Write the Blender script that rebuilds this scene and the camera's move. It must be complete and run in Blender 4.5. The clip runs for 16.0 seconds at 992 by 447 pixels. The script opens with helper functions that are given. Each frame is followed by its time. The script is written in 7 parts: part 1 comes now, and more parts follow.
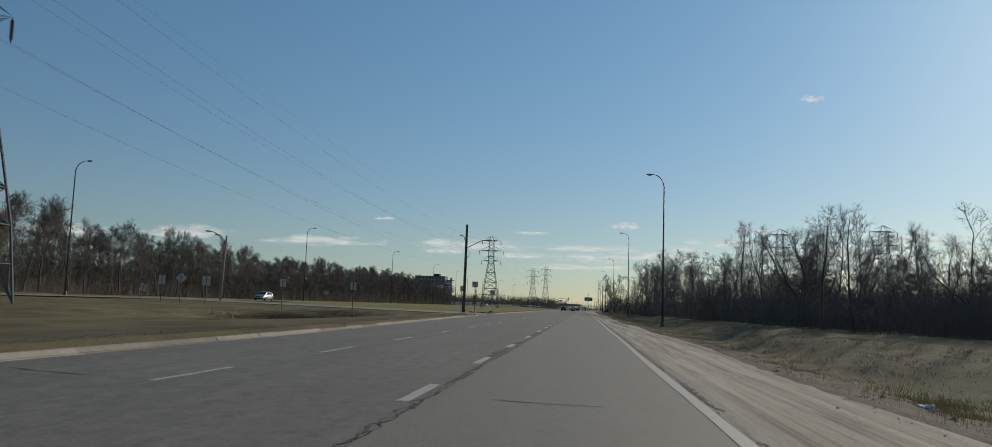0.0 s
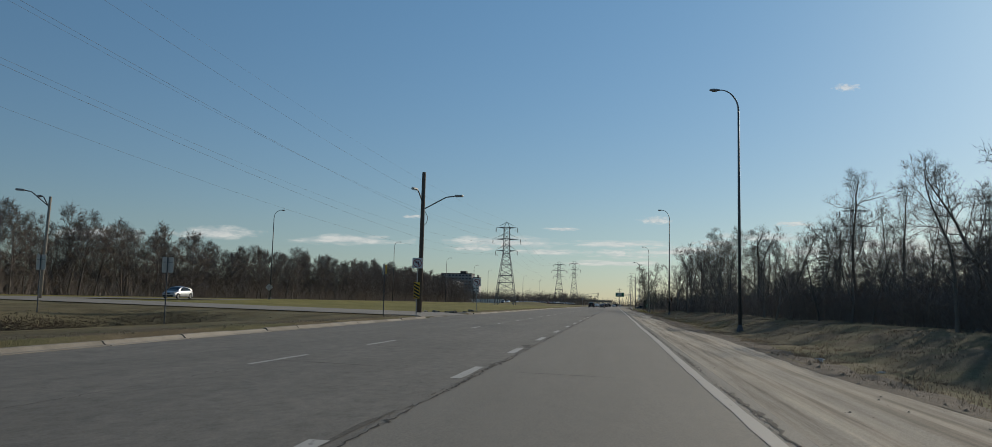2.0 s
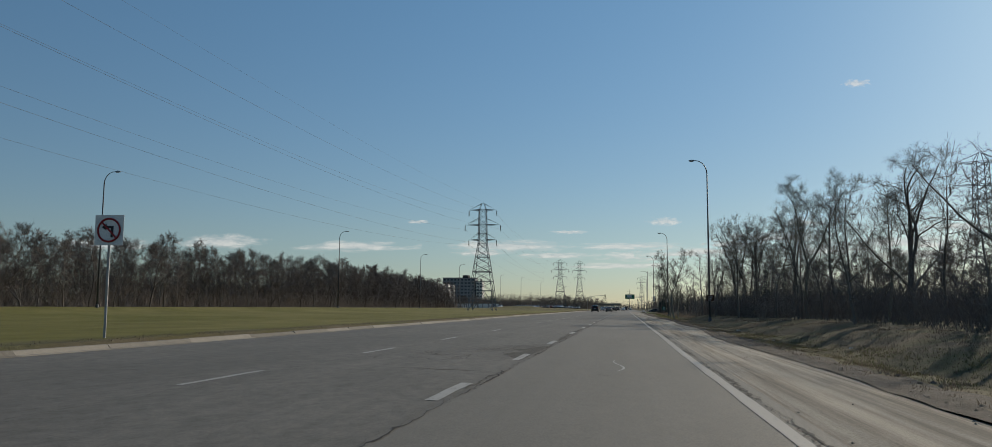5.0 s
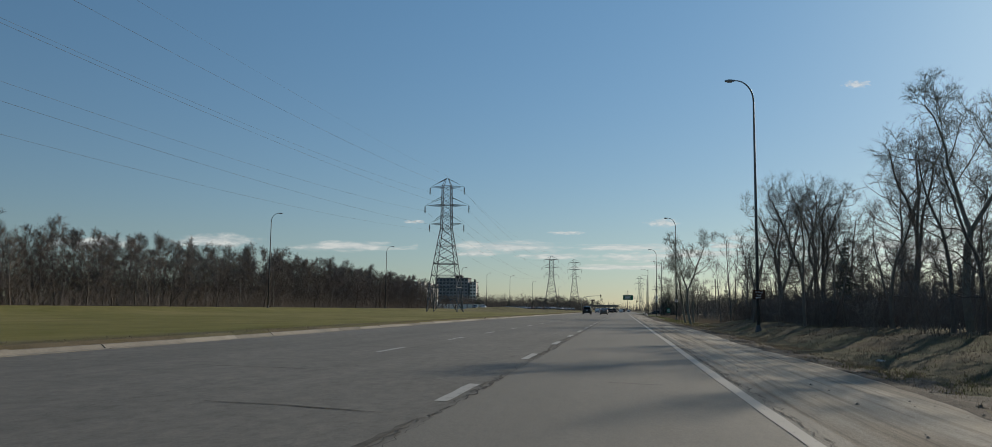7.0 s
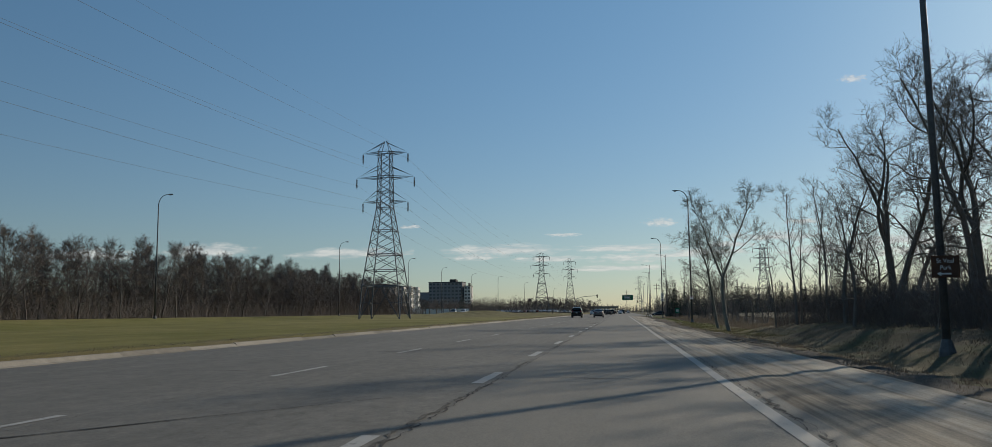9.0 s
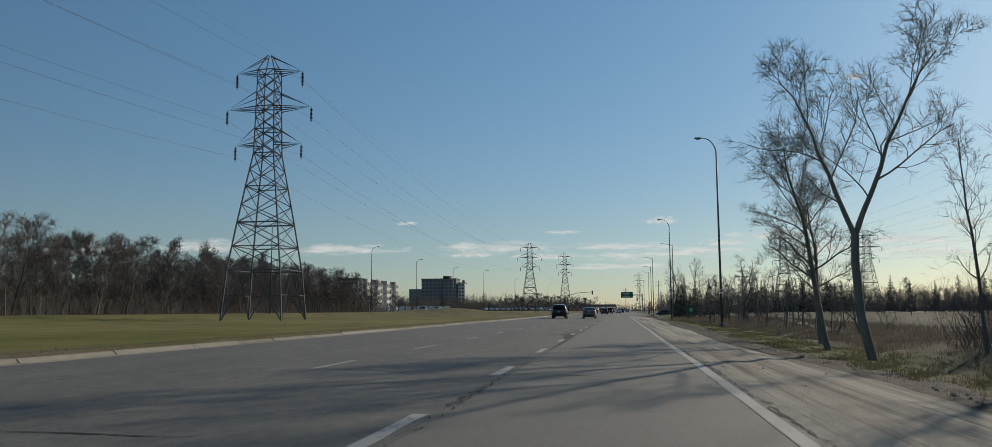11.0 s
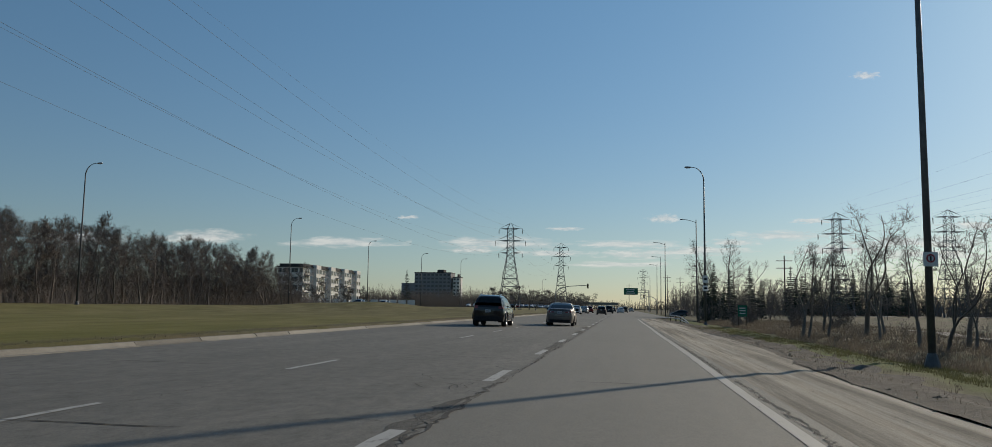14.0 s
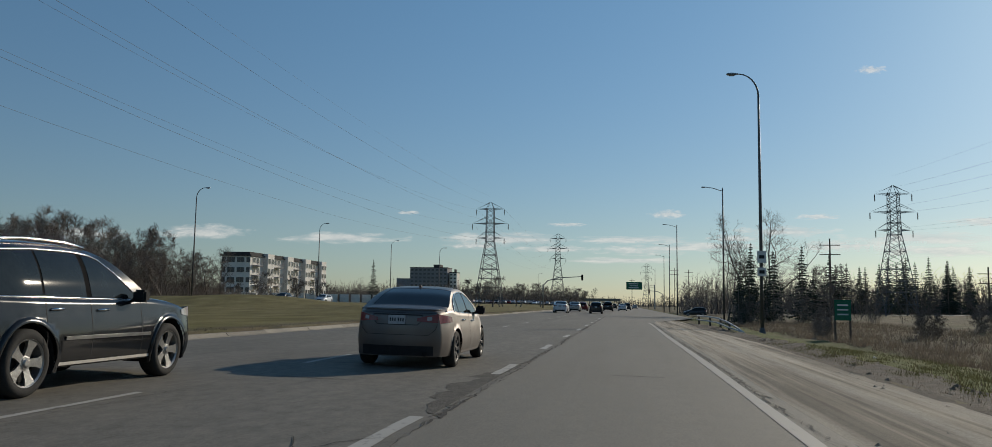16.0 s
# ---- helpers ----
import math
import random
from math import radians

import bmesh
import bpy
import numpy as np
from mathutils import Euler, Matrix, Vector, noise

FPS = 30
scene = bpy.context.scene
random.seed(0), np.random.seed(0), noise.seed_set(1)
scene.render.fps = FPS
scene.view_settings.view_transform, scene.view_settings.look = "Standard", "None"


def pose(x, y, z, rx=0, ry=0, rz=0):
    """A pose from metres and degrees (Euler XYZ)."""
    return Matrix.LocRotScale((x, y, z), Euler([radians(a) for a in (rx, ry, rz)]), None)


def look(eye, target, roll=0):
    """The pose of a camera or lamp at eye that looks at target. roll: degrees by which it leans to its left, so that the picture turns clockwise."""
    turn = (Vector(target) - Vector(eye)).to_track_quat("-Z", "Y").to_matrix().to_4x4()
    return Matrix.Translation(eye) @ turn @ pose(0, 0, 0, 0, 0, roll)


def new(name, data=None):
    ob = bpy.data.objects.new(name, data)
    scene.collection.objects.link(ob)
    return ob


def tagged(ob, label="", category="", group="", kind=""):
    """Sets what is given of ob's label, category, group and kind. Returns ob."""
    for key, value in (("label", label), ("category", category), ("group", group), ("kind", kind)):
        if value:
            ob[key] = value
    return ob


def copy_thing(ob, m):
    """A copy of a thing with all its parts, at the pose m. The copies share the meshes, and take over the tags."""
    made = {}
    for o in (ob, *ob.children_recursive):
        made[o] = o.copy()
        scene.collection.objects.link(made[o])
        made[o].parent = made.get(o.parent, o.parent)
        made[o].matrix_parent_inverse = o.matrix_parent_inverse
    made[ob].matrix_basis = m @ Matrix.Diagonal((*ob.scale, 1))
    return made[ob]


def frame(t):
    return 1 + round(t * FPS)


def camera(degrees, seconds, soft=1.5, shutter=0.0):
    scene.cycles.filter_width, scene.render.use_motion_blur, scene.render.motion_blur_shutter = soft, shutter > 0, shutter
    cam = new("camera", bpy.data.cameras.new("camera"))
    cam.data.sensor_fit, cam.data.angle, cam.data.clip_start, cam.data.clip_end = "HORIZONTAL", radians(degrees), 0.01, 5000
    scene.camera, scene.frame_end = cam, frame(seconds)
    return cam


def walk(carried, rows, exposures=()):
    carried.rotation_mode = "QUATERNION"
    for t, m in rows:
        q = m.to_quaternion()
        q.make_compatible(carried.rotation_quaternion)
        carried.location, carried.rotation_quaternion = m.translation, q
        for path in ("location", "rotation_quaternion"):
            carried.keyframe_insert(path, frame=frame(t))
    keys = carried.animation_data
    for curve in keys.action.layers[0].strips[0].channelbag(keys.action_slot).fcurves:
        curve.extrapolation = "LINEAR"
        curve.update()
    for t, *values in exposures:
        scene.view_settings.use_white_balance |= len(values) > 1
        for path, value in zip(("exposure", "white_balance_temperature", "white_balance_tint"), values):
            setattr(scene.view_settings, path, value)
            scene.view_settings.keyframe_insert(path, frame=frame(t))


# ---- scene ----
cam = camera(62.5, 16.0, soft=0.8)
PATH = [
    (0, (0.169, 0.539, 1.263), (-0.049, 2.517, 1.463), 1.9),
    (0.5, (0.238, 9.897, 1.254), (-0.015, 11.871, 1.452), 2.8),
    (1, (0.298, 19.254, 1.243), (0.027, 21.226, 1.436), 2.5),
    (1.5, (0.335, 28.609, 1.229), (0.052, 30.579, 1.421), 1.5),
    (2, (0.345, 37.96, 1.198), (0.055, 39.93, 1.39), 1.2),
    (2.5, (0.328, 47.306, 1.17), (0.033, 49.275, 1.364), 0.8),
    (3, (0.305, 56.662, 1.156), (0.007, 58.63, 1.353), 0.3),
    (5.3, (0.254, 99.685, 1.153), (-0.058, 101.65, 1.358), 0.4),
    (5.5, (0.242, 103.421, 1.153), (-0.07, 105.386, 1.358), 0.6),
    (6, (0.184, 112.749, 1.151), (-0.127, 114.714, 1.356), 0.7),
    (6.5, (0.133, 122.071, 1.15), (-0.177, 124.036, 1.36), 0.7),
    (7, (0.105, 131.399, 1.15), (-0.199, 133.365, 1.357), 0.6),
    (7.5, (0.107, 140.75, 1.136), (-0.195, 142.716, 1.346), 0.7),
    (8, (0.105, 150.137, 1.121), (-0.194, 152.103, 1.336), -0.1),
    (8.5, (0.134, 159.56, 1.118), (-0.163, 161.526, 1.329), -0.4),
    (9, (0.182, 169.012, 1.114), (-0.116, 170.978, 1.331), -0.7),
    (11.3, (0.147, 212.592, 1.176), (-0.148, 214.559, 1.387), -0.2),
    (11.5, (0.137, 216.392, 1.177), (-0.16, 218.358, 1.391), 0.0),
    (12, (0.095, 225.916, 1.178), (-0.203, 227.882, 1.387), 0.0),
    (12.5, (0.055, 235.454, 1.176), (-0.245, 237.42, 1.39), 0.3),
    (13, (0.047, 244.995, 1.173), (-0.254, 246.961, 1.381), 0.4),
    (13.5, (0.048, 254.532, 1.189), (-0.256, 256.497, 1.398), 0.7),
    (14, (0.026, 264.062, 1.199), (-0.279, 266.028, 1.402), 0.7),
    (14.5, (0.021, 273.588, 1.189), (-0.29, 275.552, 1.395), 1.0),
    (15, (0.033, 283.105, 1.194), (-0.276, 285.07, 1.4), 0.8),
    (15.5, (0.051, 292.614, 1.204), (-0.26, 294.579, 1.408), 0.8),
    (16, (0.065, 302.122, 1.216), (-0.246, 304.088, 1.41), 0.8),
]
EXPOSURE = -0.6

walk(cam, [(t, look(e, g, r)) for t, e, g, r in PATH], exposures=[(0, EXPOSURE, 6520, 10)])

# ---------------------------------------------------------------- light
SUN_AZ, SUN_EL = radians(31.3), radians(20.5)  # to the right of the road's heading, above the horizon

world = bpy.data.worlds.new("sky")
scene.world = world
world.use_nodes = True
wn = world.node_tree.nodes
wl = world.node_tree.links
sky = wn.new("ShaderNodeTexSky")
sky.sky_type = "NISHITA"
sky.sun_disc = False
sky.sun_elevation = SUN_EL
sky.sun_rotation = SUN_AZ
sky.air_density, sky.dust_density, sky.ozone_density = 1.0, 0.20, 2.0
# a thin grey-blue haze that dims the sky towards the horizon all round
way, height_in_sky, haze = wn.new("ShaderNodeTexCoord"), wn.new("ShaderNodeSeparateXYZ"), wn.new("ShaderNodeValToRGB")
wl.new(way.outputs["Generated"], height_in_sky.inputs[0])
wl.new(height_in_sky.outputs[2], haze.inputs[0])
haze.color_ramp.elements[0].color, haze.color_ramp.elements[1].color = (0.558, 0.648, 0.782, 1), (0.745, 1, 1.06, 1)
haze.color_ramp.elements[1].position = 0.42
low_haze = haze.color_ramp.elements.new(0.09)
low_haze.color = (0.638, 0.714, 0.778, 1)
dim = wn.new("ShaderNodeMix")
dim.data_type, dim.blend_type = "RGBA", "MULTIPLY"
dim.inputs[0].default_value = 1.0
wl.new(sky.outputs[0], dim.inputs[6])
wl.new(haze.outputs[0], dim.inputs[7])
wl.new(dim.outputs[2], wn["Background"].inputs[0])
wn["Background"].inputs[1].default_value = 0.125

sun_data = bpy.data.lights.new("sun", "SUN")
sun_data.energy, sun_data.angle, sun_data.color = 5.0, radians(0.6), (1.0, 0.885, 0.71)
sun = new("sun", sun_data)
to_sun = Vector((math.sin(SUN_AZ) * math.cos(SUN_EL), math.cos(SUN_AZ) * math.cos(SUN_EL), math.sin(SUN_EL)))
sun.matrix_world = look((60, 100, 60), Vector((60, 100, 60)) - to_sun)


# ---------------------------------------------------------------- materials
def shader(name, rough=0.8, metal=0.0, spec=0.3):
    m = bpy.data.materials.new(name)
    m.use_nodes = True
    n, l = m.node_tree.nodes, m.node_tree.links
    b = n["Principled BSDF"]
    b.inputs["Roughness"].default_value, b.inputs["Metallic"].default_value = rough, metal
    b.inputs["Specular IOR Level"].default_value = spec
    return m, n, l, b


def coords(n, l, scale=(1, 1, 1)):
    tc, mp = n.new("ShaderNodeTexCoord"), n.new("ShaderNodeMapping")
    mp.inputs["Scale"].default_value = scale
    l.new(tc.outputs["Object"], mp.inputs[0])
    return mp.outputs[0]


def noise_tex(n, l, vec, scale, detail=6, rough=0.6):
    t = n.new("ShaderNodeTexNoise")
    t.inputs["Scale"].default_value, t.inputs["Detail"].default_value, t.inputs["Roughness"].default_value = scale, detail, rough
    l.new(vec, t.inputs["Vector"])
    return t.outputs["Fac"]


def ramp(n, l, fac, stops):
    r = n.new("ShaderNodeValToRGB")
    e = r.color_ramp.elements
    while len(e) < len(stops):
        e.new(0.5)
    for el, (p, c) in zip(e, stops):
        el.position, el.color = p, (*c, 1) if len(c) == 3 else c
    l.new(fac, r.inputs[0])
    return r.outputs[0]


def mixc(n, l, fac, a, b, kind="MIX"):
    m = n.new("ShaderNodeMix")
    m.data_type, m.blend_type = "RGBA", kind
    for sock, v in ((m.inputs[0], fac), (m.inputs[6], a), (m.inputs[7], b)):
        if hasattr(v, "links"):
            l.new(v, sock)
        elif isinstance(v, (int, float)):
            sock.default_value = v
        else:
            sock.default_value = (*v, 1)
    return m.outputs[2]


def bump(n, l, b, height, strength=0.3, dist=0.02):
    k = n.new("ShaderNodeBump")
    k.inputs["Strength"].default_value, k.inputs["Distance"].default_value = strength, dist
    l.new(height, k.inputs["Height"])
    l.new(k.outputs[0], b.inputs["Normal"])


def grainy(name, dark, light, scale=3.0, fine=40.0, rough=0.85, metal=0.0, spec=0.3, bumps=0.25, dist=0.02, stretch=(1, 1, 1), per_object=0.0):
    """A surface that varies from dark to light at two scales."""
    m, n, l, b = shader(name, rough, metal, spec)
    v = coords(n, l, stretch)
    big, small = noise_tex(n, l, v, scale, 5), noise_tex(n, l, v, fine, 4)
    col = ramp(n, l, big, [(0.3, dark), (0.7, light)])
    col = mixc(n, l, 0.35, col, ramp(n, l, small, [(0.3, tuple(c * 0.6 for c in dark)), (0.75, tuple(min(1, c * 1.25) for c in light))]))
    if per_object:
        oi = n.new("ShaderNodeObjectInfo")
        col = mixc(n, l, per_object, col, ramp(n, l, oi.outputs["Random"], [(0, tuple(c * 0.55 for c in dark)), (1, tuple(min(1, c * 1.4) for c in light))]))
    l.new(col, b.inputs["Base Color"])
    if bumps:
        bump(n, l, b, small, bumps, dist)
    return m


def make_asphalt():
    m, n, l, b = shader("asphalt", 0.78, 0, 0.35)
    v = coords(n, l)
    streak = noise_tex(n, l, coords(n, l, (0.9, 0.03, 1)), 1.6, 5)
    blot = noise_tex(n, l, coords(n, l, (0.35, 0.12, 1)), 1.0, 7, 0.65)
    fine = noise_tex(n, l, v, 48, 4, 0.8)
    mott = noise_tex(n, l, coords(n, l, (1, 0.5, 1)), 5.0, 8, 0.82)
    sx = n.new("ShaderNodeSeparateXYZ")
    tc = n.new("ShaderNodeTexCoord")
    l.new(tc.outputs["Object"], sx.inputs[0])
    wob = n.new("ShaderNodeMath")
    wob.operation = "MULTIPLY_ADD"
    l.new(noise_tex(n, l, v, 1.3, 4), wob.inputs[0])
    wob.inputs[1].default_value = 0.10
    l.new(sx.outputs[0], wob.inputs[2])
    newer = n.new("ShaderNodeMath")
    newer.operation = "GREATER_THAN"
    l.new(wob.outputs[0], newer.inputs[0])
    newer.inputs[1].default_value = -1.85
    old = mixc(n, l, 0.4, ramp(n, l, blot, [(0.3, (0.118, 0.110, 0.093)), (0.7, (0.176, 0.164, 0.140))]),
               ramp(n, l, streak, [(0.3, (0.112, 0.105, 0.089)), (0.7, (0.182, 0.170, 0.146))]))
    lane = mixc(n, l, 0.4, ramp(n, l, blot, [(0.3, (0.165, 0.154, 0.130)), (0.7, (0.192, 0.179, 0.152))]),
                ramp(n, l, streak, [(0.3, (0.160, 0.149, 0.126)), (0.7, (0.198, 0.185, 0.158))]))
    rough_old = mixc(n, l, 0.85, old, ramp(n, l, mott, [(0.30, (0.28, 0.28, 0.28)), (0.5, (0.5, 0.5, 0.5)), (0.72, (0.70, 0.69, 0.67))]), "OVERLAY")
    rough_new = mixc(n, l, 0.22, lane, ramp(n, l, mott, [(0.30, (0.32, 0.32, 0.32)), (0.72, (0.66, 0.65, 0.63))]), "OVERLAY")
    col = mixc(n, l, newer.outputs[0], rough_old, rough_new)
    col = mixc(n, l, 0.7, col, ramp(n, l, fine, [(0.3, (0.28, 0.28, 0.28)), (0.72, (0.78, 0.77, 0.75))]), "OVERLAY")
    l.new(col, b.inputs["Base Color"])
    bump(n, l, b, fine, 0.5, 0.012)
    return m


def make_shoulder():
    m, n, l, b = shader("gravel_shoulder", 0.95, 0, 0.15)
    v = coords(n, l)
    ruts = noise_tex(n, l, coords(n, l, (1.15, 0.028, 1)), 1.3, 5, 0.62)
    thin = noise_tex(n, l, coords(n, l, (4.5, 0.10, 1)), 1.3, 5, 0.65)
    blot = noise_tex(n, l, coords(n, l, (0.8, 0.3, 1)), 1.0, 6, 0.65)
    peb = noise_tex(n, l, v, 38, 4, 0.75)
    col = mixc(n, l, 0.30, ramp(n, l, ruts, [(0.38, (0.125, 0.108, 0.084)), (0.44, (0.25, 0.218, 0.172)), (0.52, (0.375, 0.330, 0.265)), (0.66, (0.45, 0.402, 0.330))]),
               ramp(n, l, blot, [(0.3, (0.20, 0.175, 0.138)), (0.7, (0.42, 0.375, 0.305))]))
    col = mixc(n, l, 0.75, col, ramp(n, l, thin, [(0.30, (0.22, 0.21, 0.20)), (0.46, (0.5, 0.5, 0.5)), (0.70, (0.66, 0.66, 0.65))]), "OVERLAY")
    col = mixc(n, l, 0.6, col, ramp(n, l, peb, [(0.3, (0.25, 0.25, 0.25)), (0.75, (0.78, 0.78, 0.78))]), "OVERLAY")
    l.new(col, b.inputs["Base Color"])
    bump(n, l, b, mixc(n, l, 0.5, ruts, peb), 0.6, 0.04)
    return m


def make_ground():
    m, n, l, b = shader("grass_ground", 0.95, 0, 0.1)
    v = coords(n, l)
    big, mid, fine = noise_tex(n, l, v, 0.05, 4), noise_tex(n, l, coords(n, l, (0.5, 0.22, 1)), 1.0, 7, 0.7), noise_tex(n, l, v, 16, 5, 0.75)
    lawn = mixc(n, l, 0.55, ramp(n, l, big, [(0.38, (0.150, 0.145, 0.038)), (0.62, (0.265, 0.225, 0.090))]),
                ramp(n, l, mid, [(0.3, (0.105, 0.098, 0.030)), (0.5, (0.195, 0.178, 0.054)), (0.7, (0.29, 0.242, 0.10))]))
    # the lawn short of the crossing is older and browner
    sy, ty = n.new("ShaderNodeSeparateXYZ"), n.new("ShaderNodeTexCoord")
    l.new(ty.outputs["Object"], sy.inputs[0])
    older = n.new("ShaderNodeMapRange")
    older.inputs[1].default_value, older.inputs[2].default_value, older.inputs[3].default_value, older.inputs[4].default_value = 86.0, 108.0, 0.95, 0.0
    l.new(sy.outputs[1], older.inputs[0])
    worn, either = n.new("ShaderNodeMapRange"), n.new("ShaderNodeMath")
    worn.inputs[1].default_value, worn.inputs[2].default_value, worn.inputs[3].default_value, worn.inputs[4].default_value = 270.0, 345.0, 0.0, 0.6
    l.new(sy.outputs[1], worn.inputs[0])
    either.operation = "MAXIMUM"
    l.new(older.outputs[0], either.inputs[0])
    l.new(worn.outputs[0], either.inputs[1])
    lawn = mixc(n, l, either.outputs[0], lawn, ramp(n, l, mid, [(0.3, (0.080, 0.064, 0.036)), (0.5, (0.155, 0.128, 0.072)), (0.7, (0.235, 0.20, 0.112))]))
    dry = mixc(n, l, 0.5, ramp(n, l, mid, [(0.3, (0.058, 0.048, 0.035)), (0.5, (0.125, 0.104, 0.072)), (0.7, (0.225, 0.192, 0.136))]),
               ramp(n, l, noise_tex(n, l, v, 0.16, 5, 0.7), [(0.45, (0.150, 0.122, 0.078)), (0.60, (0.095, 0.108, 0.040))]))
    sx, tc = n.new("ShaderNodeSeparateXYZ"), n.new("ShaderNodeTexCoord")
    l.new(tc.outputs["Object"], sx.inputs[0])
    add = n.new("ShaderNodeMath")
    add.operation = "MULTIPLY_ADD"
    l.new(mid, add.inputs[0])
    add.inputs[1].default_value = 4.0
    l.new(sx.outputs[0], add.inputs[2])
    mr = n.new("ShaderNodeMapRange")
    mr.inputs[1].default_value, mr.inputs[2].default_value = -10.9, -9.3
    l.new(add.outputs[0], mr.inputs[0])
    # fresh green along the foot of the bank
    bank = n.new("ShaderNodeMath")
    bank.operation = "MULTIPLY_ADD"
    l.new(noise_tex(n, l, coords(n, l, (0.25, 0.09, 1)), 1.0, 6, 0.6), bank.inputs[0])
    bank.inputs[1].default_value = 6.0
    l.new(sx.outputs[0], bank.inputs[2])
    near, far = n.new("ShaderNodeMapRange"), n.new("ShaderNodeMapRange")
    near.inputs[1].default_value, near.inputs[2].default_value = 9.2, 10.2
    far.inputs[1].default_value, far.inputs[2].default_value, far.inputs[3].default_value, far.inputs[4].default_value = 12.6, 14.6, 1.0, 0.0
    l.new(bank.outputs[0], near.inputs[0])
    l.new(bank.outputs[0], far.inputs[0])
    beyond = n.new("ShaderNodeMapRange")
    beyond.inputs[1].default_value, beyond.inputs[2].default_value, beyond.inputs[3].default_value, beyond.inputs[4].default_value = 226.0, 256.0, 0.18, 1.0
    l.new(sy.outputs[1], beyond.inputs[0])
    wet, green = n.new("ShaderNodeMath"), n.new("ShaderNodeMath")
    wet.operation = green.operation = "MULTIPLY"
    l.new(near.outputs[0], wet.inputs[0])
    l.new(far.outputs[0], wet.inputs[1])
    l.new(wet.outputs[0], green.inputs[0])
    l.new(beyond.outputs[0], green.inputs[1])
    dry = mixc(n, l, green.outputs[0], dry, ramp(n, l, mid, [(0.3, (0.062, 0.076, 0.024)), (0.55, (0.115, 0.130, 0.042)), (0.75, (0.18, 0.175, 0.075))]))
    col = mixc(n, l, mr.outputs[0], lawn, dry)
    col = mixc(n, l, 0.55, col, ramp(n, l, fine, [(0.25, (0.28, 0.28, 0.28)), (0.75, (0.74, 0.74, 0.72))]), "OVERLAY")
    l.new(col, b.inputs["Base Color"])
    bump(n, l, b, fine, 0.7, 0.06)
    return m


def make_paint(name, col, wear=0.5):
    m, n, l, b = shader(name, 0.7, 0, 0.3)
    v = coords(n, l)
    w = noise_tex(n, l, coords(n, l, (1, 0.4, 1)), 9, 8, 0.72)
    l.new(ramp(n, l, w, [(wear - 0.1, (0.11, 0.105, 0.1)), (wear + 0.06, col)]), b.inputs["Base Color"])
    return m


def make_carpaint(name, col, metal=0.55, rough=0.32, coat=0.6):
    m, n, l, b = shader(name, rough, metal, 0.3)
    v = coords(n, l)
    dust = noise_tex(n, l, v, 2.2, 6, 0.65)
    l.new(ramp(n, l, dust, [(0.3, tuple(c * 0.88 for c in col)), (0.75, tuple(min(1, c * 1.10 + 0.004) for c in col))]), b.inputs["Base Color"])
    l.new(ramp(n, l, dust, [(0.3, (rough * 0.85,) * 3), (0.75, (rough * 1.25,) * 3)]), b.inputs["Roughness"])
    b.inputs["Coat Weight"].default_value, b.inputs["Coat Roughness"].default_value = coat, 0.06
    return m


def make_glass(name, tint=(0.010, 0.013, 0.014)):
    m, n, l, b = shader(name, 0.03, 0.0, 0.28)
    v = coords(n, l)
    l.new(ramp(n, l, noise_tex(n, l, v, 3, 4), [(0.3, tint), (0.8, tuple(c * 1.8 + 0.004 for c in tint))]), b.inputs["Base Color"])
    return m


ASPHALT, SHOULDER, GROUND = make_asphalt(), make_shoulder(), make_ground()
FAR_ROAD = grainy("old_concrete_road", (0.20, 0.180, 0.150), (0.32, 0.290, 0.243), 0.4, 20)
CONCRETE = grainy("curb_concrete", (0.165, 0.148, 0.122), (0.325, 0.295, 0.246), 2.2, 20, 0.92, bumps=0.6, per_object=0.35)
DIRT = grainy("roadside_dirt", (0.07, 0.057, 0.042), (0.19, 0.16, 0.12), 1.6, 22, 0.95, bumps=0.8, dist=0.05)
DARK_DIRT = grainy("dark_damp_dirt", (0.035, 0.029, 0.023), (0.12, 0.10, 0.078), 2.2, 26, 0.95, bumps=0.9, dist=0.05)
CRACK = grainy("crack_tar", (0.026, 0.024, 0.022), (0.066, 0.061, 0.055), 5, 60, 0.9)
PATCH = grainy("broken_asphalt", (0.060, 0.056, 0.049), (0.15, 0.14, 0.122), 4, 30, 0.95, bumps=0.8, dist=0.04)
WHITE_LINE = make_paint("worn_white_paint", (0.42, 0.392, 0.34), 0.34)
DASH_LINE = make_paint("worn_dash_paint", (0.40, 0.385, 0.35), 0.40)
STEEL = grainy("galvanised_steel", (0.20, 0.205, 0.21), (0.34, 0.345, 0.35), 6, 60, 0.5, 0.7)
LAMP_STEEL = grainy("weathered_lamp_steel", (0.085, 0.085, 0.088), (0.16, 0.16, 0.16), 4, 40, 0.6, 0.5)
TOWER_STEEL = grainy("tower_steel", (0.095, 0.106, 0.118), (0.165, 0.180, 0.195), 3, 40, 0.8, 0.15, spec=0.15)
INSULATOR = grainy("glazed_porcelain", (0.05, 0.04, 0.035), (0.09, 0.07, 0.06), 8, 50, 0.25)
WIRE = grainy("weathered_wire", (0.10, 0.105, 0.11), (0.18, 0.185, 0.19), 3, 30, 0.85, 0.0, 0.1)
WOOD = grainy("weathered_pole_wood", (0.06, 0.047, 0.037), (0.15, 0.12, 0.095), 5, 60, 0.9, stretch=(1, 1, 0.1), bumps=0.5)
PALE_WOOD = grainy("sun_bleached_pole_wood", (0.20, 0.175, 0.14), (0.36, 0.32, 0.265), 5, 60, 0.9, stretch=(1, 1, 0.1), bumps=0.5)
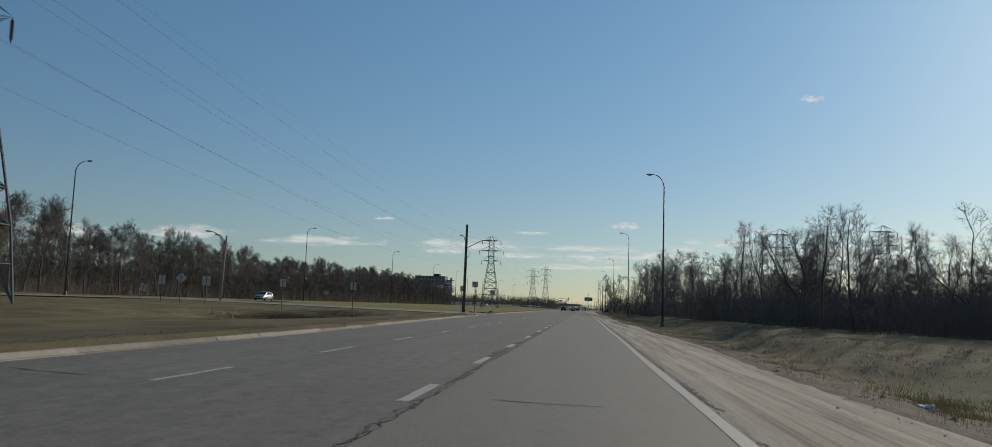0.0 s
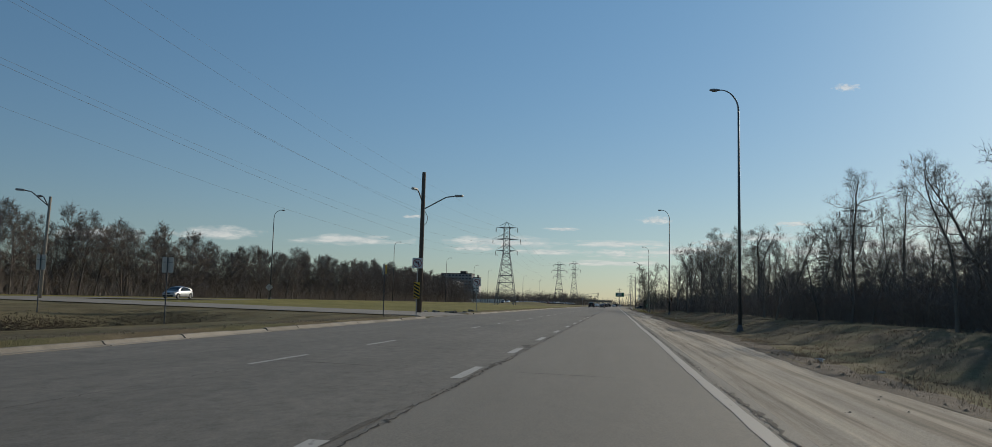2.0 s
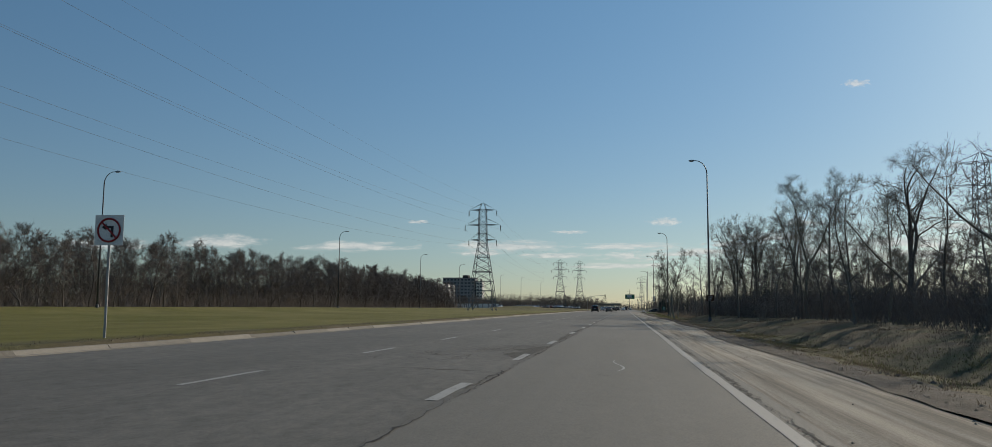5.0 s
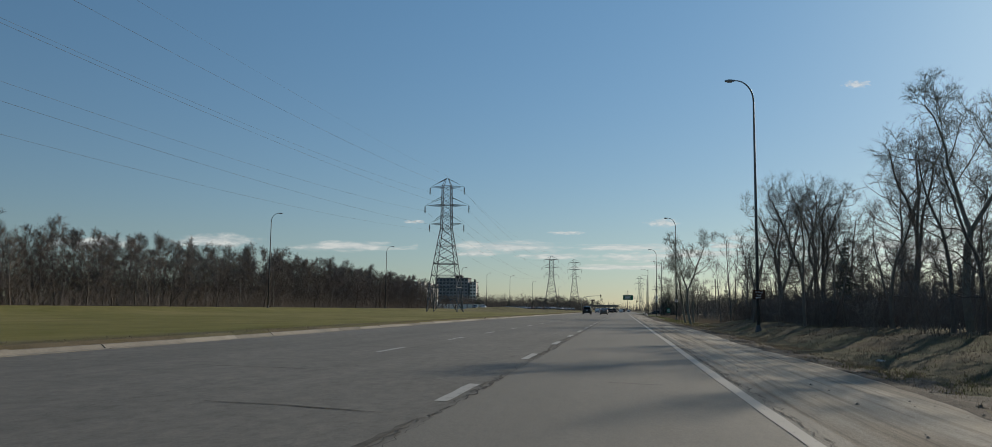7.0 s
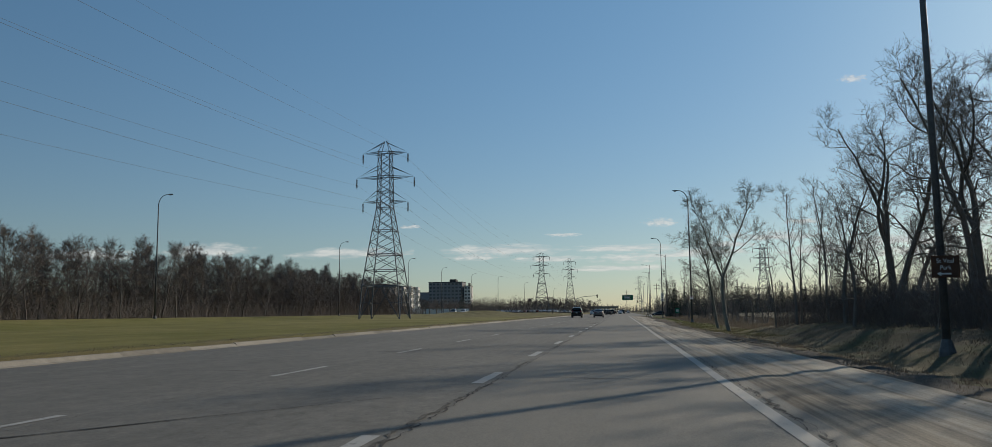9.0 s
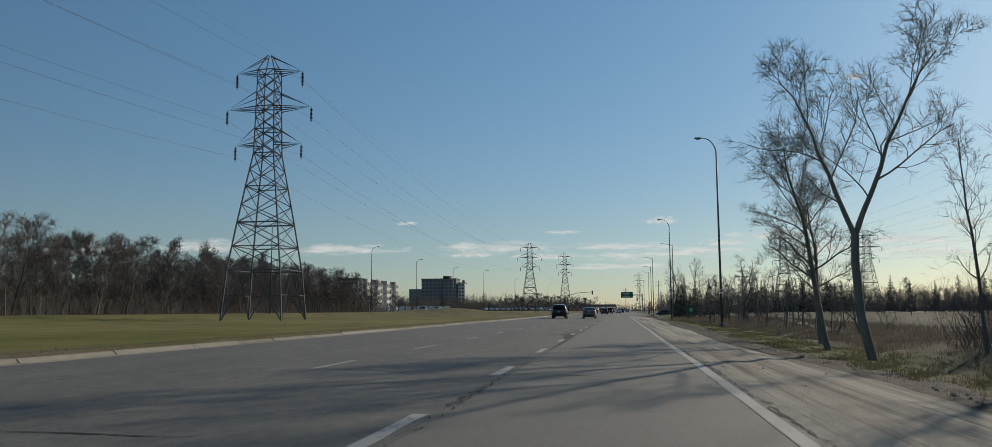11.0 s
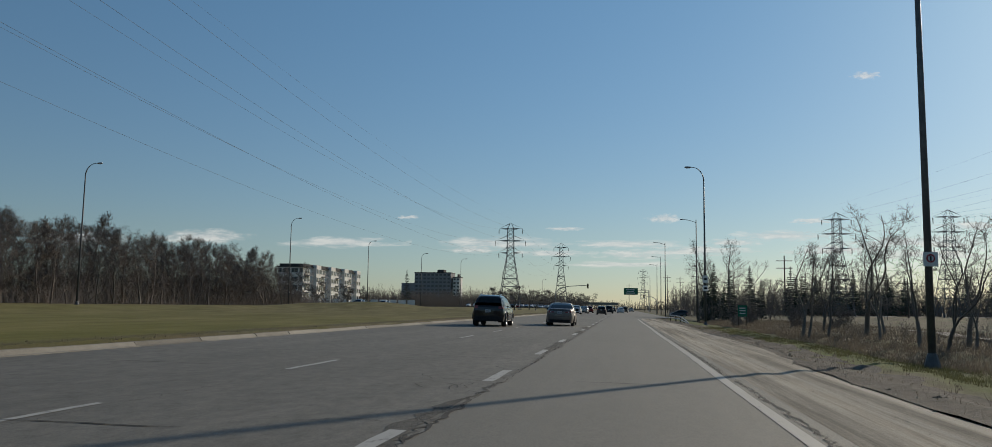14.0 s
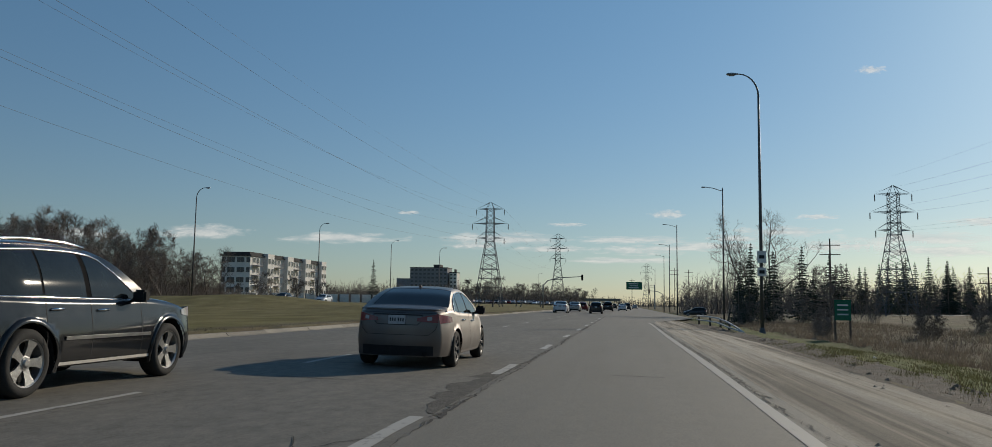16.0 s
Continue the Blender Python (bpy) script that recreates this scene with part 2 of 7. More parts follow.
BARK = grainy("grey_brown_bark", (0.090, 0.076, 0.063), (0.215, 0.188, 0.158), 4, 45, 0.95, stretch=(1, 1, 0.35), bumps=0.6, per_object=0.35)
TWIG = grainy("twig_bark", (0.108, 0.089, 0.077), (0.225, 0.188, 0.164), 2, 12, 0.95, bumps=0, per_object=0.4)
PALE_TWIG = grainy("pale_poplar_bark", (0.10, 0.092, 0.080), (0.21, 0.19, 0.165), 2, 14, 0.95, bumps=0, per_object=0.35)
COTTON = grainy("pale_olive_cottonwood_bark", (0.13, 0.122, 0.095), (0.30, 0.28, 0.225), 3, 30, 0.95, stretch=(1, 1, 0.4), bumps=0.4, per_object=0.2)
NEEDLE = grainy("spruce_needles", (0.034, 0.043, 0.034), (0.082, 0.096, 0.066), 3, 30, 0.9, bumps=0, per_object=0.3)
DRYGRASS = grainy("dry_grass", (0.098, 0.081, 0.062), (0.222, 0.186, 0.143), 0.6, 8, 0.95, bumps=0)
GREENGRASS = grainy("green_grass", (0.078, 0.082, 0.036), (0.158, 0.152, 0.072), 0.6, 8, 0.95, bumps=0)
for blade in (DRYGRASS, GREENGRASS):
    # thin blades let the sun through from behind
    bn, bl = blade.node_tree.nodes, blade.node_tree.links
    pb = bn["Principled BSDF"]
    glow, both = bn.new("ShaderNodeBsdfTranslucent"), bn.new("ShaderNodeMixShader")
    bl.new(pb.inputs["Base Color"].links[0].from_socket, glow.inputs[0])
    both.inputs[0].default_value = 0.4
    bl.new(pb.outputs[0], both.inputs[1])
    bl.new(glow.outputs[0], both.inputs[2])
    bl.new(both.outputs[0], bn["Material Output"].inputs[0])
LITTER = grainy("dead_leaves", (0.05, 0.038, 0.026), (0.14, 0.105, 0.07), 2, 20, 0.95)
RUBBER = grainy("tyre_rubber", (0.018, 0.018, 0.018), (0.04, 0.039, 0.037), 6, 50, 0.85)
BLACK = grainy("black_plastic", (0.012, 0.012, 0.013), (0.03, 0.03, 0.031), 6, 50, 0.75, spec=0.2)
MATT_BLACK = grainy("matt_black_trim", (0.008, 0.008, 0.009), (0.016, 0.016, 0.017), 6, 50, 0.85, spec=0.03, bumps=0)
ALLOY = grainy("alloy_wheel", (0.29, 0.285, 0.275), (0.45, 0.44, 0.42), 5, 50, 0.32, 0.8)
DARK_RIM = grainy("black_steel_wheel", (0.03, 0.03, 0.032), (0.07, 0.07, 0.072), 6, 50, 0.5, 0.4)
CHROME = grainy("chrome_trim", (0.55, 0.55, 0.56), (0.72, 0.72, 0.73), 5, 60, 0.12, 1.0, bumps=0)
GLASS = make_glass("car_glass")
RED_LENS = grainy("red_lens", (0.12, 0.006, 0.010), (0.24, 0.014, 0.020), 9, 60, 0.12, spec=0.6, bumps=0)
CLEAR_LENS = grainy("clear_lens", (0.30, 0.28, 0.28), (0.46, 0.44, 0.44), 9, 60, 0.12, spec=0.6, bumps=0)
PLATE = grainy("number_plate_white", (0.36, 0.37, 0.38), (0.50, 0.50, 0.51), 9, 60, 0.5)
SIGN_WHITE = grainy("sign_white", (0.56, 0.56, 0.55), (0.70, 0.70, 0.68), 3, 30, 0.5)
SIGN_BACK = grainy("sign_back_aluminium", (0.46, 0.425, 0.38), (0.60, 0.56, 0.50), 3, 30, 0.85, 0.0, spec=0.08)
SIGN_BLACK = grainy("sign_black", (0.015, 0.015, 0.016), (0.03, 0.03, 0.031), 4, 30, 0.6)
SIGN_RED = grainy("sign_red", (0.24, 0.02, 0.022), (0.36, 0.035, 0.035), 4, 30, 0.5)
SIGN_YELLOW = grainy("sign_yellow", (0.62, 0.40, 0.03), (0.75, 0.50, 0.05), 4, 30, 0.5)
SIGN_BROWN = grainy("sign_brown", (0.075, 0.035, 0.02), (0.12, 0.06, 0.036), 4, 30, 0.6)
SIGN_GREEN = grainy("sign_green", (0.012, 0.11, 0.06), (0.02, 0.16, 0.09), 4, 30, 0.5)
WALL_PALE = grainy("pale_cladding", (0.60, 0.58, 0.54), (0.74, 0.72, 0.68), 0.8, 14, 0.85)
WALL_GREY = grainy("grey_concrete_wall", (0.19, 0.19, 0.20), (0.29, 0.29, 0.30), 0.3, 6, 0.9)
ROOF_DARK = grainy("dark_roofing", (0.035, 0.034, 0.035), (0.07, 0.068, 0.068), 0.8, 14, 0.9)
PANE = make_glass("window_glass", (0.035, 0.042, 0.05))
LITTER_WHITE = grainy("white_litter", (0.45, 0.45, 0.44), (0.7, 0.7, 0.68), 6, 40, 0.8)
GREY_PAINT = make_carpaint("warm_grey_metallic", (0.172, 0.152, 0.140), 0.82, 0.46, 0.25)
SLATE_PAINT = make_carpaint("dark_slate_metallic", (0.016, 0.0168, 0.0185), 0.1, 0.15, 0.3)
CAR_WHITE = make_carpaint("white_car_paint", (0.62, 0.63, 0.65), 0.0, 0.3)
CAR_BLACK = make_carpaint("black_car_paint", (0.018, 0.020, 0.024), 0.3, 0.3)
CAR_SILVER = make_carpaint("silver_car_paint", (0.36, 0.37, 0.38), 0.6, 0.35)
CAR_RED = make_carpaint("dark_red_car_paint", (0.19, 0.022, 0.025), 0.3, 0.3)


# ---------------------------------------------------------------- mesh helpers
def link_mesh(name, verts, faces, material, parent=None, label="", smooth=False):
    me = bpy.data.meshes.new(name)
    me.from_pydata([tuple(v) for v in verts], [], [tuple(f) for f in faces])
    me.materials.append(material)
    if smooth:
        me.polygons.foreach_set("use_smooth", [True] * len(me.polygons))
    me.update()
    ob = new(name, me)
    if parent:
        ob.parent = parent
    if label:
        ob["label"] = label
    return ob


def part(name, bm, material, parent, label="", smooth=False):
    """Links a bmesh as one mesh object under a thing or a part."""
    me = bpy.data.meshes.new(name)
    bmesh.ops.recalc_face_normals(bm, faces=bm.faces)
    bm.to_mesh(me)
    bm.free()
    me.materials.append(material)
    if smooth:
        me.polygons.foreach_set("use_smooth", [True] * len(me.polygons))
    ob = new(name, me)
    if parent:
        ob.parent = parent
    if label:
        ob["label"] = label
    return ob


def thing(name, label, category, m=None, group="", kind=""):
    ob = new(name)
    ob.empty_display_size = 0.2
    if m is not None:
        ob.matrix_basis = m
    return tagged(ob, label, category, group, kind)


def box(bm, x0, x1, y0, y1, z0, z1, bevel=0.0):
    r = bmesh.ops.create_cube(bm, size=1, matrix=Matrix.LocRotScale(((x0 + x1) / 2, (y0 + y1) / 2, (z0 + z1) / 2), None, (x1 - x0, y1 - y0, z1 - z0)))
    if bevel:
        edges = {e for v in r["verts"] for e in v.link_edges}
        bmesh.ops.bevel(bm, geom=list(edges), offset=bevel, segments=2, affect="EDGES")
    return bm


def tube(bm, pts, radii, sides=8, caps=True):
    """A tube along the points."""
    pts = [Vector(p) for p in pts]
    if not hasattr(radii, "__len__"):
        radii = [radii] * len(pts)
    rings = []
    for i, p in enumerate(pts):
        d = (pts[min(i + 1, len(pts) - 1)] - pts[max(i - 1, 0)]).normalized()
        a = d.orthogonal() if i == 0 else (a - d * a.dot(d))
        a.normalize()
        c = d.cross(a)
        rings.append([bm.verts.new(p + (a * math.cos(k * math.tau / sides) + c * math.sin(k * math.tau / sides)) * radii[i]) for k in range(sides)])
    for r0, r1 in zip(rings, rings[1:]):
        for k in range(sides):
            bm.faces.new((r0[k], r0[(k + 1) % sides], r1[(k + 1) % sides], r1[k]))
    if caps:
        bm.faces.new(rings[0][::-1])
        bm.faces.new(rings[-1])
    return bm


def beam(bm, a, b, w=0.1):
    """An angle-iron-like bar between two points."""
    a, b = Vector(a), Vector(b)
    d = (b - a).normalized()
    u = d.orthogonal().normalized()
    v = d.cross(u)
    q = [[bm.verts.new(p + (u * s + v * t) * w / 2) for s, t in ((-1, -1), (1, -1), (1, 1), (-1, 1))] for p in (a, b)]
    for k in range(4):
        bm.faces.new((q[0][k], q[0][(k + 1) % 4], q[1][(k + 1) % 4], q[1][k]))
    return bm


def lathe(bm, profile, axis="x", segs=28):
    """Turns (offset along the axis, radius) round the axis."""
    rings = []
    for o, r in profile:
        ring = []
        for k in range(segs):
            c, s = math.cos(k * math.tau / segs) * r, math.sin(k * math.tau / segs) * r
            ring.append(bm.verts.new((o, c, s) if axis == "x" else (c, s, o)))
        rings.append(ring)
    for r0, r1 in zip(rings, rings[1:]):
        for k in range(segs):
            bm.faces.new((r0[k], r0[(k + 1) % segs], r1[(k + 1) % segs], r1[k]))
    return bm


# ---------------------------------------------------------------- the lie of the land
def smooth01(a, b, x):
    t = np.clip((np.asarray(x, float) - a) / (b - a), 0, 1)
    return t * t * (3 - 2 * t)


def curb_x(y):
    """Where the road ends at the median."""
    return np.interp(y, [-400, 10, 28, 60, 100, 150, 200, 240, 330, 420, 3000], [-9.0, -9.0, -9.1, -10.15, -11.1, -11.15, -11.6, -11.4, -11.0, -11.1, -11.1])


def road_z(x):
    return -0.02 * (np.asarray(x, float) + 1.9)


def land_z(x, y):
    x, y = np.asarray(x, float), np.asarray(y, float)
    cx = curb_x(y)
    left = np.interp(x, [-3000, -120, -76, -66, -46, -34, -22, -12], [1.2, 0.9, 0.95, 0.85, 0.72, 0.45, 0.38, 0.36])
    # ditch beside the cross road
    left = left - 1.25 * np.exp(-((x + 21.5) / 4.6) ** 2) * smooth01(30, 46, y) * (1 - smooth01(74, 83, y))
    # the lawn swells before the far carriageway
    left = left + 0.30 * np.exp(-((x + 42.5) / 2.6) ** 2) * smooth01(112, 135, y)
    # grassy mounds on the median
    left = left + 1.25 * np.exp(-((x + 34) / 9.0) ** 2 - ((y - 374) / 13.0) ** 2) + 0.55 * np.exp(-((x + 19) / 4.0) ** 2 - ((y - 366) / 9.0) ** 2)
    field = np.interp(x, [5.2, 5.9, 6.6, 7.8, 9.6, 11.0, 14.0, 20.0, 34.0, 60.0, 3000.0], [-0.21, -0.34, -0.30, -0.33, -0.62, -0.72, -0.64, -0.55, -0.30, 0.0, 0.3])
    # up to the park entrance the ditch's far bank rises to the wood
    bank = np.interp(x, [5.2, 5.9, 6.6, 7.8, 9.2, 10.5, 12.5, 15.0, 20.0, 60.0, 3000.0], [-0.21, -0.36, -0.42, -0.58, -0.70, -0.52, -0.10, 0.15, 0.25, 0.3, 0.3])
    right = bank + (field - bank) * smooth01(228, 262, y)
    hump = (0.10 + 0.05 * smooth01(8, 11, x) * (1 - smooth01(14, 17, x))) * np.sin(x * 0.9 + y * 0.13) * np.sin(y * 0.21 + 1.3) * smooth01(6, 9, x)
    z = np.where(x > 5.2, right + hump, np.interp(x, [-12, 2.0, 5.2], [0.1, -0.16, -0.26]))
    z = np.where(x < cx - 0.16, left, np.minimum(z, road_z(x) - 0.09) * (x <= 2.0) + z * (x > 2.0))
    # the cross road through the median
    cross = smooth01(82, 87, y) * (1 - smooth01(101.3, 105, y)) * (x < cx - 0.16) * (x > -48)
    z = z + cross * (0.215 + 0.016 * (-x - 10.5) - z)
    return z


def grid_sheet(name, xs, ys, zf, material, **kw):
    X, Y = np.meshgrid(xs, ys)
    Z = zf(X, Y)
    nx = len(xs)
    v = np.stack([X.ravel(), Y.ravel(), Z.ravel()], 1)
    f = [(j * nx + i, j * nx + i + 1, (j + 1) * nx + i + 1, (j + 1) * nx + i) for j in range(len(ys) - 1) for i in range(nx - 1)]
    return link_mesh(name, v.tolist(), f, material, smooth=True, **kw)


def spread(*runs):
    out = []
    for a, b, n in runs:
        out += list(np.linspace(a, b, n, endpoint=False))
    return out + [runs[-1][1]]


gx = spread((-4500, -300, 10), (-300, -80, 14), (-80, -45, 14), (-45, -14, 28), (-14, -8, 34), (-8, 5, 6), (5, 16, 40), (16, 60, 26), (60, 300, 12), (300, 4500, 10))
gy = spread((-600, -40, 14), (-40, 30, 35), (30, 110, 80), (110, 340, 130), (340, 420, 60), (420, 700, 40), (700, 4700, 26))
tagged(grid_sheet("ground", gx, gy, lambda x, y: land_z(x, y) + (0.05 * np.sin(x * 2.7 + 0.6 * y) * np.sin(y * 1.1 + x) + 0.04 * np.sin(3.9 * x - 1.7 * y)) * smooth01(5.6, 6.6, x), GROUND),
       "mown spring grass median and rough dry verge", "ground", kind="structure")


def strip(name, ys, left, right, zf, material, nx=8, parent=None, label=""):
    """A sheet along the road from left(y) to right(y)."""
    v, f = [], []
    for y in ys:
        a, b = float(left(y)), float(right(y))
        for i in range(nx + 1):
            x = a + (b - a) * i / nx
            v.append((x, y, float(zf(x, y))))
    for j in range(len(ys) - 1):
        for i in range(nx):
            k = j * (nx + 1) + i
            f.append((k, k + 1, k + nx + 2, k + nx + 1))
    return link_mesh(name, v, f, material, parent, label, smooth=True)


ROAD_Y = spread((-80, 420, 168), (420, 900, 40), (900, 3000, 12))
road = tagged(strip("road", ROAD_Y, lambda y: curb_x(y), lambda y: 2.25 + (max(0, min(y - 366, 30)) * 0.18 if y < 420 else 5.4), lambda x, y: road_z(x), ASPHALT, 14),
              "three-lane grey asphalt road, cracked and patched", "road", kind="structure")


def shoulder_edge(y):
    return 5.15 + 0.35 * math.sin(y * 0.043) + 0.22 * math.sin(y * 0.17 + 1)


tagged(strip("shoulder", spread((-80, 380, 307)), lambda y: 2.2, lambda y: shoulder_edge(y),
             lambda x, y: -0.085 - 0.045 * (x - 2.2) + 0.018 * math.sin(x * 5.2 + 0.4 * math.sin(y * 0.11)) * min(1, (x - 2.2) * 3) - 0.10 * max(0, x - (shoulder_edge(y) - 0.45)), SHOULDER, 22),
       "pale sandy gravel shoulder with tyre ruts", "shoulder", kind="structure")

tagged(strip("edge_dirt", [y for y in np.arange(-40, 372, 0.8)], lambda y: shoulder_edge(y) - 0.30 + 0.25 * noise.noise((y * 0.5, 2, 0)), lambda y: shoulder_edge(y) + 1.55 + 0.8 * noise.noise((y * 0.16, 7, 0)) + 0.3 * noise.noise((y * 0.8, 9, 0)),
             lambda x, y: max(float(land_z(x, y)) + (0.05 * math.sin(x * 2.7 + 0.6 * y) * math.sin(y * 1.1 + x) + 0.04 * math.sin(3.9 * x - 1.7 * y)) * float(smooth01(5.6, 6.6, x)), -0.085 - 0.045 * (x - 2.2) - 0.10 * max(0, x - (shoulder_edge(y) - 0.45)) if x < shoulder_edge(y) else -9) - 0.012 + 0.045 * max(0.0, math.sin(math.pi * max(0, min(1, (x - shoulder_edge(y) + 0.4) / 2.1)))) ** 0.5 + 0.05 * noise.noise((x * 3, y * 1.6, 0)) ** 2, DARK_DIRT, 6), "strip of dark wet dirt along the shoulder", "verge", kind="structure")
tagged(strip("cross_road", spread((87, 101.5, 12)), lambda y: -47.5, lambda y: float(curb_x(y)) + 0.05,
             lambda x, y: 0.275 + 0.016 * (-x - 10.5) - 0.05 * max(0.0, 12.5 + x), FAR_ROAD, 30), "pale concrete crossing through the median", "road", kind="structure")
tagged(strip("far_carriageway", spread((-100, 700, 60), (700, 2500, 8)), lambda y: -62.0, lambda y: -47.4, lambda x, y: 0.83, FAR_ROAD, 4),
       "pale concrete opposite carriageway beyond the median", "road", kind="structure")


# ---------------------------------------------------------------- road markings and wear
def ribbon(name, pts, widths, zf, material, parent, lift=0.004, label=""):
    """A flat strip of varying width that follows points on the road."""
    v, f = [], []
    for i, ((x, y), w) in enumerate(zip(pts, widths)):
        a, b = pts[max(i - 1, 0)], pts[min(i + 1, len(pts) - 1)]
        d = Vector((b[0] - a[0], b[1] - a[1])).normalized()
        for s in (-1, 1):
            px, py = x - d.y * w / 2 * s, y + d.x * w / 2 * s
            v.append((px, py, float(zf(px)) + lift))
    for i in range(len(pts) - 1):
        f.append((2 * i, 2 * i + 1, 2 * i + 3, 2 * i + 2))
    return link_mesh(name, v, f, material, parent, label)


rng = random.Random(5)
edge_ys = list(np.arange(-40, 364, 1.5))
ribbon("edge_line", [(1.85 + 0.02 * math.sin(y * 0.2), y) for y in edge_ys], [0.18 + rng.uniform(-0.02, 0.02) for _ in edge_ys], road_z, WHITE_LINE, road, 0.006, "worn white edge line")
DASH_AT = np.interp(np.arange(-6, 62), [-6, 0, 1, 2, 5, 6, 7, 8, 13, 14, 16, 17, 18, 19, 21, 27, 30, 31, 38, 62],
                    [-33.5, 10.96, 18.3, 25.7, 50.66, 57.4, 64.44, 72.04, 112.1, 120.4, 141.43, 150.2, 158.4, 166.1, 181.94, 229.6, 253.4, 261.7, 316.1, 513])
for k, y0 in enumerate(DASH_AT):
    for lane, x0, w, long in ((0, -2.12, 0.18, 2.4), (1, -5.75, 0.11, 2.6)):
        if lane == 1 and k % 9 == 4:
            continue
        ys = np.linspace(y0 + lane * 0.5, y0 + long + lane * 0.5, 5)
        ribbon("lane_dash", [(x0 + rng.uniform(-0.012, 0.012), y) for y in ys], [w * rng.uniform(0.85, 1.05) for _ in ys], road_z, DASH_LINE, road, 0.005)

# the open joint between the newer lane and the old lanes, and along the edge line
for x0, a, b, wmax in ((-1.88, -20, 400, 0.065), (2.01, -20, 364, 0.075), (-5.52, -20, 330, 0.012)):
    ys = np.arange(a, b, 0.13)
    ribbon("joint_crack", [(x0 + 0.05 * noise.noise((y * 0.35, x0, 0)) + rng.gauss(0, 0.022), y) for y in ys],
           [max(0.005, wmax * (0.24 + 0.9 * noise.noise((y * 0.31, 3.1 + x0, 1)) + 0.8 * noise.noise((y * 2.9, x0, 4))) * rng.uniform(0.5, 1.4)) for y in ys], road_z, CRACK, road, 0.007, "dark open joint")
    # crumbled edges beside the joint
    ys = np.arange(a, b, 0.16)
    ribbon("crumbled_edge", [(x0 + (-0.07 if x0 < 0 else 0.05) * (x0 > -3) + rng.gauss(0, 0.03), y) for y in ys],
           [max(0.004, 0.10 * (0.22 + noise.noise((y * 0.18, 8.1 + x0, 1)) + 0.7 * noise.noise((y * 2.3, x0, 9))) * rng.uniform(0.4, 1.5)) for y in ys], road_z, PATCH, road, 0.0062, "crumbled asphalt edge") if x0 > -3 else None
# transverse cracks sealed with tar
CRACKS = [(-9.1, 37.8, -3.8, 38.9), (-8.5, 32.0, -7.2, 32.2), (-6.6, 32.2, -5.2, 32.5), (-4.4, 33.0, -2.1, 32.5), (-6.1, 124.3, -5.4, 124.4), (-4.4, 124.2, -3.4, 124.1), (-2.6, 124.0, -1.5, 124.2), (-0.3, 124.1, 0.3, 124.2), (-10.1, 167.5, -2.7, 179.9),
          (-6.0, 160.1, -4.9, 159.9), (-4.3, 160.4, -3.3, 160.4), (-4.1, 246.6, -2.2, 246.9), (-3.8, 245.7, -2.3, 246.2), (-7.0, 254.8, -4.4, 255.3), (-5.2, 314.1, -3.7, 314.0), (-4.6, 55.9, -3.8, 55.9)]
for k in range(64):
    y = -6 + k * 6.3 + rng.uniform(-1.8, 1.8)
    a = rng.choice((-9.5, -8.4, -6.2, -5.2, -4.5)) + rng.uniform(-0.6, 0.6)
    CRACKS.append((a, y, min(a + rng.uniform(0.8, 3.8), -1.95), y + rng.uniform(-0.3, 0.3)))
    if k % 3 == 0:
        CRACKS.append((-1.6 + rng.uniform(0, 1.5), y, -0.6 + rng.uniform(0.6, 1.8), y + rng.uniform(-0.1, 0.1)))
for a, y, b, y1 in CRACKS:
    xs = np.arange(a, b, 0.22)
    tilt = (y1 - y) / (b - a)
    ribbon("road_crack", [(x, y + tilt * (x - a) + 0.10 * noise.noise((x * 0.9, y, 0)) + rng.uniform(-0.02, 0.02)) for x in xs],
           [max(0.014, rng.uniform(0.02, 0.06) * min(1, 3 * (i + 1) / len(xs), 3 * (len(xs) - i) / len(xs))) for i in range(len(xs))], road_z, CRACK, road, 0.0065)
# broken-up patches beside the joint
for y0, y1, w in ((112, 119, 0.8), (27, 30, 0.3), (150, 153, 0.3), (240, 247, 0.35), (252, 256, 0.4), (270, 275, 0.3), (286, 296, 0.3), (303, 308, 0.35), (60, 62, 0.3), (248, 250, 0.9), (243.9, 245.2, 0.9), (245.6, 247.2, 1.6), (19, 26, 0.25), (33, 47, 0.22), (121, 140, 0.28), (155, 168, 0.2), (311, 318, 0.5)):
    ys = np.arange(y0, y1, 0.25)
    ws = [w * math.sin(math.pi * (i + 0.5) / len(ys)) ** 0.6 * rng.uniform(0.45, 1.05) for i in range(len(ys))]
    ribbon("broken_patch", [(-2.0 - wi / 2, y) for y, wi in zip(ys, ws)], ws, road_z, PATCH, road, 0.0045)
# alligator cracking
for k in range(150):
    y = 111 + rng.random() * 8 if k < 90 else rng.choice((249, 153, 276, 305, 28)) + rng.uniform(-4, 4)
    x, ang = -2.2 - rng.random() * (max(0.4, (119.5 - y) * 0.42) if k < 90 else 0.9), rng.uniform(0, math.pi)
    pts = []
    for i in range(8):
        pts.append((x, y))
        ang += rng.uniform(-0.7, 0.7)
        x, y = min(x + math.cos(ang) * 0.16, -1.95), y + math.sin(ang) * 0.16
    ribbon("road_crack", pts, [0.005, 0.011, 0.017, 0.014, 0.016, 0.012, 0.009, 0.004], road_z, CRACK, road, 0.0072)
# a long crack in the newer lane, and dark stains of oil along it
ribbon("road_crack", [(0.12 + 0.12 * math.sin(i * 0.7), 109.9 + i * 0.42) for i in range(9)], [0.02, 0.03, 0.05, 0.04, 0.03, 0.03, 0.02, 0.02, 0.01], road_z, DASH_LINE, road, 0.006)

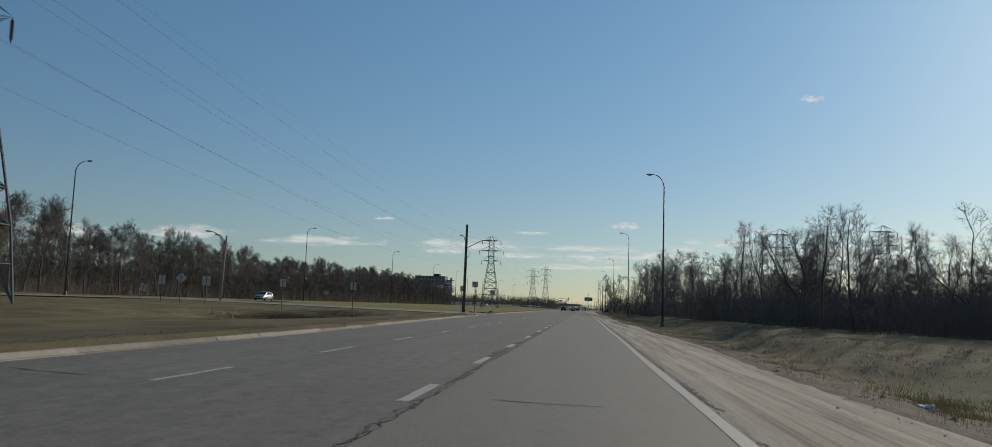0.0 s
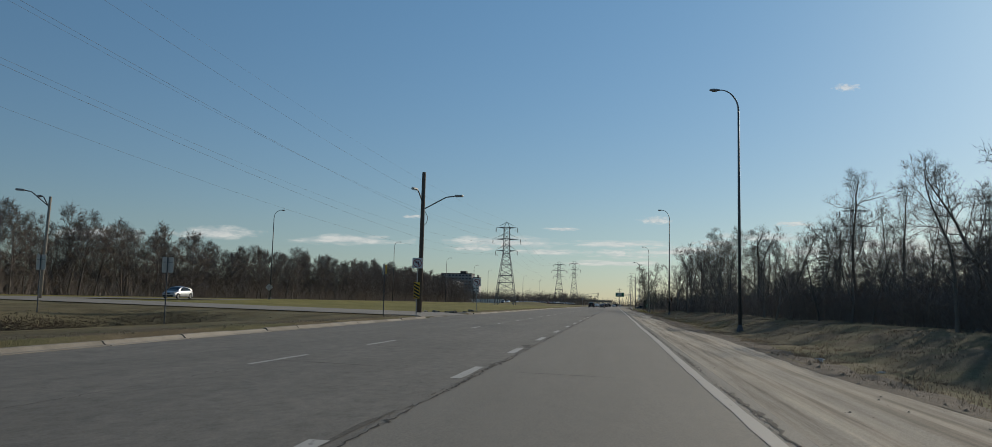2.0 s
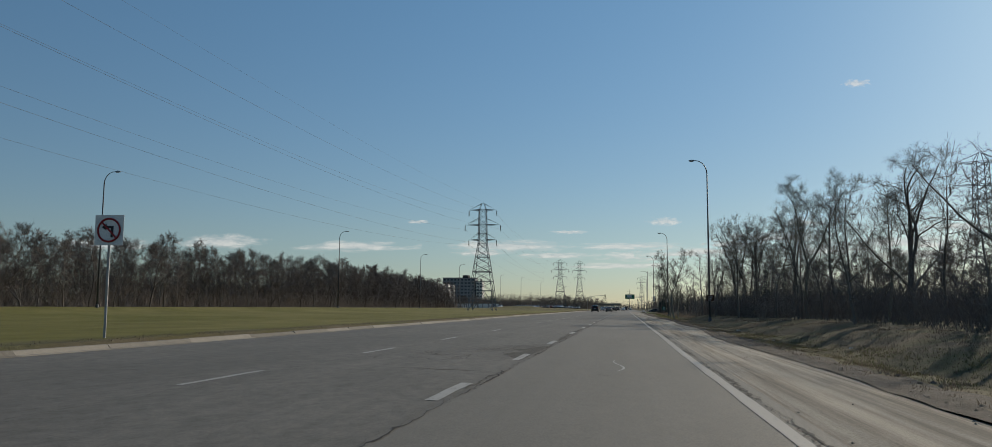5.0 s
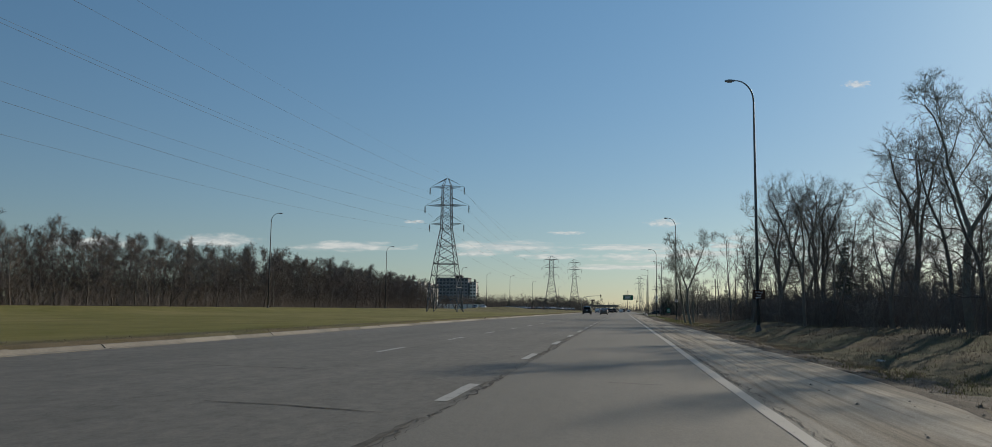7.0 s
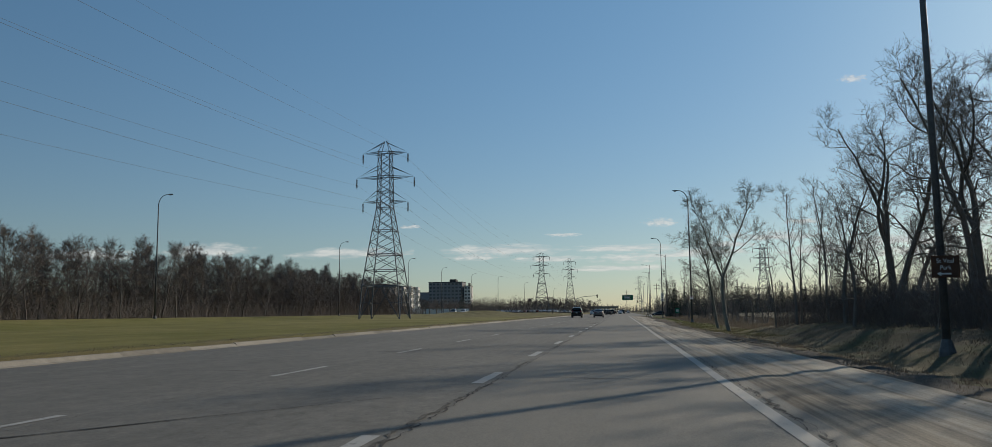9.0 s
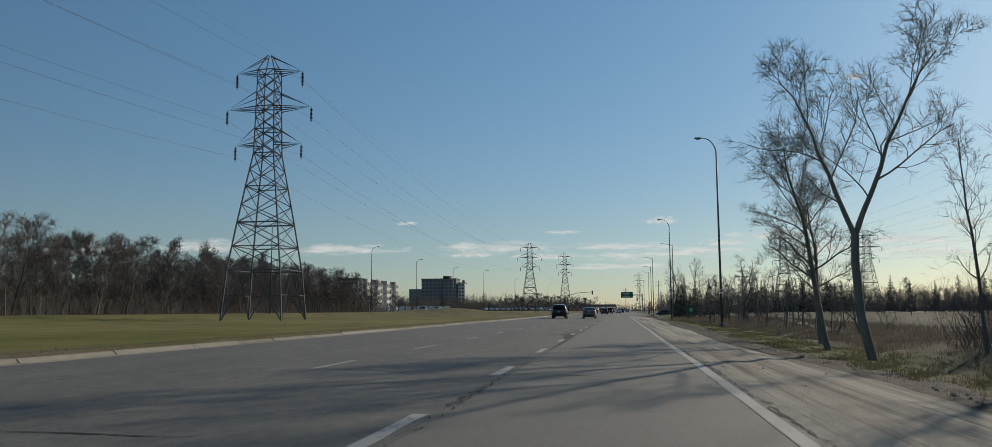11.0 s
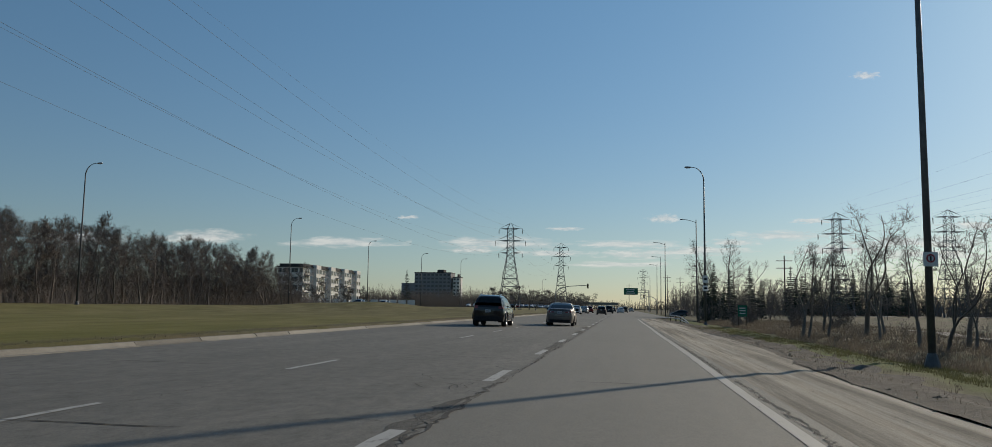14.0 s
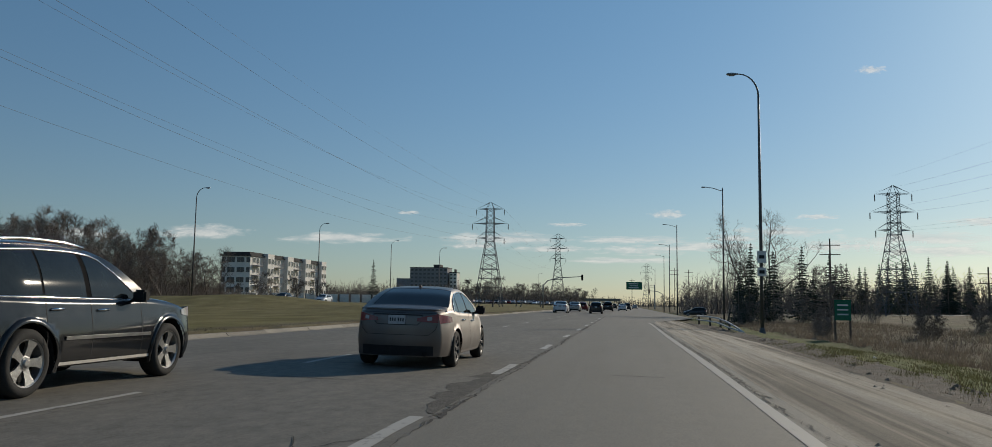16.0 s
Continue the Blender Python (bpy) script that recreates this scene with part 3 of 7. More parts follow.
# curb of the median: one stone after another, some broken
curb = thing("curb", "weathered concrete curb along the grass median", "curb", kind="structure")


def curb_stone(y0, y1, turn=0.0, low=0.0, parent=None):
    bm = bmesh.new()
    xa, xb = float(curb_x(y0)), float(curb_x(y1))
    z = float(road_z(xa))
    prof = ((0.17, -0.08), (0.15, 0.009), (0.02, 0.014), (-0.03, 0.070 - low), (-0.05, 0.096 - low), (-0.08, 0.108 - low), (-0.155, 0.11 - low), (-0.19, -0.1))
    rows = [[bm.verts.new((x + px + turn * t, y, z + pz)) for px, pz in prof] for x, y, t in ((xa, y0, 0), (xb, y1, 1))]
    for i in range(len(prof) - 1):
        bm.faces.new((rows[0][i], rows[0][i + 1], rows[1][i + 1], rows[1][i]))
    bm.faces.new(rows[0][::-1])
    bm.faces.new(rows[1])
    return part("curb_stone", bm, CONCRETE, parent)


y = -30.0
while y < 430:
    step = rng.uniform(2.4, 3.6)
    if not (86.0 < y + step and y < 102.5):
        curb_stone(y + 0.012, y + step - 0.012, rng.uniform(-0.03, 0.03), rng.choice((0, 0, 0, 0.008, 0.016, 0.028)), curb)
    y += step
# curved end of the curb at the crossing
for sgn, yc in ((1, 84.4), (-1, 104.0)):
    bm = bmesh.new()
    xc = float(curb_x(yc)) - 2.4
    prev = None
    for i in range(9):
        a = math.pi / 2 * i / 8
        row = [bm.verts.new((xc + (2.4 + o) * math.cos(a), yc + sgn * (2.4 + o) * math.sin(a), 0.17 + h)) for o, h in ((0.3, -0.12), (0.28, 0.012), (0.0, 0.015), (-0.04, 0.15), (-0.25, 0.17), (-0.28, -0.12))]
        if prev:
            for k in range(5):
                bm.faces.new((prev[k], prev[k + 1], row[k + 1], row[k]))
        prev = row
    part("curb_stone", bm, CONCRETE, curb)


# broken pieces of the curb lying where the crossing meets the median
rb = random.Random(17)
for x, y, size in ((-13.6, 101.2, 0.34), (-12.9, 102.3, 0.26), (-12.3, 101.6, 0.38), (-11.7, 103.2, 0.24), (-14.6, 102.0, 0.22), (-11.9, 107.5, 0.3)):
    bm = bmesh.new()
    bmesh.ops.create_cube(bm, size=1)
    bmesh.ops.scale(bm, vec=(size * 1.6, size, size * 0.62), verts=bm.verts)
    bmesh.ops.bevel(bm, geom=bm.edges[:], offset=size * 0.12, segments=2, affect="EDGES")
    for q in bm.verts:
        q.co += Vector((rb.gauss(0, 0.025), rb.gauss(0, 0.025), rb.gauss(0, 0.02)))
    ob = part("broken_curb_piece", bm, CONCRETE, None)
    ob.matrix_basis = pose(x, y, float(land_z(x, y)) + size * 0.24, rb.uniform(-14, 14), rb.uniform(-10, 10), rb.uniform(0, 180))
    tagged(ob, "broken lump of concrete curb lying by the crossing", "rubble", "broken curb pieces")


# ---------------------------------------------------------------- lamps
def davit_lamp(height=18.9, reach=1.4):
    t = thing("street_lamp", "tall grey steel street lamp with a curved arm on the verge", "street lamp", group="tall street lamps")
    bm = bmesh.new()
    tube(bm, [(0, 0, 0.5), (0, 0, height * 0.5), (0, 0, height - 1.75)], [0.13, 0.105, 0.07], 12)
    part("pole", bm, LAMP_STEEL, t, smooth=True)
    bm = bmesh.new()
    n = 12
    tube(bm, [(-reach + reach * math.cos(math.pi / 2 * i / n), 0, height - 1.75 + 1.65 * math.sin(math.pi / 2 * i / n)) for i in range(n + 1)], [0.07 - 0.03 * i / n for i in range(n + 1)], 8)
    part("arm", bm, LAMP_STEEL, t, smooth=True)
    bm = bmesh.new()
    rows = []
    for s, w, h in ((0, 0.07, 0.06), (-0.2, 0.14, 0.1), (-0.45, 0.17, 0.12), (-0.72, 0.13, 0.1), (-0.8, 0.05, 0.05)):
        rows.append([bm.verts.new((-reach + s, w * a, height - 0.1 + h * b)) for a, b in ((-1, -0.6), (-0.7, 0.7), (0, 1), (0.7, 0.7), (1, -0.6), (0, -0.8))])
    for r0, r1 in zip(rows, rows[1:]):
        for k in range(6):
            bm.faces.new((r0[k], r0[(k + 1) % 6], r1[(k + 1) % 6], r1[k]))
    bm.faces.new(rows[0])
    bm.faces.new(rows[-1][::-1])
    lum = part("luminaire", bm, STEEL, t, smooth=True)
    bm = bmesh.new()
    box(bm, -reach - 0.62, -reach - 0.22, -0.1, 0.1, height - 0.23, height - 0.17, 0.02)
    part("lens", bm, CLEAR_LENS, lum)
    bm = bmesh.new()
    tube(bm, [(0, 0, -0.35), (0, 0, 0.12), (0, 0, 0.5)], [0.28, 0.26, 0.15], 10)
    part("base", bm, LAMP_STEEL, t)
    return t


lamp = davit_lamp()
for x, y, tall, back in ((9.75, 102.6, 18.85, 0), (10.55, 197.6, 20.1, 0), (10.5, 294.3, 20.0, 0), (9.5, 361.5, 18.65, 0), (-65.0, 97.8, 17.25, 1), (-66.0, 189.4, 17.55, 1), (-66.0, 278.2, 18.05, 1), (-65.9, 355.5, 17.6, 1), (-65.9, 419.8, 17.75, 1), (-68.2, 478.2, 17.9, 1), (-65, 525, 17.6, 1), (-57.5, 553, 17.6, 1), (-55, 640, 17.6, 1), (-48, 760, 17.6, 1)):
    m = pose(x, y, float(land_z(x, y)) - 0.02, 0, rng.uniform(-0.5, 0.5) * back, 180 if back else rng.uniform(-4, 4)) @ Matrix.Diagonal((1, 1, tall / 18.9, 1))
    if lamp.matrix_basis == Matrix.Identity(4):
        lamp.matrix_basis = m
    else:
        copy_thing(lamp, m).matrix_basis = m


def cobra_lamp(height=18.5, reach=2.3):
    t = thing("street_lamp", "straight steel street lamp with a slanted bracket arm", "street lamp", group="bracket street lamps")
    bm = bmesh.new()
    tube(bm, [(0, 0, -0.3), (0, 0, height)], [0.15, 0.08], 10)
    part("pole", bm, LAMP_STEEL, t, smooth=True)
    bm = bmesh.new()
    tube(bm, [(0, 0, height - 0.5), (-reach * 0.6, 0, height - 0.05), (-reach, 0, height + 0.08)], 0.05, 6)
    part("arm", bm, LAMP_STEEL, t, smooth=True)
    bm = bmesh.new()
    box(bm, -reach - 0.6, -reach, -0.14, 0.14, height, height + 0.16, 0.05)
    part("luminaire", bm, STEEL, t)
    return t


lamp2 = cobra_lamp()
for x, y in ((13.6, 419), (10.7, 474), (12.2, 531), (13.0, 580), (14, 690), (14, 800)):
    m = pose(x, y, float(land_z(x, y)), 0, 0, 0)
    if lamp2.matrix_basis == Matrix.Identity(4):
        lamp2.matrix_basis = m
    else:
        copy_thing(lamp2, m)


def wood_pole(x, y, h, arms, label, wood=WOOD, slim=1.0, lean=0.4):
    t = thing("utility_pole", label, "utility pole", pose(x, y, float(land_z(x, y)), 0, lean, 0))
    bm = bmesh.new()
    tube(bm, [(0, 0, -0.4), (0, 0, h * 0.5), (0, 0, h)], [0.19 * slim, 0.165 * slim, 0.14 * slim], 12)
    part("pole", bm, wood, t, smooth=True)
    for dx, dy, z0, z1 in arms:
        bm = bmesh.new()
        tube(bm, [(0, 0, z0), (dx * 0.72, dy * 0.72, z1 - 0.08), (dx, dy, z1)], 0.045, 7)
        arm = part("bracket_arm", bm, LAMP_STEEL, t, smooth=True)
        d = Vector((dx, dy, 0)).normalized()
        bm = bmesh.new()
        box(bm, -0.05, 0.62, -0.14, 0.14, -0.07, 0.09, 0.05)
        bmesh.ops.transform(bm, matrix=Matrix.Translation((dx, dy, z1)) @ Matrix.Rotation(math.atan2(d.y, d.x), 4, "Z"), verts=bm.verts)
        part("luminaire", bm, STEEL, arm)
    bm = bmesh.new()
    tube(bm, [(0.16, -0.02, h * 0.62), (0.35, -0.05, h * 0.64), (0.42, -0.05, h * 0.68), (0.3, -0.05, h * 0.7), (0.17, 0, h * 0.72)], 0.02, 5)
    part("service_cable", bm, BLACK, t)
    return t


wood_pole(-14.1, 97.7, 10.6, ((2.55, -0.4, 7.75, 8.75), (-0.28, -1.0, 8.2, 9.15)), "dark weathered wooden pole carrying two street lights")
wood_pole(-43.3, 95.2, 7.9, ((-1.75, -0.7, 7.1, 8.25), (-1.5, 0.9, 7.0, 8.0)), "pale bleached wooden pole with two street lights by the crossing", PALE_WOOD, 0.72, 2.0)


# ---------------------------------------------------------------- transmission towers
def lattice_tower():
    t = thing("transmission_tower", "grey steel lattice transmission tower with three crossarms", "transmission tower", group="transmission towers")
    levels = [(0.0, 2.8), (4.6, 2.48), (9.0, 1.9), (12.4, 1.42), (15.6, 0.95), (20.1, 0.86), (23.6, 0.80), (25.2, 0.14)]
    ring = lambda z, w: [(-w, -w, z), (w, -w, z), (w, w, z), (-w, w, z)]
    for k in range(4):
        bm = bmesh.new()
        tube(bm, [ring(z, w)[k] for z, w in levels], [0.085, 0.085, 0.08, 0.075, 0.07, 0.06, 0.055, 0.045], 4)
        part("leg", bm, TOWER_STEEL, t)
    for k in range(4):
        bm = bmesh.new()
        j = (k + 1) % 4
        # the open feet
        a, b = ring(*levels[0])[k], ring(*levels[0])[j]
        c, d = ring(*levels[1])[k], ring(*levels[1])[j]
        mid = [(p + q) / 2 for p, q in zip(c, d)]
        beam(bm, c, d, 0.09)
        beam(bm, a, mid, 0.085)
        beam(bm, b, mid, 0.085)
        for p, q in ((a, c), (b, d)):
            u = [(m * 0.5 + n * 0.5) for m, n in zip(p, mid)]
            w = [(m * 0.5 + n * 0.5) for m, n in zip(p, q)]
            beam(bm, u, w, 0.07)
        steps = [4.6, 6.8, 9.0, 10.7, 12.4, 14.0, 15.6, 16.8, 17.9, 19.0, 20.1, 21.3, 22.5, 23.6]
        wz = lambda z: float(np.interp(z, [l[0] for l in levels], [l[1] for l in levels]))
        for z0, z1 in zip(steps, steps[1:]):
            r0, r1 = ring(z0, wz(z0)), ring(z1, wz(z1))
            beam(bm, r0[k], r1[j], 0.06)
            beam(bm, r0[j], r1[k], 0.06)
            if z1 in (6.8, 9.0, 12.4, 15.6, 17.9, 20.1, 23.6):
                beam(bm, r1[k], r1[j], 0.10 if z1 == 9.0 else 0.075)
        part("bracing", bm, TOWER_STEEL, t)
    for z, w in ((23.5, 3.2), (20.0, 4.1), (16.5, 3.2)):
        wb = float(np.interp(z, [l[0] for l in levels], [l[1] for l in levels]))
        wt = float(np.interp(z + 1.5, [l[0] for l in levels], [l[1] for l in levels]))
        for s in (-1, 1):
            bm = bmesh.new()
            tip = (s * w, 0, z)
            for q in (-1, 1):
                beam(bm, (s * wb, q * wb, z + 0.06), tip, 0.10)
                beam(bm, (s * wb, q * wb, z - 0.2), tip, 0.08)
                beam(bm, (s * wt, q * wt, z + 1.5), tip, 0.08)
            near = [q for q in bm.verts if (q.co - Vector(tip)).length < 0.2]
            bmesh.ops.pointmerge(bm, verts=near, merge_co=tip)
            arm = part("crossarm", bm, TOWER_STEEL, t)
            bm = bmesh.new()
            prof = [(0, 0.03)]
            for i in range(9):
                prof += [(-0.15 - i * 0.13, 0.035), (-0.19 - i * 0.13, 0.12), (-0.24 - i * 0.13, 0.12), (-0.26 - i * 0.13, 0.035)]
            prof.append((-1.5, 0.03))
            lathe(bm, prof, "z", 8)
            bmesh.ops.translate(bm, vec=(s * w, 0, z - 0.05), verts=bm.verts)
            part("insulator", bm, INSULATOR, arm, "dark porcelain insulator string")
    return t


TOWERS_L = [(-32.0, -150), (-36.2, 43.0), (-31.55, 277), (-30.0, 484)]
TOWERS_R = [(50, 217), (71, 204), (48.3, 459), (71, 456)]
tower = lattice_tower()
first = True
for x, y in TOWERS_L + TOWERS_R:
    m = pose(x, y, float(land_z(x, y)) - 0.05, 0, 0, rng.uniform(-2, 2))
    if first:
        tower.matrix_basis, first = m, False
    else:
        c = copy_thing(tower, m)
        if x > 40 or y > 270:
            c.matrix_basis = m @ Matrix.Diagonal((1, 1, 0.945 if x > 40 and y > 400 else 0.92 if x > 40 else 0.94 if y == 484 else 0.975, 1))
big = copy_thing(tower, pose(-33.3, 715, 0.5))
big.matrix_basis = pose(-33.3, 715, 0.5) @ Matrix.Diagonal((1.25, 1.25, 1.44, 1))
big = copy_thing(tower, pose(18.5, 1010, 0.5))
big.matrix_basis = pose(18.5, 1010, 0.5) @ Matrix.Diagonal((1.25, 1.25, 1.44, 1))


def wire(a, b, sag, r=0.0065):
    bm = bmesh.new()
    pts = []
    for i in range(31):
        s = i / 30
        p = Vector(a).lerp(Vector(b), s)
        p.z -= sag * 4 * s * (1 - s)
        pts.append(p)
    tube(bm, pts, r, 4, False)
    return tagged(part("power_line", bm, WIRE, None), "thin grey aluminium conductor slung between towers", "power line", "conductors", "")


for line in (TOWERS_L, [TOWERS_R[0], TOWERS_R[2]], [TOWERS_R[1], TOWERS_R[3]]):
    for (x0, y0), (x1, y1) in zip(line, line[1:]):
        for w, z in ((3.2, 22.0), (4.1, 18.5), (3.2, 15.0)):
            for s in (-1, 1):
                wire((x0 + s * w, y0, z + 0.4), (x1 + s * w, y1, z + 0.4), 4.2, 0.009)
        wire((x0, y0, 25.3), (x1, y1, 25.3), 3.0, 0.006)
for (x0, y0), (x1, y1) in (((-30.0, 484), (-33.3, 715)),):
    for w, z, z2 in ((3.2, 22.0, 32), (4.1, 18.5, 27), (3.2, 15.0, 22)):
        for s in (-1, 1):
            wire((x0 + s * w, y0, z + 0.4), (x1 + s * w * 1.25, y1, z2), 4.5, 0.009)


# ---------------------------------------------------------------- signs
def text_mesh(body, size, material, parent, m):
    cu = bpy.data.curves.new("lettering", "FONT")
    cu.body, cu.size, cu.align_x, cu.align_y, cu.extrude = body, size, "CENTER", "CENTER", 0.002
    tmp = bpy.data.objects.new("lettering_curve", cu)
    me = bpy.data.meshes.new_from_object(tmp)
    bpy.data.objects.remove(tmp)
    me.materials.append(material)
    ob = new("lettering", me)
    ob.parent, ob.matrix_basis = parent, m
    return ob


def panel(bm, w, h, z, y=-0.02, thick=0.012, x=0.0):
    return box(bm, x - w / 2, x + w / 2, y - thick, y, z - h / 2, z + h / 2, 0.003)


def post(t, h, material=STEEL, r=0.03):
    bm = bmesh.new()
    box(bm, -r, r, -r * 0.6, r * 0.6, -0.3, h, 0.006)
    part("post", bm, material, t)


def no_left_sign(x, y, size, zc, hazard):
    z0 = float(land_z(x, y))
    t = thing("no_left_turn_sign", "white no-left-turn sign on steel post" + (" over a striped yellow hazard marker" if hazard else " on the grass median"), "traffic sign", pose(x, y, z0, 0, 0, 3))
    post(t, zc + size / 2 - z0)
    bm = bmesh.new()
    panel(bm, size, size, zc - z0, -0.03)
    p = part("sign_panel", bm, SIGN_WHITE, t)
    bm = bmesh.new()
    r = size * 0.38
    pts = [(r * math.cos(a), -0.048, zc - z0 + r * math.sin(a)) for a in np.linspace(0, math.tau, 33)]
    tube(bm, pts, size * 0.035, 5, False)
    tube(bm, [(-r * 0.7, -0.048, zc - z0 + r * 0.7), (r * 0.7, -0.048, zc - z0 - r * 0.7)], size * 0.03, 5)
    part("prohibition_ring", bm, SIGN_RED, p)
    bm = bmesh.new()
    u = size
    zc0 = zc - z0
    box(bm, u * 0.06, u * 0.15, -0.047, -0.043, zc0 - u * 0.24, zc0 + u * 0.10)
    box(bm, -u * 0.10, u * 0.15, -0.0475, -0.0435, zc0 + u * 0.06, zc0 + u * 0.14)
    v = [bm.verts.new((px * u, -0.046, zc0 + pz * u)) for px, pz in ((-0.26, 0.10), (-0.09, 0.22), (-0.09, -0.02))]
    bm.faces.new(v)
    part("arrow", bm, SIGN_BLACK, p)
    if hazard:
        bm = bmesh.new()
        w, h, zm = 0.34, 0.92, 1.48
        panel(bm, w, h, zm, -0.03)
        mk = part("hazard_marker", bm, SIGN_YELLOW, t, "yellow hazard marker with black stripes")
        for i in range(5):
            bm = bmesh.new()
            za = zm + h / 2 - 0.08 - i * 0.19
            q = [bm.verts.new((px, -0.046, min(max(pz, zm - h / 2 + 0.01), zm + h / 2 - 0.01))) for px, pz in ((-w / 2 + 0.01, za + 0.10), (w / 2 - 0.01, za - 0.08), (w / 2 - 0.01, za - 0.20), (-w / 2 + 0.01, za - 0.02))]
            bm.faces.new(q)
            part("stripe", bm, SIGN_BLACK, mk)


no_left_sign(-10.98, 84.1, 0.60, 3.36, True)
no_left_sign(-12.3, 112.5, 0.75, 3.0, False)


def sign_back(x, y, z0, z1, w, rot, tilt=0.0, diamond=False, label="bare aluminium back of a road sign on a steel post"):
    zg = float(land_z(x, y))
    t = thing("road_sign", label, "traffic sign", pose(x, y, zg, 0, tilt, rot), "signs along the crossing")
    post(t, z1 - zg, LAMP_STEEL)
    bm = bmesh.new()
    h = z1 - z0
    if diamond:
        c = (z0 + z1) / 2 - zg
        q = [[bm.verts.new((px, py, c + pz)) for px, pz in ((0, -h / 2), (h / 2, 0), (0, h / 2), (-h / 2, 0))] for py in (0.03, 0.042)]
        bm.faces.new(q[0])
        bm.faces.new(q[1][::-1])
        for k in range(4):
            bm.faces.new((q[0][k], q[0][(k + 1) % 4], q[1][(k + 1) % 4], q[1][k]))
    else:
        panel(bm, w, h, (z0 + z1) / 2 - zg, 0.045)
    p = part("sign_panel", bm, SIGN_BACK, t)
    bm = bmesh.new()
    box(bm, -w * 0.42, w * 0.42, 0.0, 0.02, (z0 + z1) / 2 - zg + 0.12, (z0 + z1) / 2 - zg + 0.15)
    part("clamp", bm, STEEL, p)


sign_back(-21.2, 75, 2.3, 3.05, 0.55, 10)
sign_back(-28.0, 75, 2.35, 3.1, 0.6, -8)
sign_back(-36.5, 77, 2.3, 3.2, 0.75, 15)
sign_back(-39.3, 77.4, 2.4, 3.5, 0.75, 5, diamond=True, label="grey diamond warning sign seen from behind")
sign_back(-41.6, 78, 2.3, 3.2, 0.6, 20)
sign_back(-46.1, 82, 1.6, 2.4, 0.7, 25, 14, label="leaning grey road sign beside the far carriageway")
sign_back(-45, 141, 2.05, 3.05, 0.7, 4, diamond=True, label="grey diamond sign beside the far carriageway")

t = thing("signal_board", "narrow grey sign cluster edge-on on a tall post", "traffic sign", pose(-11.75, 80.0, float(land_z(-11.75, 80.0)), 0, 0.5, 115))
post(t, 2.78, LAMP_STEEL, 0.035)
bm = bmesh.new()
panel(bm, 0.55, 0.56, 2.46, 0.06)
part("sign_panel", bm, SIGN_BACK, t)
bm = bmesh.new()
box(bm, -0.24, 0.24, -0.075, -0.06, 2.22, 2.70, 0.003)
part("sign_panel", bm, SIGN_YELLOW, t, "yellow sign seen edge-on")

# park sign on the lamp's pole, and lane signs further on
t = thing("park_sign", "brown park sign with white letters strapped to a lamp pole", "sign", pose(10.55, 197.6, float(land_z(10.55, 197.6)), 0, 0, 6))
bm = bmesh.new()
panel(bm, 0.9, 0.72, 2.86, -0.14, 0.015, 0.05)
p = part("sign_panel", bm, SIGN_BROWN, t)
face = Matrix.Rotation(math.pi / 2, 4, "X")
text_mesh("St Vital", 0.2, SIGN_WHITE, p, Matrix.Translation((0.05, -0.158, 3.04)) @ face)
text_mesh("Park", 0.2, SIGN_WHITE, p, Matrix.Translation((0.05, -0.158, 2.82)) @ face)
bm = bmesh.new()
box(bm, -0.12, 0.22, -0.159, -0.156, 2.6, 2.65)
bm.faces.new([bm.verts.new((px, -0.158, pz)) for px, pz in ((-0.24, 2.625), (-0.1, 2.7), (-0.1, 2.55))])
part("arrow", bm, SIGN_WHITE, p)
bm = bmesh.new()
for z in (2.65, 3.05):
    lathe(bm, [(z, 0.15), (z + 0.03, 0.15)], "z", 14)
part("strap", bm, STEEL, t)

t = thing("no_stopping_sign", "small white sign with a red ring strapped to a lamp pole", "sign", pose(10.5, 294.3, float(land_z(10.5, 294.3)), 0, 0, 5))
bm = bmesh.new()
panel(bm, 0.5, 0.5, 3.72, -0.17)
p = part("sign_panel", bm, SIGN_WHITE, t)
bm = bmesh.new()
ring = [[bm.verts.new((math.cos(k * math.tau / 20) * r, -0.187, 3.75 + math.sin(k * math.tau / 20) * r)) for r in (0.10, 0.15)] for k in range(20)]
for k in range(20):
    bm.faces.new((ring[k][0], ring[k][1], ring[(k + 1) % 20][1], ring[(k + 1) % 20][0]))
part("prohibition_ring", bm, SIGN_RED, p)
bm = bmesh.new()
box(bm, -0.03, 0.03, -0.189, -0.186, 3.66, 3.84)
part("symbol", bm, SIGN_BLACK, p)
bm = bmesh.new()
for z in (3.6, 3.85):
    lathe(bm, [(z, 0.15), (z + 0.03, 0.15)], "z", 14)
part("strap", bm, STEEL, t)

t = thing("lane_sign", "white lane-use sign with black arrows on a lamp pole", "sign", pose(9.5, 361.5, float(land_z(9.5, 361.5)), 0, 0, 4))
for z, hgt in ((5.1, 0.85), (4.05, 0.6)):
    bm = bmesh.new()
    panel(bm, 0.62, hgt, z + 0.3, -0.16)
    p = part("sign_panel", bm, SIGN_WHITE, t)
    bm = bmesh.new()
    box(bm, -0.18, 0.18, -0.176, -0.172, z + 0.18, z + 0.42, 0.0)
    part("symbol", bm, SIGN_BLACK, p)

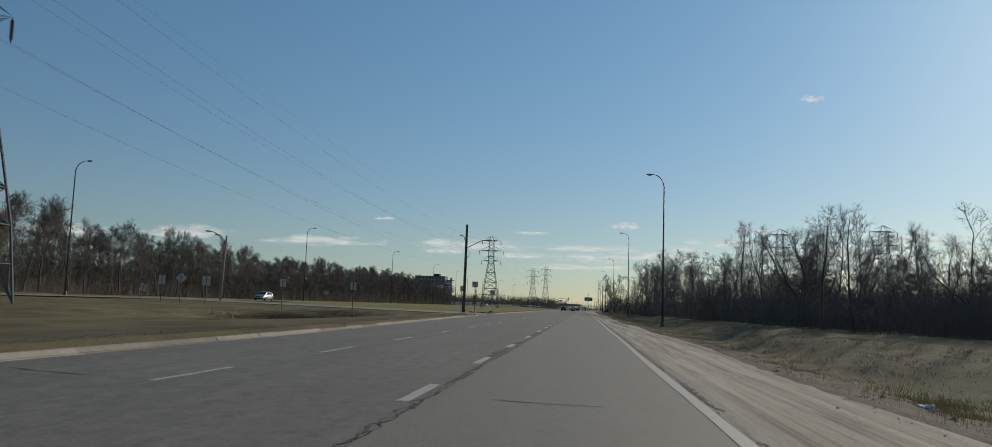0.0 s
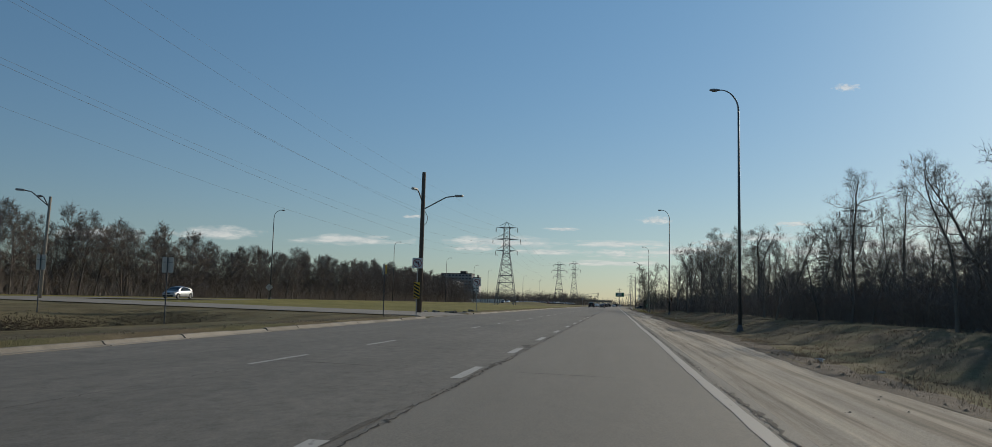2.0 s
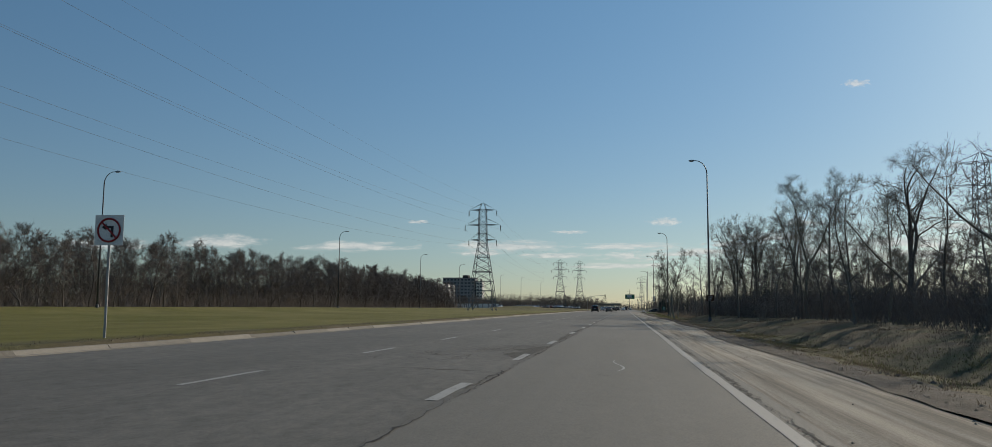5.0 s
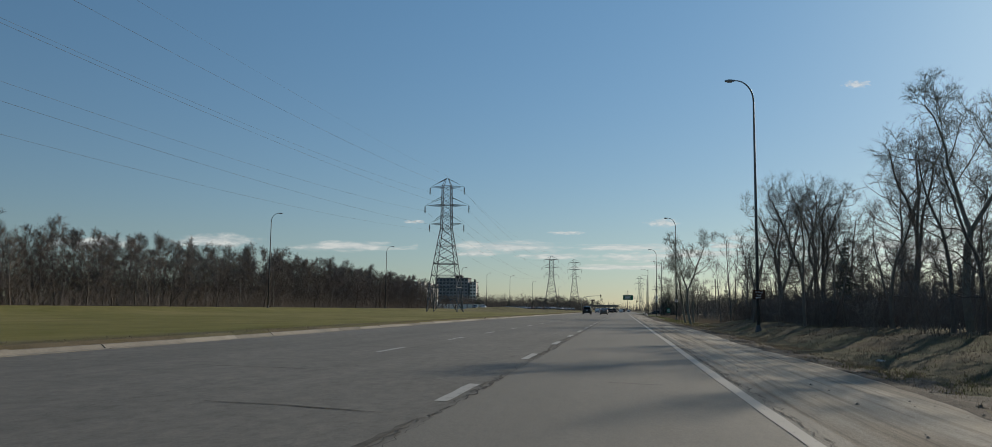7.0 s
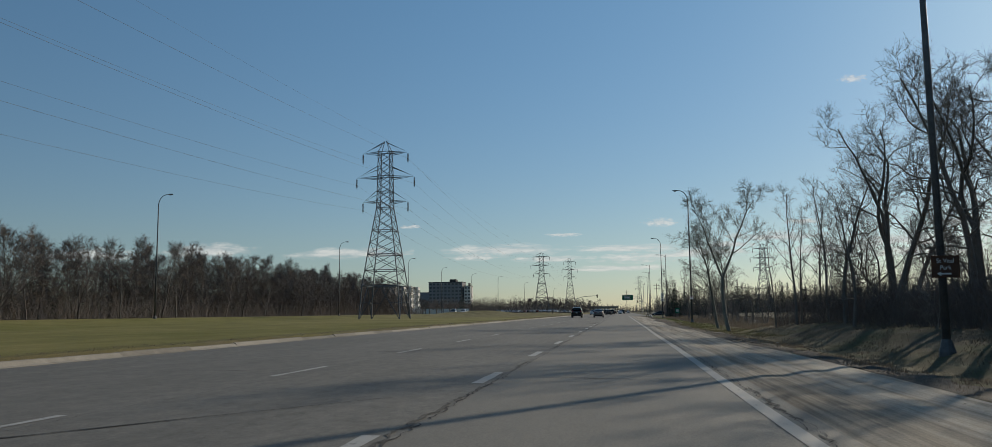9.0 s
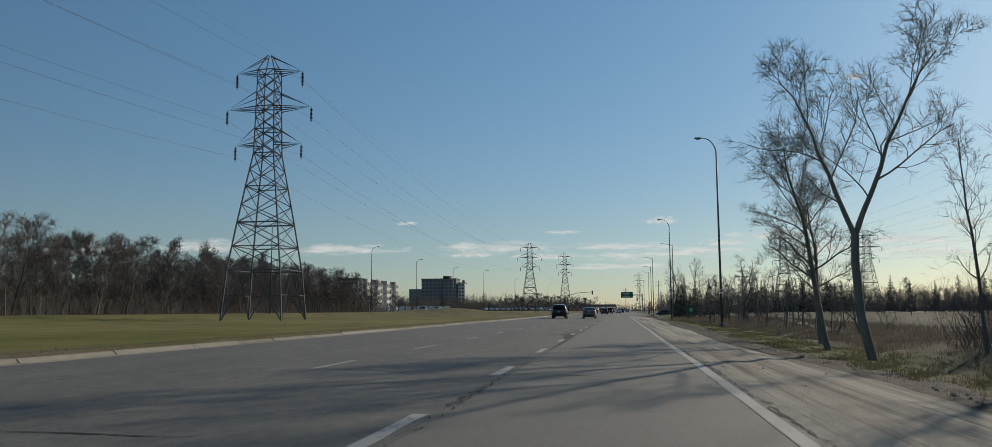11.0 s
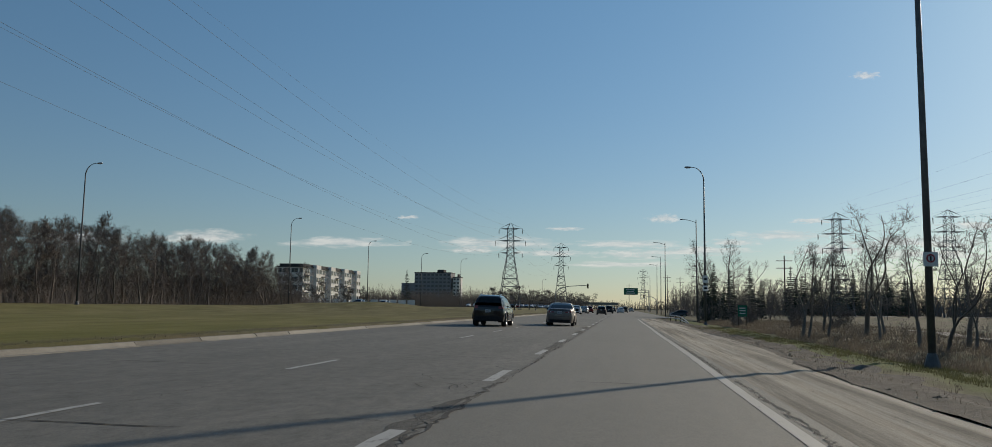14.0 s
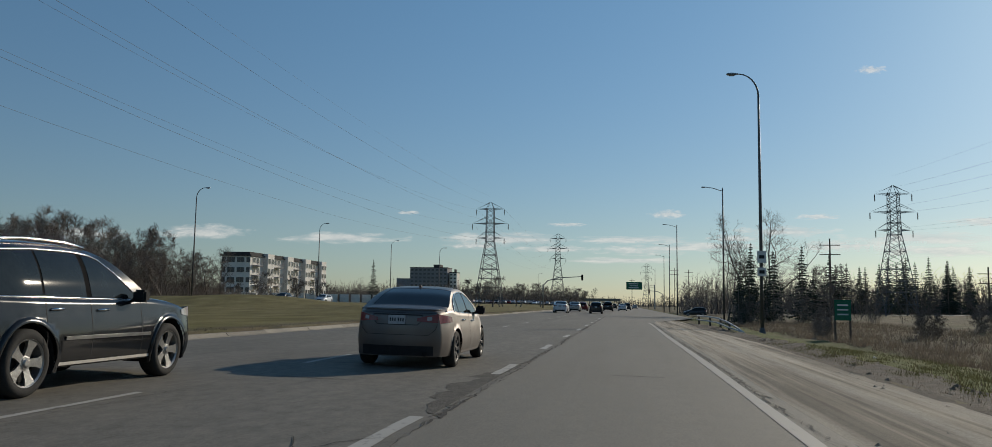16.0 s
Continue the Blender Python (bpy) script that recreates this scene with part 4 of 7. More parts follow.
t = thing("roadside_board", "small green board on wooden legs in dry grass", "sign", pose(12.07, 350.4, float(land_z(12.07, 350.4)), 0, 0, 8))
bm = bmesh.new()
panel(bm, 0.92, 1.15, 1.78, 0)
p = part("board", bm, SIGN_GREEN, t)
for z in (2.06, 1.80, 1.54):
    bm = bmesh.new()
    box(bm, -0.3, 0.3, -0.017, -0.0125, z - 0.04, z + 0.04)
    part("lettering_bar", bm, SIGN_WHITE, p)
for x in (-0.42, 0.42):
    bm = bmesh.new()
    box(bm, x - 0.05, x + 0.05, 0.0, 0.09, -0.2, 2.3, 0.01)
    part("leg", bm, WOOD, t)

# overhead sign on a cantilever
gy0 = 600.0
t = thing("overhead_sign", "green overhead direction sign on a steel cantilever", "direction sign", pose(0, gy0, 0))
bm = bmesh.new()
tube(bm, [(10.6, 0, -0.2), (10.6, 0, 8.6)], 0.2, 10)
part("pole", bm, STEEL, t)
bm = bmesh.new()
for z in (8.4, 7.7):
    tube(bm, [(10.6, 0, z), (0.5, 0, z)], 0.09, 6)
part("arm", bm, STEEL, t)
bm = bmesh.new()
panel(bm, 5.6, 2.7, 8.1, -0.15, 0.05, 3.4)
p = part("sign_panel", bm, SIGN_GREEN, t)
for z, w in ((8.8, 3.4), (8.1, 2.8), (7.4, 3.6)):
    bm = bmesh.new()
    box(bm, 3.2 - w / 2, 3.2 + w / 2, -0.22, -0.205, z - 0.14, z + 0.14)
    part("lettering_bar", bm, SIGN_WHITE, p)

for x, y, hx in ((-16.5, 470, 8.0), (12, 560, -4.5)):
    t = thing("traffic_signal", "grey mast arm with a hanging traffic signal", "traffic light", pose(x, y, float(land_z(x, y))), "traffic signals")
    bm = bmesh.new()
    tube(bm, [(0, 0, -0.2), (0, 0, 4.6), (hx * 0.12, 0, 5.6), (hx * 0.4, 0, 6.2), (hx, 0, 6.5)], [0.14, 0.12, 0.1, 0.09, 0.07], 8)
    part("mast", bm, STEEL, t, smooth=True)
    bm = bmesh.new()
    box(bm, hx - 0.2, hx + 0.2, -0.2, 0.1, 5.7, 6.9, 0.04)
    hd = part("signal_head", bm, BLACK, t)
    for i in range(3):
        bm = bmesh.new()
        lathe(bm, [(0, 0.0), (0, 0.12), (-0.1, 0.13)], "x", 12)
        bmesh.ops.transform(bm, matrix=Matrix.Translation((hx, -0.2, 6.65 - i * 0.36)) @ Matrix.Rotation(math.pi / 2, 4, "Z"), verts=bm.verts)
        part("lens", bm, (SIGN_RED, SIGN_YELLOW, SIGN_GREEN)[i], hd)

# bent guard rail at the side road
t = thing("guard_rail", "bent pale steel guard rail at the side road", "guard rail", pose(0, 0, 0))
path = [(6.75, 350.6, -0.26), (6.7, 353.5, -0.02), (6.6, 357, 0.22), (6.5, 361, 0.38), (6.3, 366, 0.42), (6.0, 372, 0.42)]
for dz in (0.0, -0.32):
    bm = bmesh.new()
    tube(bm, [(x, y, z + dz * min(1, i / 2)) for i, (x, y, z) in enumerate(path)], 0.055, 6)
    part("rail", bm, WALL_PALE, t, smooth=True)
for x, y, z in path[2:]:
    bm = bmesh.new()
    box(bm, x + 0.06, x + 0.2, y - 0.07, y + 0.07, -0.7, z + 0.05)
    part("post", bm, WOOD, t)


# ---------------------------------------------------------------- trees
class Sticks:
    """Collects tapered branches as triangles."""

    def __init__(self):
        self.v, self.f = [], []

    def branch(self, pts, r0, r1, sides):
        n, base = len(pts), len(self.v)
        a = None
        for i, p in enumerate(pts):
            d = (pts[min(i + 1, n - 1)] - pts[max(i - 1, 0)]).normalized()
            a = d.orthogonal() if a is None else a - d * a.dot(d)
            if a.length < 1e-5:
                a = d.orthogonal()
            a.normalize()
            c = d.cross(a)
            r = r0 + (r1 - r0) * i / (n - 1)
            for k in range(sides):
                w = k * math.tau / sides
                self.v.append(p + (a * math.cos(w) + c * math.sin(w)) * r)
        for i in range(n - 1):
            for k in range(sides):
                q = base + i * sides
                self.f.append((q + k, q + (k + 1) % sides, q + sides + (k + 1) % sides, q + sides + k))

    def twig(self, a, b, r):
        d = (b - a).normalized()
        u = d.orthogonal().normalized()
        c = d.cross(u)
        base = len(self.v)
        self.v += [a + u * r, a - u * r * 0.5 + c * r * 0.87, a - u * r * 0.5 - c * r * 0.87, b]
        self.f += [(base, base + 1, base + 3), (base + 1, base + 2, base + 3), (base + 2, base, base + 3)]


def wander(rnd, start, way, length, n, bend, lift):
    pts, p, d = [start.copy()], start.copy(), way.normalized()
    for _ in range(n):
        d = (d + Vector((rnd.gauss(0, bend), rnd.gauss(0, bend), rnd.gauss(0, bend) + lift))).normalized()
        p = p + d * (length / n)
        pts.append(p.copy())
    return pts


def bare_tree(name, seed, height, trunk_r, clear, label, bark=None, stems=1, leaders=1, fork_angle=18, limbs=12, spread=0.30, wide=62, narrow=28, crook=0.20, lift=0.07, subs=4, fine_n=3, twigs=2, tw_len=0.7, twig_r=0.009, lean=0.04, orders=3):
    """A leafless tree: a trunk or several leaders, crooked limbs, branches, branchlets and twigs."""
    rnd = random.Random(seed)
    wood, fine = Sticks(), Sticks()

    def turned(d, deg, around=None):
        o = Matrix.Rotation(rnd.uniform(0, math.tau) if around is None else around, 3, d) @ d.orthogonal().normalized()
        w = math.radians(deg)
        return (d * math.cos(w) + o * math.sin(w)).normalized()

    def along(pts, u):
        i = u * (len(pts) - 1)
        k = min(int(i), len(pts) - 2)
        return pts[k].lerp(pts[k + 1], i - k), (pts[k + 1] - pts[k]).normalized()

    def twiglets(pts, count, length, low=0.25):
        for _ in range(count):
            p, d = along(pts, rnd.uniform(low, 1))
            d = (turned(d, rnd.uniform(20, 62)) + Vector((0, 0, 0.12))).normalized()
            ln = length * rnd.uniform(0.5, 1.25)
            m = p + d * ln * 0.55
            fine.twig(p, m + turned(d, rnd.uniform(8, 30)) * ln * 0.45, twig_r)
            fine.twig(m, m + turned(d, rnd.uniform(28, 60)) * ln * 0.5, twig_r * 0.8)

    def limb(p, d, length, r, order):
        n = (6, 4, 3)[order - 1]
        pts = wander(rnd, p, d, length, n, crook * (1.0, 1.25, 1.3)[order - 1], lift)
        wood.branch(pts, r, r * 0.38, (5, 4, 3)[order - 1])
        if order == orders:
            twiglets(pts, twigs, tw_len)
            return
        m = subs if order == 1 else fine_n
        m = max(2, round(m * rnd.uniform(0.7, 1.3)))
        for k in range(m):
            u = 0.18 + 0.80 * (k + rnd.random()) / m
            q, e = along(pts, u)
            limb(q, (turned(e, rnd.uniform(30, 68)) + Vector((0, 0, 0.10))).normalized(), length * rnd.uniform(0.36, 0.60) * (1.15 - 0.5 * u), max(0.012, r * (1 - 0.62 * u) * rnd.uniform(0.45, 0.65)), order + 1)
        twiglets(pts[-2:], 3, tw_len)

    def crown(pts, count, r0, r1, low, size):
        turn = rnd.uniform(0, math.tau)
        for k in range(count):
            u = low + (0.98 - low) * (k + rnd.uniform(0.1, 0.9)) / count
            v = (u - low) / (1 - low)
            q, e = along(pts, u)
            turn += 2.4 + rnd.uniform(-0.6, 0.6)
            size_here = float(np.interp(v, [0, 0.3, 0.7, 1], [0.72, 1.0, 0.78, 0.40])) * rnd.uniform(0.7, 1.2)
            limb(q, turned(e, wide + (narrow - wide) * v + rnd.uniform(-12, 12), turn), size * size_here, (r0 + (r1 - r0) * u) * rnd.uniform(0.30, 0.52), 1)

    for s in range(stems):
        many = stems > 1
        k = 1 if s == 0 else rnd.uniform(0.6, 0.95)
        base = Vector((rnd.uniform(-0.5, 0.5), rnd.uniform(-0.5, 0.5), 0)) * many + Vector((0, 0, -0.3))
        way = Vector((rnd.gauss(0, lean + 0.22 * many), rnd.gauss(0, lean + 0.22 * many), 1))
        if leaders == 1:
            pts = wander(rnd, base, way, height * 0.93 * k, 9, crook * 0.42, 0.04)
            wood.branch(pts, trunk_r * k, trunk_r * 0.16, 7 if not many else 3)
            crown(pts, limbs, trunk_r * k, trunk_r * 0.2, clear, height * spread * k)
            twiglets(pts[-2:], 4, tw_len)
            continue
        pts = wander(rnd, base, way, height * clear * k, 5, crook * 0.4, 0.03)
        wood.branch(pts, trunk_r * k * 1.08, trunk_r * 0.86 * k, 8)
        end = (pts[-1] - pts[-2]).normalized()
        turn = rnd.uniform(0, math.tau)
        for j in range(leaders):
            turn += math.tau / leaders + rnd.uniform(-0.4, 0.4)
            stem = wander(rnd, pts[-1], turned(end, fork_angle * rnd.uniform(0.6, 1.3), turn), height * (0.94 - clear) * rnd.uniform(0.82, 1.05), 8, crook * 0.7, 0.05)
            r = trunk_r * k * rnd.uniform(0.52, 0.70)
            wood.branch(stem, r, trunk_r * 0.13, 6)
            crown(stem, max(4, round(limbs / leaders)), r, trunk_r * 0.16, 0.16, height * spread)
            twiglets(stem[-2:], 4, tw_len)
    top = max(v.z for v in fine.v)
    k = height / top
    for q in (wood, fine):
        q.v = [Vector((v.x * (0.35 + 0.65 * k), v.y * (0.35 + 0.65 * k), v.z * k)) for v in q.v]
    t = thing(name, label, "shrub" if name == "shrub" else "tree")
    link_mesh("trunk", wood.v, wood.f, bark or BARK, t, smooth=True)
    link_mesh("crown", fine.v, fine.f, bark or TWIG, t)
    return t


def spruce(seed, height, label):
    rnd = random.Random(seed)
    wood, leaf = Sticks(), Sticks()
    trunk = [Vector((0, 0, -0.3 + (height + 0.3) * i / 8)) for i in range(9)]
    wood.branch(trunk, height * 0.016, 0.02, 6)
    z = height * 0.08
    while z < height * 0.99:
        r = (height - z) * 0.215 * rnd.uniform(0.6, 1.2) + 0.14
        for k in range(7):
            a = k * math.tau / 7 + rnd.uniform(-0.45, 0.45)
            rr = r * rnd.uniform(0.55, 1.2)
            base, tip = Vector((0, 0, z)), Vector((math.cos(a) * rr, math.sin(a) * rr, z - rr * rnd.uniform(0.12, 0.34)))
            side = Vector((-math.sin(a), math.cos(a), 0))
            n = 5
            for i in range(n):
                u0, u1 = i / n, (i + 1) / n
                p0, p1 = base.lerp(tip, u0), base.lerp(tip, u1)
                w = rr * 0.19 * (1 - u0 * 0.6)
                for s in (-1, 1):
                    q = p1 + side * s * w * rnd.uniform(0.7, 1.2) + Vector((0, 0, -rnd.uniform(0.03, 0.18)))
                    b = len(leaf.v)
                    leaf.v += [p0, p1 + Vector((0, 0, 0.03)), q]
                    leaf.f.append((b, b + 1, b + 2))
                b = len(leaf.v)
                leaf.v += [p0, p1, p1.lerp(p0, 0.5) + Vector((rnd.gauss(0, 0.05), rnd.gauss(0, 0.05), -0.3 * rnd.uniform(0.6, 1.2)))]
                leaf.f.append((b, b + 1, b + 2))
        z += height * 0.036 * rnd.uniform(0.75, 1.3)
    t = thing("spruce_tree", label, "tree")
    link_mesh("trunk", wood.v, wood.f, BARK, t, smooth=True)
    link_mesh("crown", leaf.v, leaf.f, NEEDLE, t)
    return t


PROTO = {
    "mid": [bare_tree("bare_tree", s, h, r, c, "leafless grey-brown oak in the roadside wood", leaders=n, limbs=b, spread=w, crook=0.24) for s, h, r, c, n, b, w in ((11, 11.5, 0.15, 0.20, 1, 17, 0.26), (12, 10.0, 0.13, 0.20, 2, 18, 0.25), (13, 12.0, 0.16, 0.26, 1, 16, 0.27), (14, 9.5, 0.12, 0.16, 1, 16, 0.29), (15, 11.0, 0.15, 0.18, 3, 18, 0.23))],
    "tall": [bare_tree("bare_tree", s, h, r, c, "tall leafless oak with crooked black limbs", leaders=n, limbs=b, spread=w, wide=66, crook=0.26, subs=5, fine_n=4, twigs=3, tw_len=0.8, lean=0.02) for s, h, r, c, n, b, w in ((21, 17.0, 0.27, 0.34, 3, 20, 0.23), (22, 18.0, 0.24, 0.42, 1, 15, 0.24), (27, 16.5, 0.26, 0.30, 1, 19, 0.25))],
    "forked": [bare_tree("bare_tree", s, h, r, c, "leafless cottonwood with pale bark leaning over dry grass", bark=COTTON, leaders=n, fork_angle=22, limbs=b, spread=w, wide=58, crook=0.17, lift=0.08, subs=7, fine_n=5, twigs=5, tw_len=0.55, twig_r=0.006, lean=0.02) for s, h, r, c, n, b, w in ((31, 12.5, 0.18, 0.30, 1, 17, 0.30), (32, 14.5, 0.18, 0.36, 2, 20, 0.25))],
    "slim": [bare_tree("bare_tree", s, h, r, 0.30, "slender pale leafless poplar at the wood's edge", bark=PALE_TWIG, limbs=14, spread=0.19, wide=46, narrow=24, lift=0.12, crook=0.13, subs=3, fine_n=2) for s, h, r in ((41, 12.5, 0.12), (42, 11.0, 0.10), (43, 13.5, 0.13))],
    "far": [bare_tree("bare_tree", s, h, r, c, "leafless grey-brown tree in the far wood", bark=TWIG, leaders=n, limbs=20, spread=0.25, wide=66, narrow=34, crook=0.19, lift=0.05, subs=5, twigs=9, tw_len=0.85, twig_r=0.018, orders=2) for s, h, r, c, n in ((81, 11.5, 0.13, 0.10, 1), (82, 10.5, 0.11, 0.12, 2), (83, 12.5, 0.14, 0.10, 1), (84, 11.0, 0.11, 0.10, 3))],
    "back": [bare_tree("bare_tree", s, h, 0.13, 0.25, "leafless tree", limbs=15, spread=0.27, wide=66, narrow=34, crook=0.18, lift=0.05, subs=4, twigs=6, tw_len=1.15, twig_r=0.034, orders=2) for s, h in ((85, 11.5), (86, 12.5), (87, 10.5))],
    "junction": [bare_tree("bare_tree", s, h, 0.20, 0.24, "bare round-crowned tree at the far junction", leaders=3, fork_angle=30, limbs=15, spread=0.30, wide=65, crook=0.22, subs=3, fine_n=3, twigs=2, tw_len=0.9, twig_r=0.035, lift=0.03) for s, h in ((91, 8.0), (92, 7.0))],
    "shrub": [bare_tree("shrub", s, h, 0.03, 0.12, "leafless grey-brown thicket shrub", stems=5, limbs=5, spread=0.30, wide=48, narrow=24, crook=0.20, subs=2, twigs=4, tw_len=0.7, twig_r=0.008, orders=2) for s, h in ((51, 4.6), (52, 3.8), (53, 5.6))],
    "bush": [bare_tree("shrub", 57, 2.3, 0.018, 0.10, "dense leafless bush in dry grass", stems=10, limbs=7, spread=0.34, wide=55, narrow=30, crook=0.22, subs=3, twigs=7, tw_len=0.35, twig_r=0.008, orders=2)],
    "young": [bare_tree("bare_tree", s, h, r, c, "small crooked leafless tree in dry grass", leaders=n, limbs=13, spread=0.25, wide=58, crook=0.26, subs=4, fine_n=3, twigs=2, tw_len=0.55, twig_r=0.008, lift=0.07) for s, h, r, c, n in ((61, 7.0, 0.12, 0.26, 2), (62, 6.0, 0.10, 0.30, 1), (63, 8.0, 0.13, 0.24, 3))],
    "spruce": [spruce(s, h, "dark green spruce among bare trees") for s, h in ((71, 11.0), (72, 8.5), (73, 13.0))],
}
FAR_END = 445.0  # where the far wood gives way to the flats
USED = set()


def plant(kind, x, y, scale=1.0, lean=0.0, index=None, group="", label=""):
    r = random.Random(int(x * 131 + y * 977))
    i = r.randrange(len(PROTO[kind])) if index is None else index
    proto = PROTO[kind][i]
    m = pose(x, y, float(land_z(x, y)) - 0.05, 0, lean, r.uniform(0, 360)) if not lean else pose(x, y, float(land_z(x, y)) - 0.05, 0, lean, 0)
    sc = Matrix.Diagonal((scale * r.uniform(0.92, 1.08), scale * r.uniform(0.92, 1.08), scale, 1))
    ob = proto if (kind, i) not in USED else copy_thing(proto, m)
    USED.add((kind, i))
    ob.matrix_basis = m @ sc
    if group:
        ob["group"] = group
    if label:
        ob["label"] = label
    return ob


def woods(name, kind, spots, label):
    """Trees too far off to tell apart, joined into one crown mass."""
    r = random.Random(len(spots))
    vs, fs, base = [], [], 0
    for x, y, size in spots:
        proto = PROTO[kind][r.randrange(len(PROTO[kind]))]
        w = r.uniform(0, math.tau)
        turn = np.array([[math.cos(w), math.sin(w), 0], [-math.sin(w), math.cos(w), 0], [0, 0, 1]]) * size
        for child in proto.children:
            me = child.data
            co = np.empty(len(me.vertices) * 3)
            me.vertices.foreach_get("co", co)
            vs.append(co.reshape(-1, 3) @ turn + np.array([x, y, float(land_z(x, y)) - 0.05]))
            fs += [tuple(i + base for i in p.vertices) for p in me.polygons]
            base += len(me.vertices)
    return tagged(link_mesh(name, np.concatenate(vs).tolist(), fs, TWIG), label, "trees", kind="stuff")


# the wood to the right, up to the park entrance
rw = random.Random(77)
WOOD_EDGE = ([-40, 0, 50, 90, 120, 180, 215, 240], [25, 23, 20.5, 18.5, 16.5, 15.8, 15.0, 13.5])
y = 18.0
while y < 236:
    e = float(np.interp(y, *WOOD_EDGE))
    for row in range(3 if y < 125 else 2):
        x = e + row * 4.0 + rw.uniform(-1.6, 1.6)
        yy = y + rw.uniform(-1.6, 1.6)
        k = rw.random()
        rise = float(1.0 + 0.06 * smooth01(125, 150, yy) - 0.18 * smooth01(190, 212, yy))
        if k < 0.80:
            plant("mid", x, yy, rw.uniform(0.62, 0.92) * rise, group="trees of the roadside wood")
        elif k < 0.85 and row:
            plant("tall", x, yy, rw.uniform(0.66, 0.80), group="trees of the roadside wood")
        elif k < 0.92:
            plant("slim", x, yy, rw.uniform(0.7, 0.95), group="trees of the roadside wood")
        elif k < 0.95 and row and 100 < yy < 225:
            plant("spruce", x + 1.5, yy, rw.uniform(0.5, 0.75), group="trees of the roadside wood")
    y += 4.7 if y < 125 else 5.6
y = 18.0
while y < 238:
    e = float(np.interp(y, *WOOD_EDGE))
    plant("shrub", e - 0.6 + rw.uniform(-1.0, 2.4), y + rw.uniform(-1, 1), rw.uniform(0.75, 1.15) * (1 if y < 125 else 0.8), group="undergrowth shrubs")
    y += 2.7
woods("wood_depth", "back", [(float(np.interp(y, *WOOD_EDGE)) + rw.uniform(10.5, 19), y, rw.uniform(0.52, 0.74)) for y in np.arange(22, 150, 2.0)] + [(rw.uniform(24, 36), y, rw.uniform(0.5, 0.75)) for y in np.arange(152, 246, 2.4)], "leafless crowns deeper in the roadside wood")
# tall oaks near the park sign
for x, y, s, i in ((17.2, 206, 0.78, 0), (21.5, 199, 0.72, 1), (24, 217, 0.82, 2), (14.0, 223, 0.70, 2), (15.6, 219.5, 0.86, 2), (17.4, 224, 0.86, 0), (20.5, 231, 0.78, 2), (17.2, 212, 0.86, 2), (19.2, 216, 0.88, 0), (18, 186, 0.8, 0), (18.5, 168, 0.74, 2)):
    plant("tall", x, y, s, index=i, group="tall oaks by the park sign")
for x, y, s, i in ((19.5, 154, 0.76, 0), (22, 148, 0.7, 2)):
    plant("tall", x, y, s, index=i, group="oaks standing above the roadside wood")
plant("spruce", 17.6, 199.6, 0.8, index=1, group="trees of the roadside wood")
plant("forked", 20, 160, 0.88, index=0, group="tall oaks by the park sign", label="pale leafless cottonwood above the wood's edge")
for x, y, s in ((12.8, 231.5, 0.8), (13.6, 234, 0.72), (12.2, 236.5, 0.66), (14.4, 229, 0.8)):
    plant("slim", x, y, s, group="slender trees by the park sign", label="slender pale leafless tree beside tall oaks")
for x, y, s in ((22.0, 123, 0.62), (22.0, 115, 0.78), (21.5, 101, 0.6), (21.5, 84.5, 0.62), (22.6, 87, 0.64), (20.2, 78, 0.58)):
    plant("tall", x, y, s, group="oaks standing above the roadside wood")
plant("forked", 17.5, 176, 1.0, index=1, group="tall oaks by the park sign", label="tall pale leafless cottonwood above the wood's edge")
for x, y, s, lean, i in ((8.3, 241.3, 0.80, -12, 0), (10.1, 250.3, 0.72, -5, 0), (8.6, 236.4, 0.84, -6, 1)):
    plant("forked", x, y, s, lean, i, "leaning cottonwoods on the verge")
# thin line of young trees before the field
for k in range(15):
    y = 262 + k * 3.4 + rw.uniform(-1.4, 1.4)
    tall = float(np.interp(y, [262, 298, 330], [4.6, 5.0, 6.6])) * rw.uniform(0.8, 1.15)
    i = rw.randrange(3)
    plant("young", 14.0 + 4.5 * rw.random() ** 1.4, y, tall / (7.0, 6.0, 8.0)[i], index=i, group="young trees along the field")
for x, y, tall, i in ((12.3, 323.5, 6.9, 0), (12.9, 324.6, 6.5, 1), (14.0, 323.6, 6.5, 1), (17.4, 327.0, 10.0, 2), (17.5, 309.5, 7.0, 0), (16.3, 335.0, 7.2, 0), (15.2, 316.0, 5.4, 2), (20.5, 333.0, 7.5, 1)):
    plant("young", x, y, tall / (7.0, 6.0, 8.0)[i], index=i, group="young trees along the field")
for k in range(9):
    plant("shrub", 15 + rw.uniform(0, 5), 266 + k * 8.2 + rw.uniform(-1, 1), rw.uniform(0.35, 0.6), group="young trees along the field")
# clump at the side road
for x, y, s, i in ((12.6, 407, 1.02, 1), (15.0, 411, 1.12, 0), (18.0, 409, 1.1, 2), (16.4, 417, 1.05, 3), (19.6, 415, 0.95, 4)):
    plant("mid", x, y, s * 1.12, index=i, group="trees at the side road", label="round-crowned leafless tree beside the side road")
for x, y, s in ((20.8, 406, 0.62), (22.6, 411, 0.66), (24.6, 408, 0.58), (26.5, 414, 0.6), (29.5, 412, 0.5)):
    plant("far", x, y, s, group="trees at the side road", label="low leafless tree beside the side road")
for x, y, s in ((12.9, 399, 0.62), (14.4, 401, 0.72), (16.0, 399, 0.66), (17.6, 404, 0.78), (15.2, 405, 0.74), (13.8, 404, 0.66), (20.5, 402, 0.7), (23.5, 410, 0.6)):
    plant("spruce", x, y, s, group="spruces at the side road")
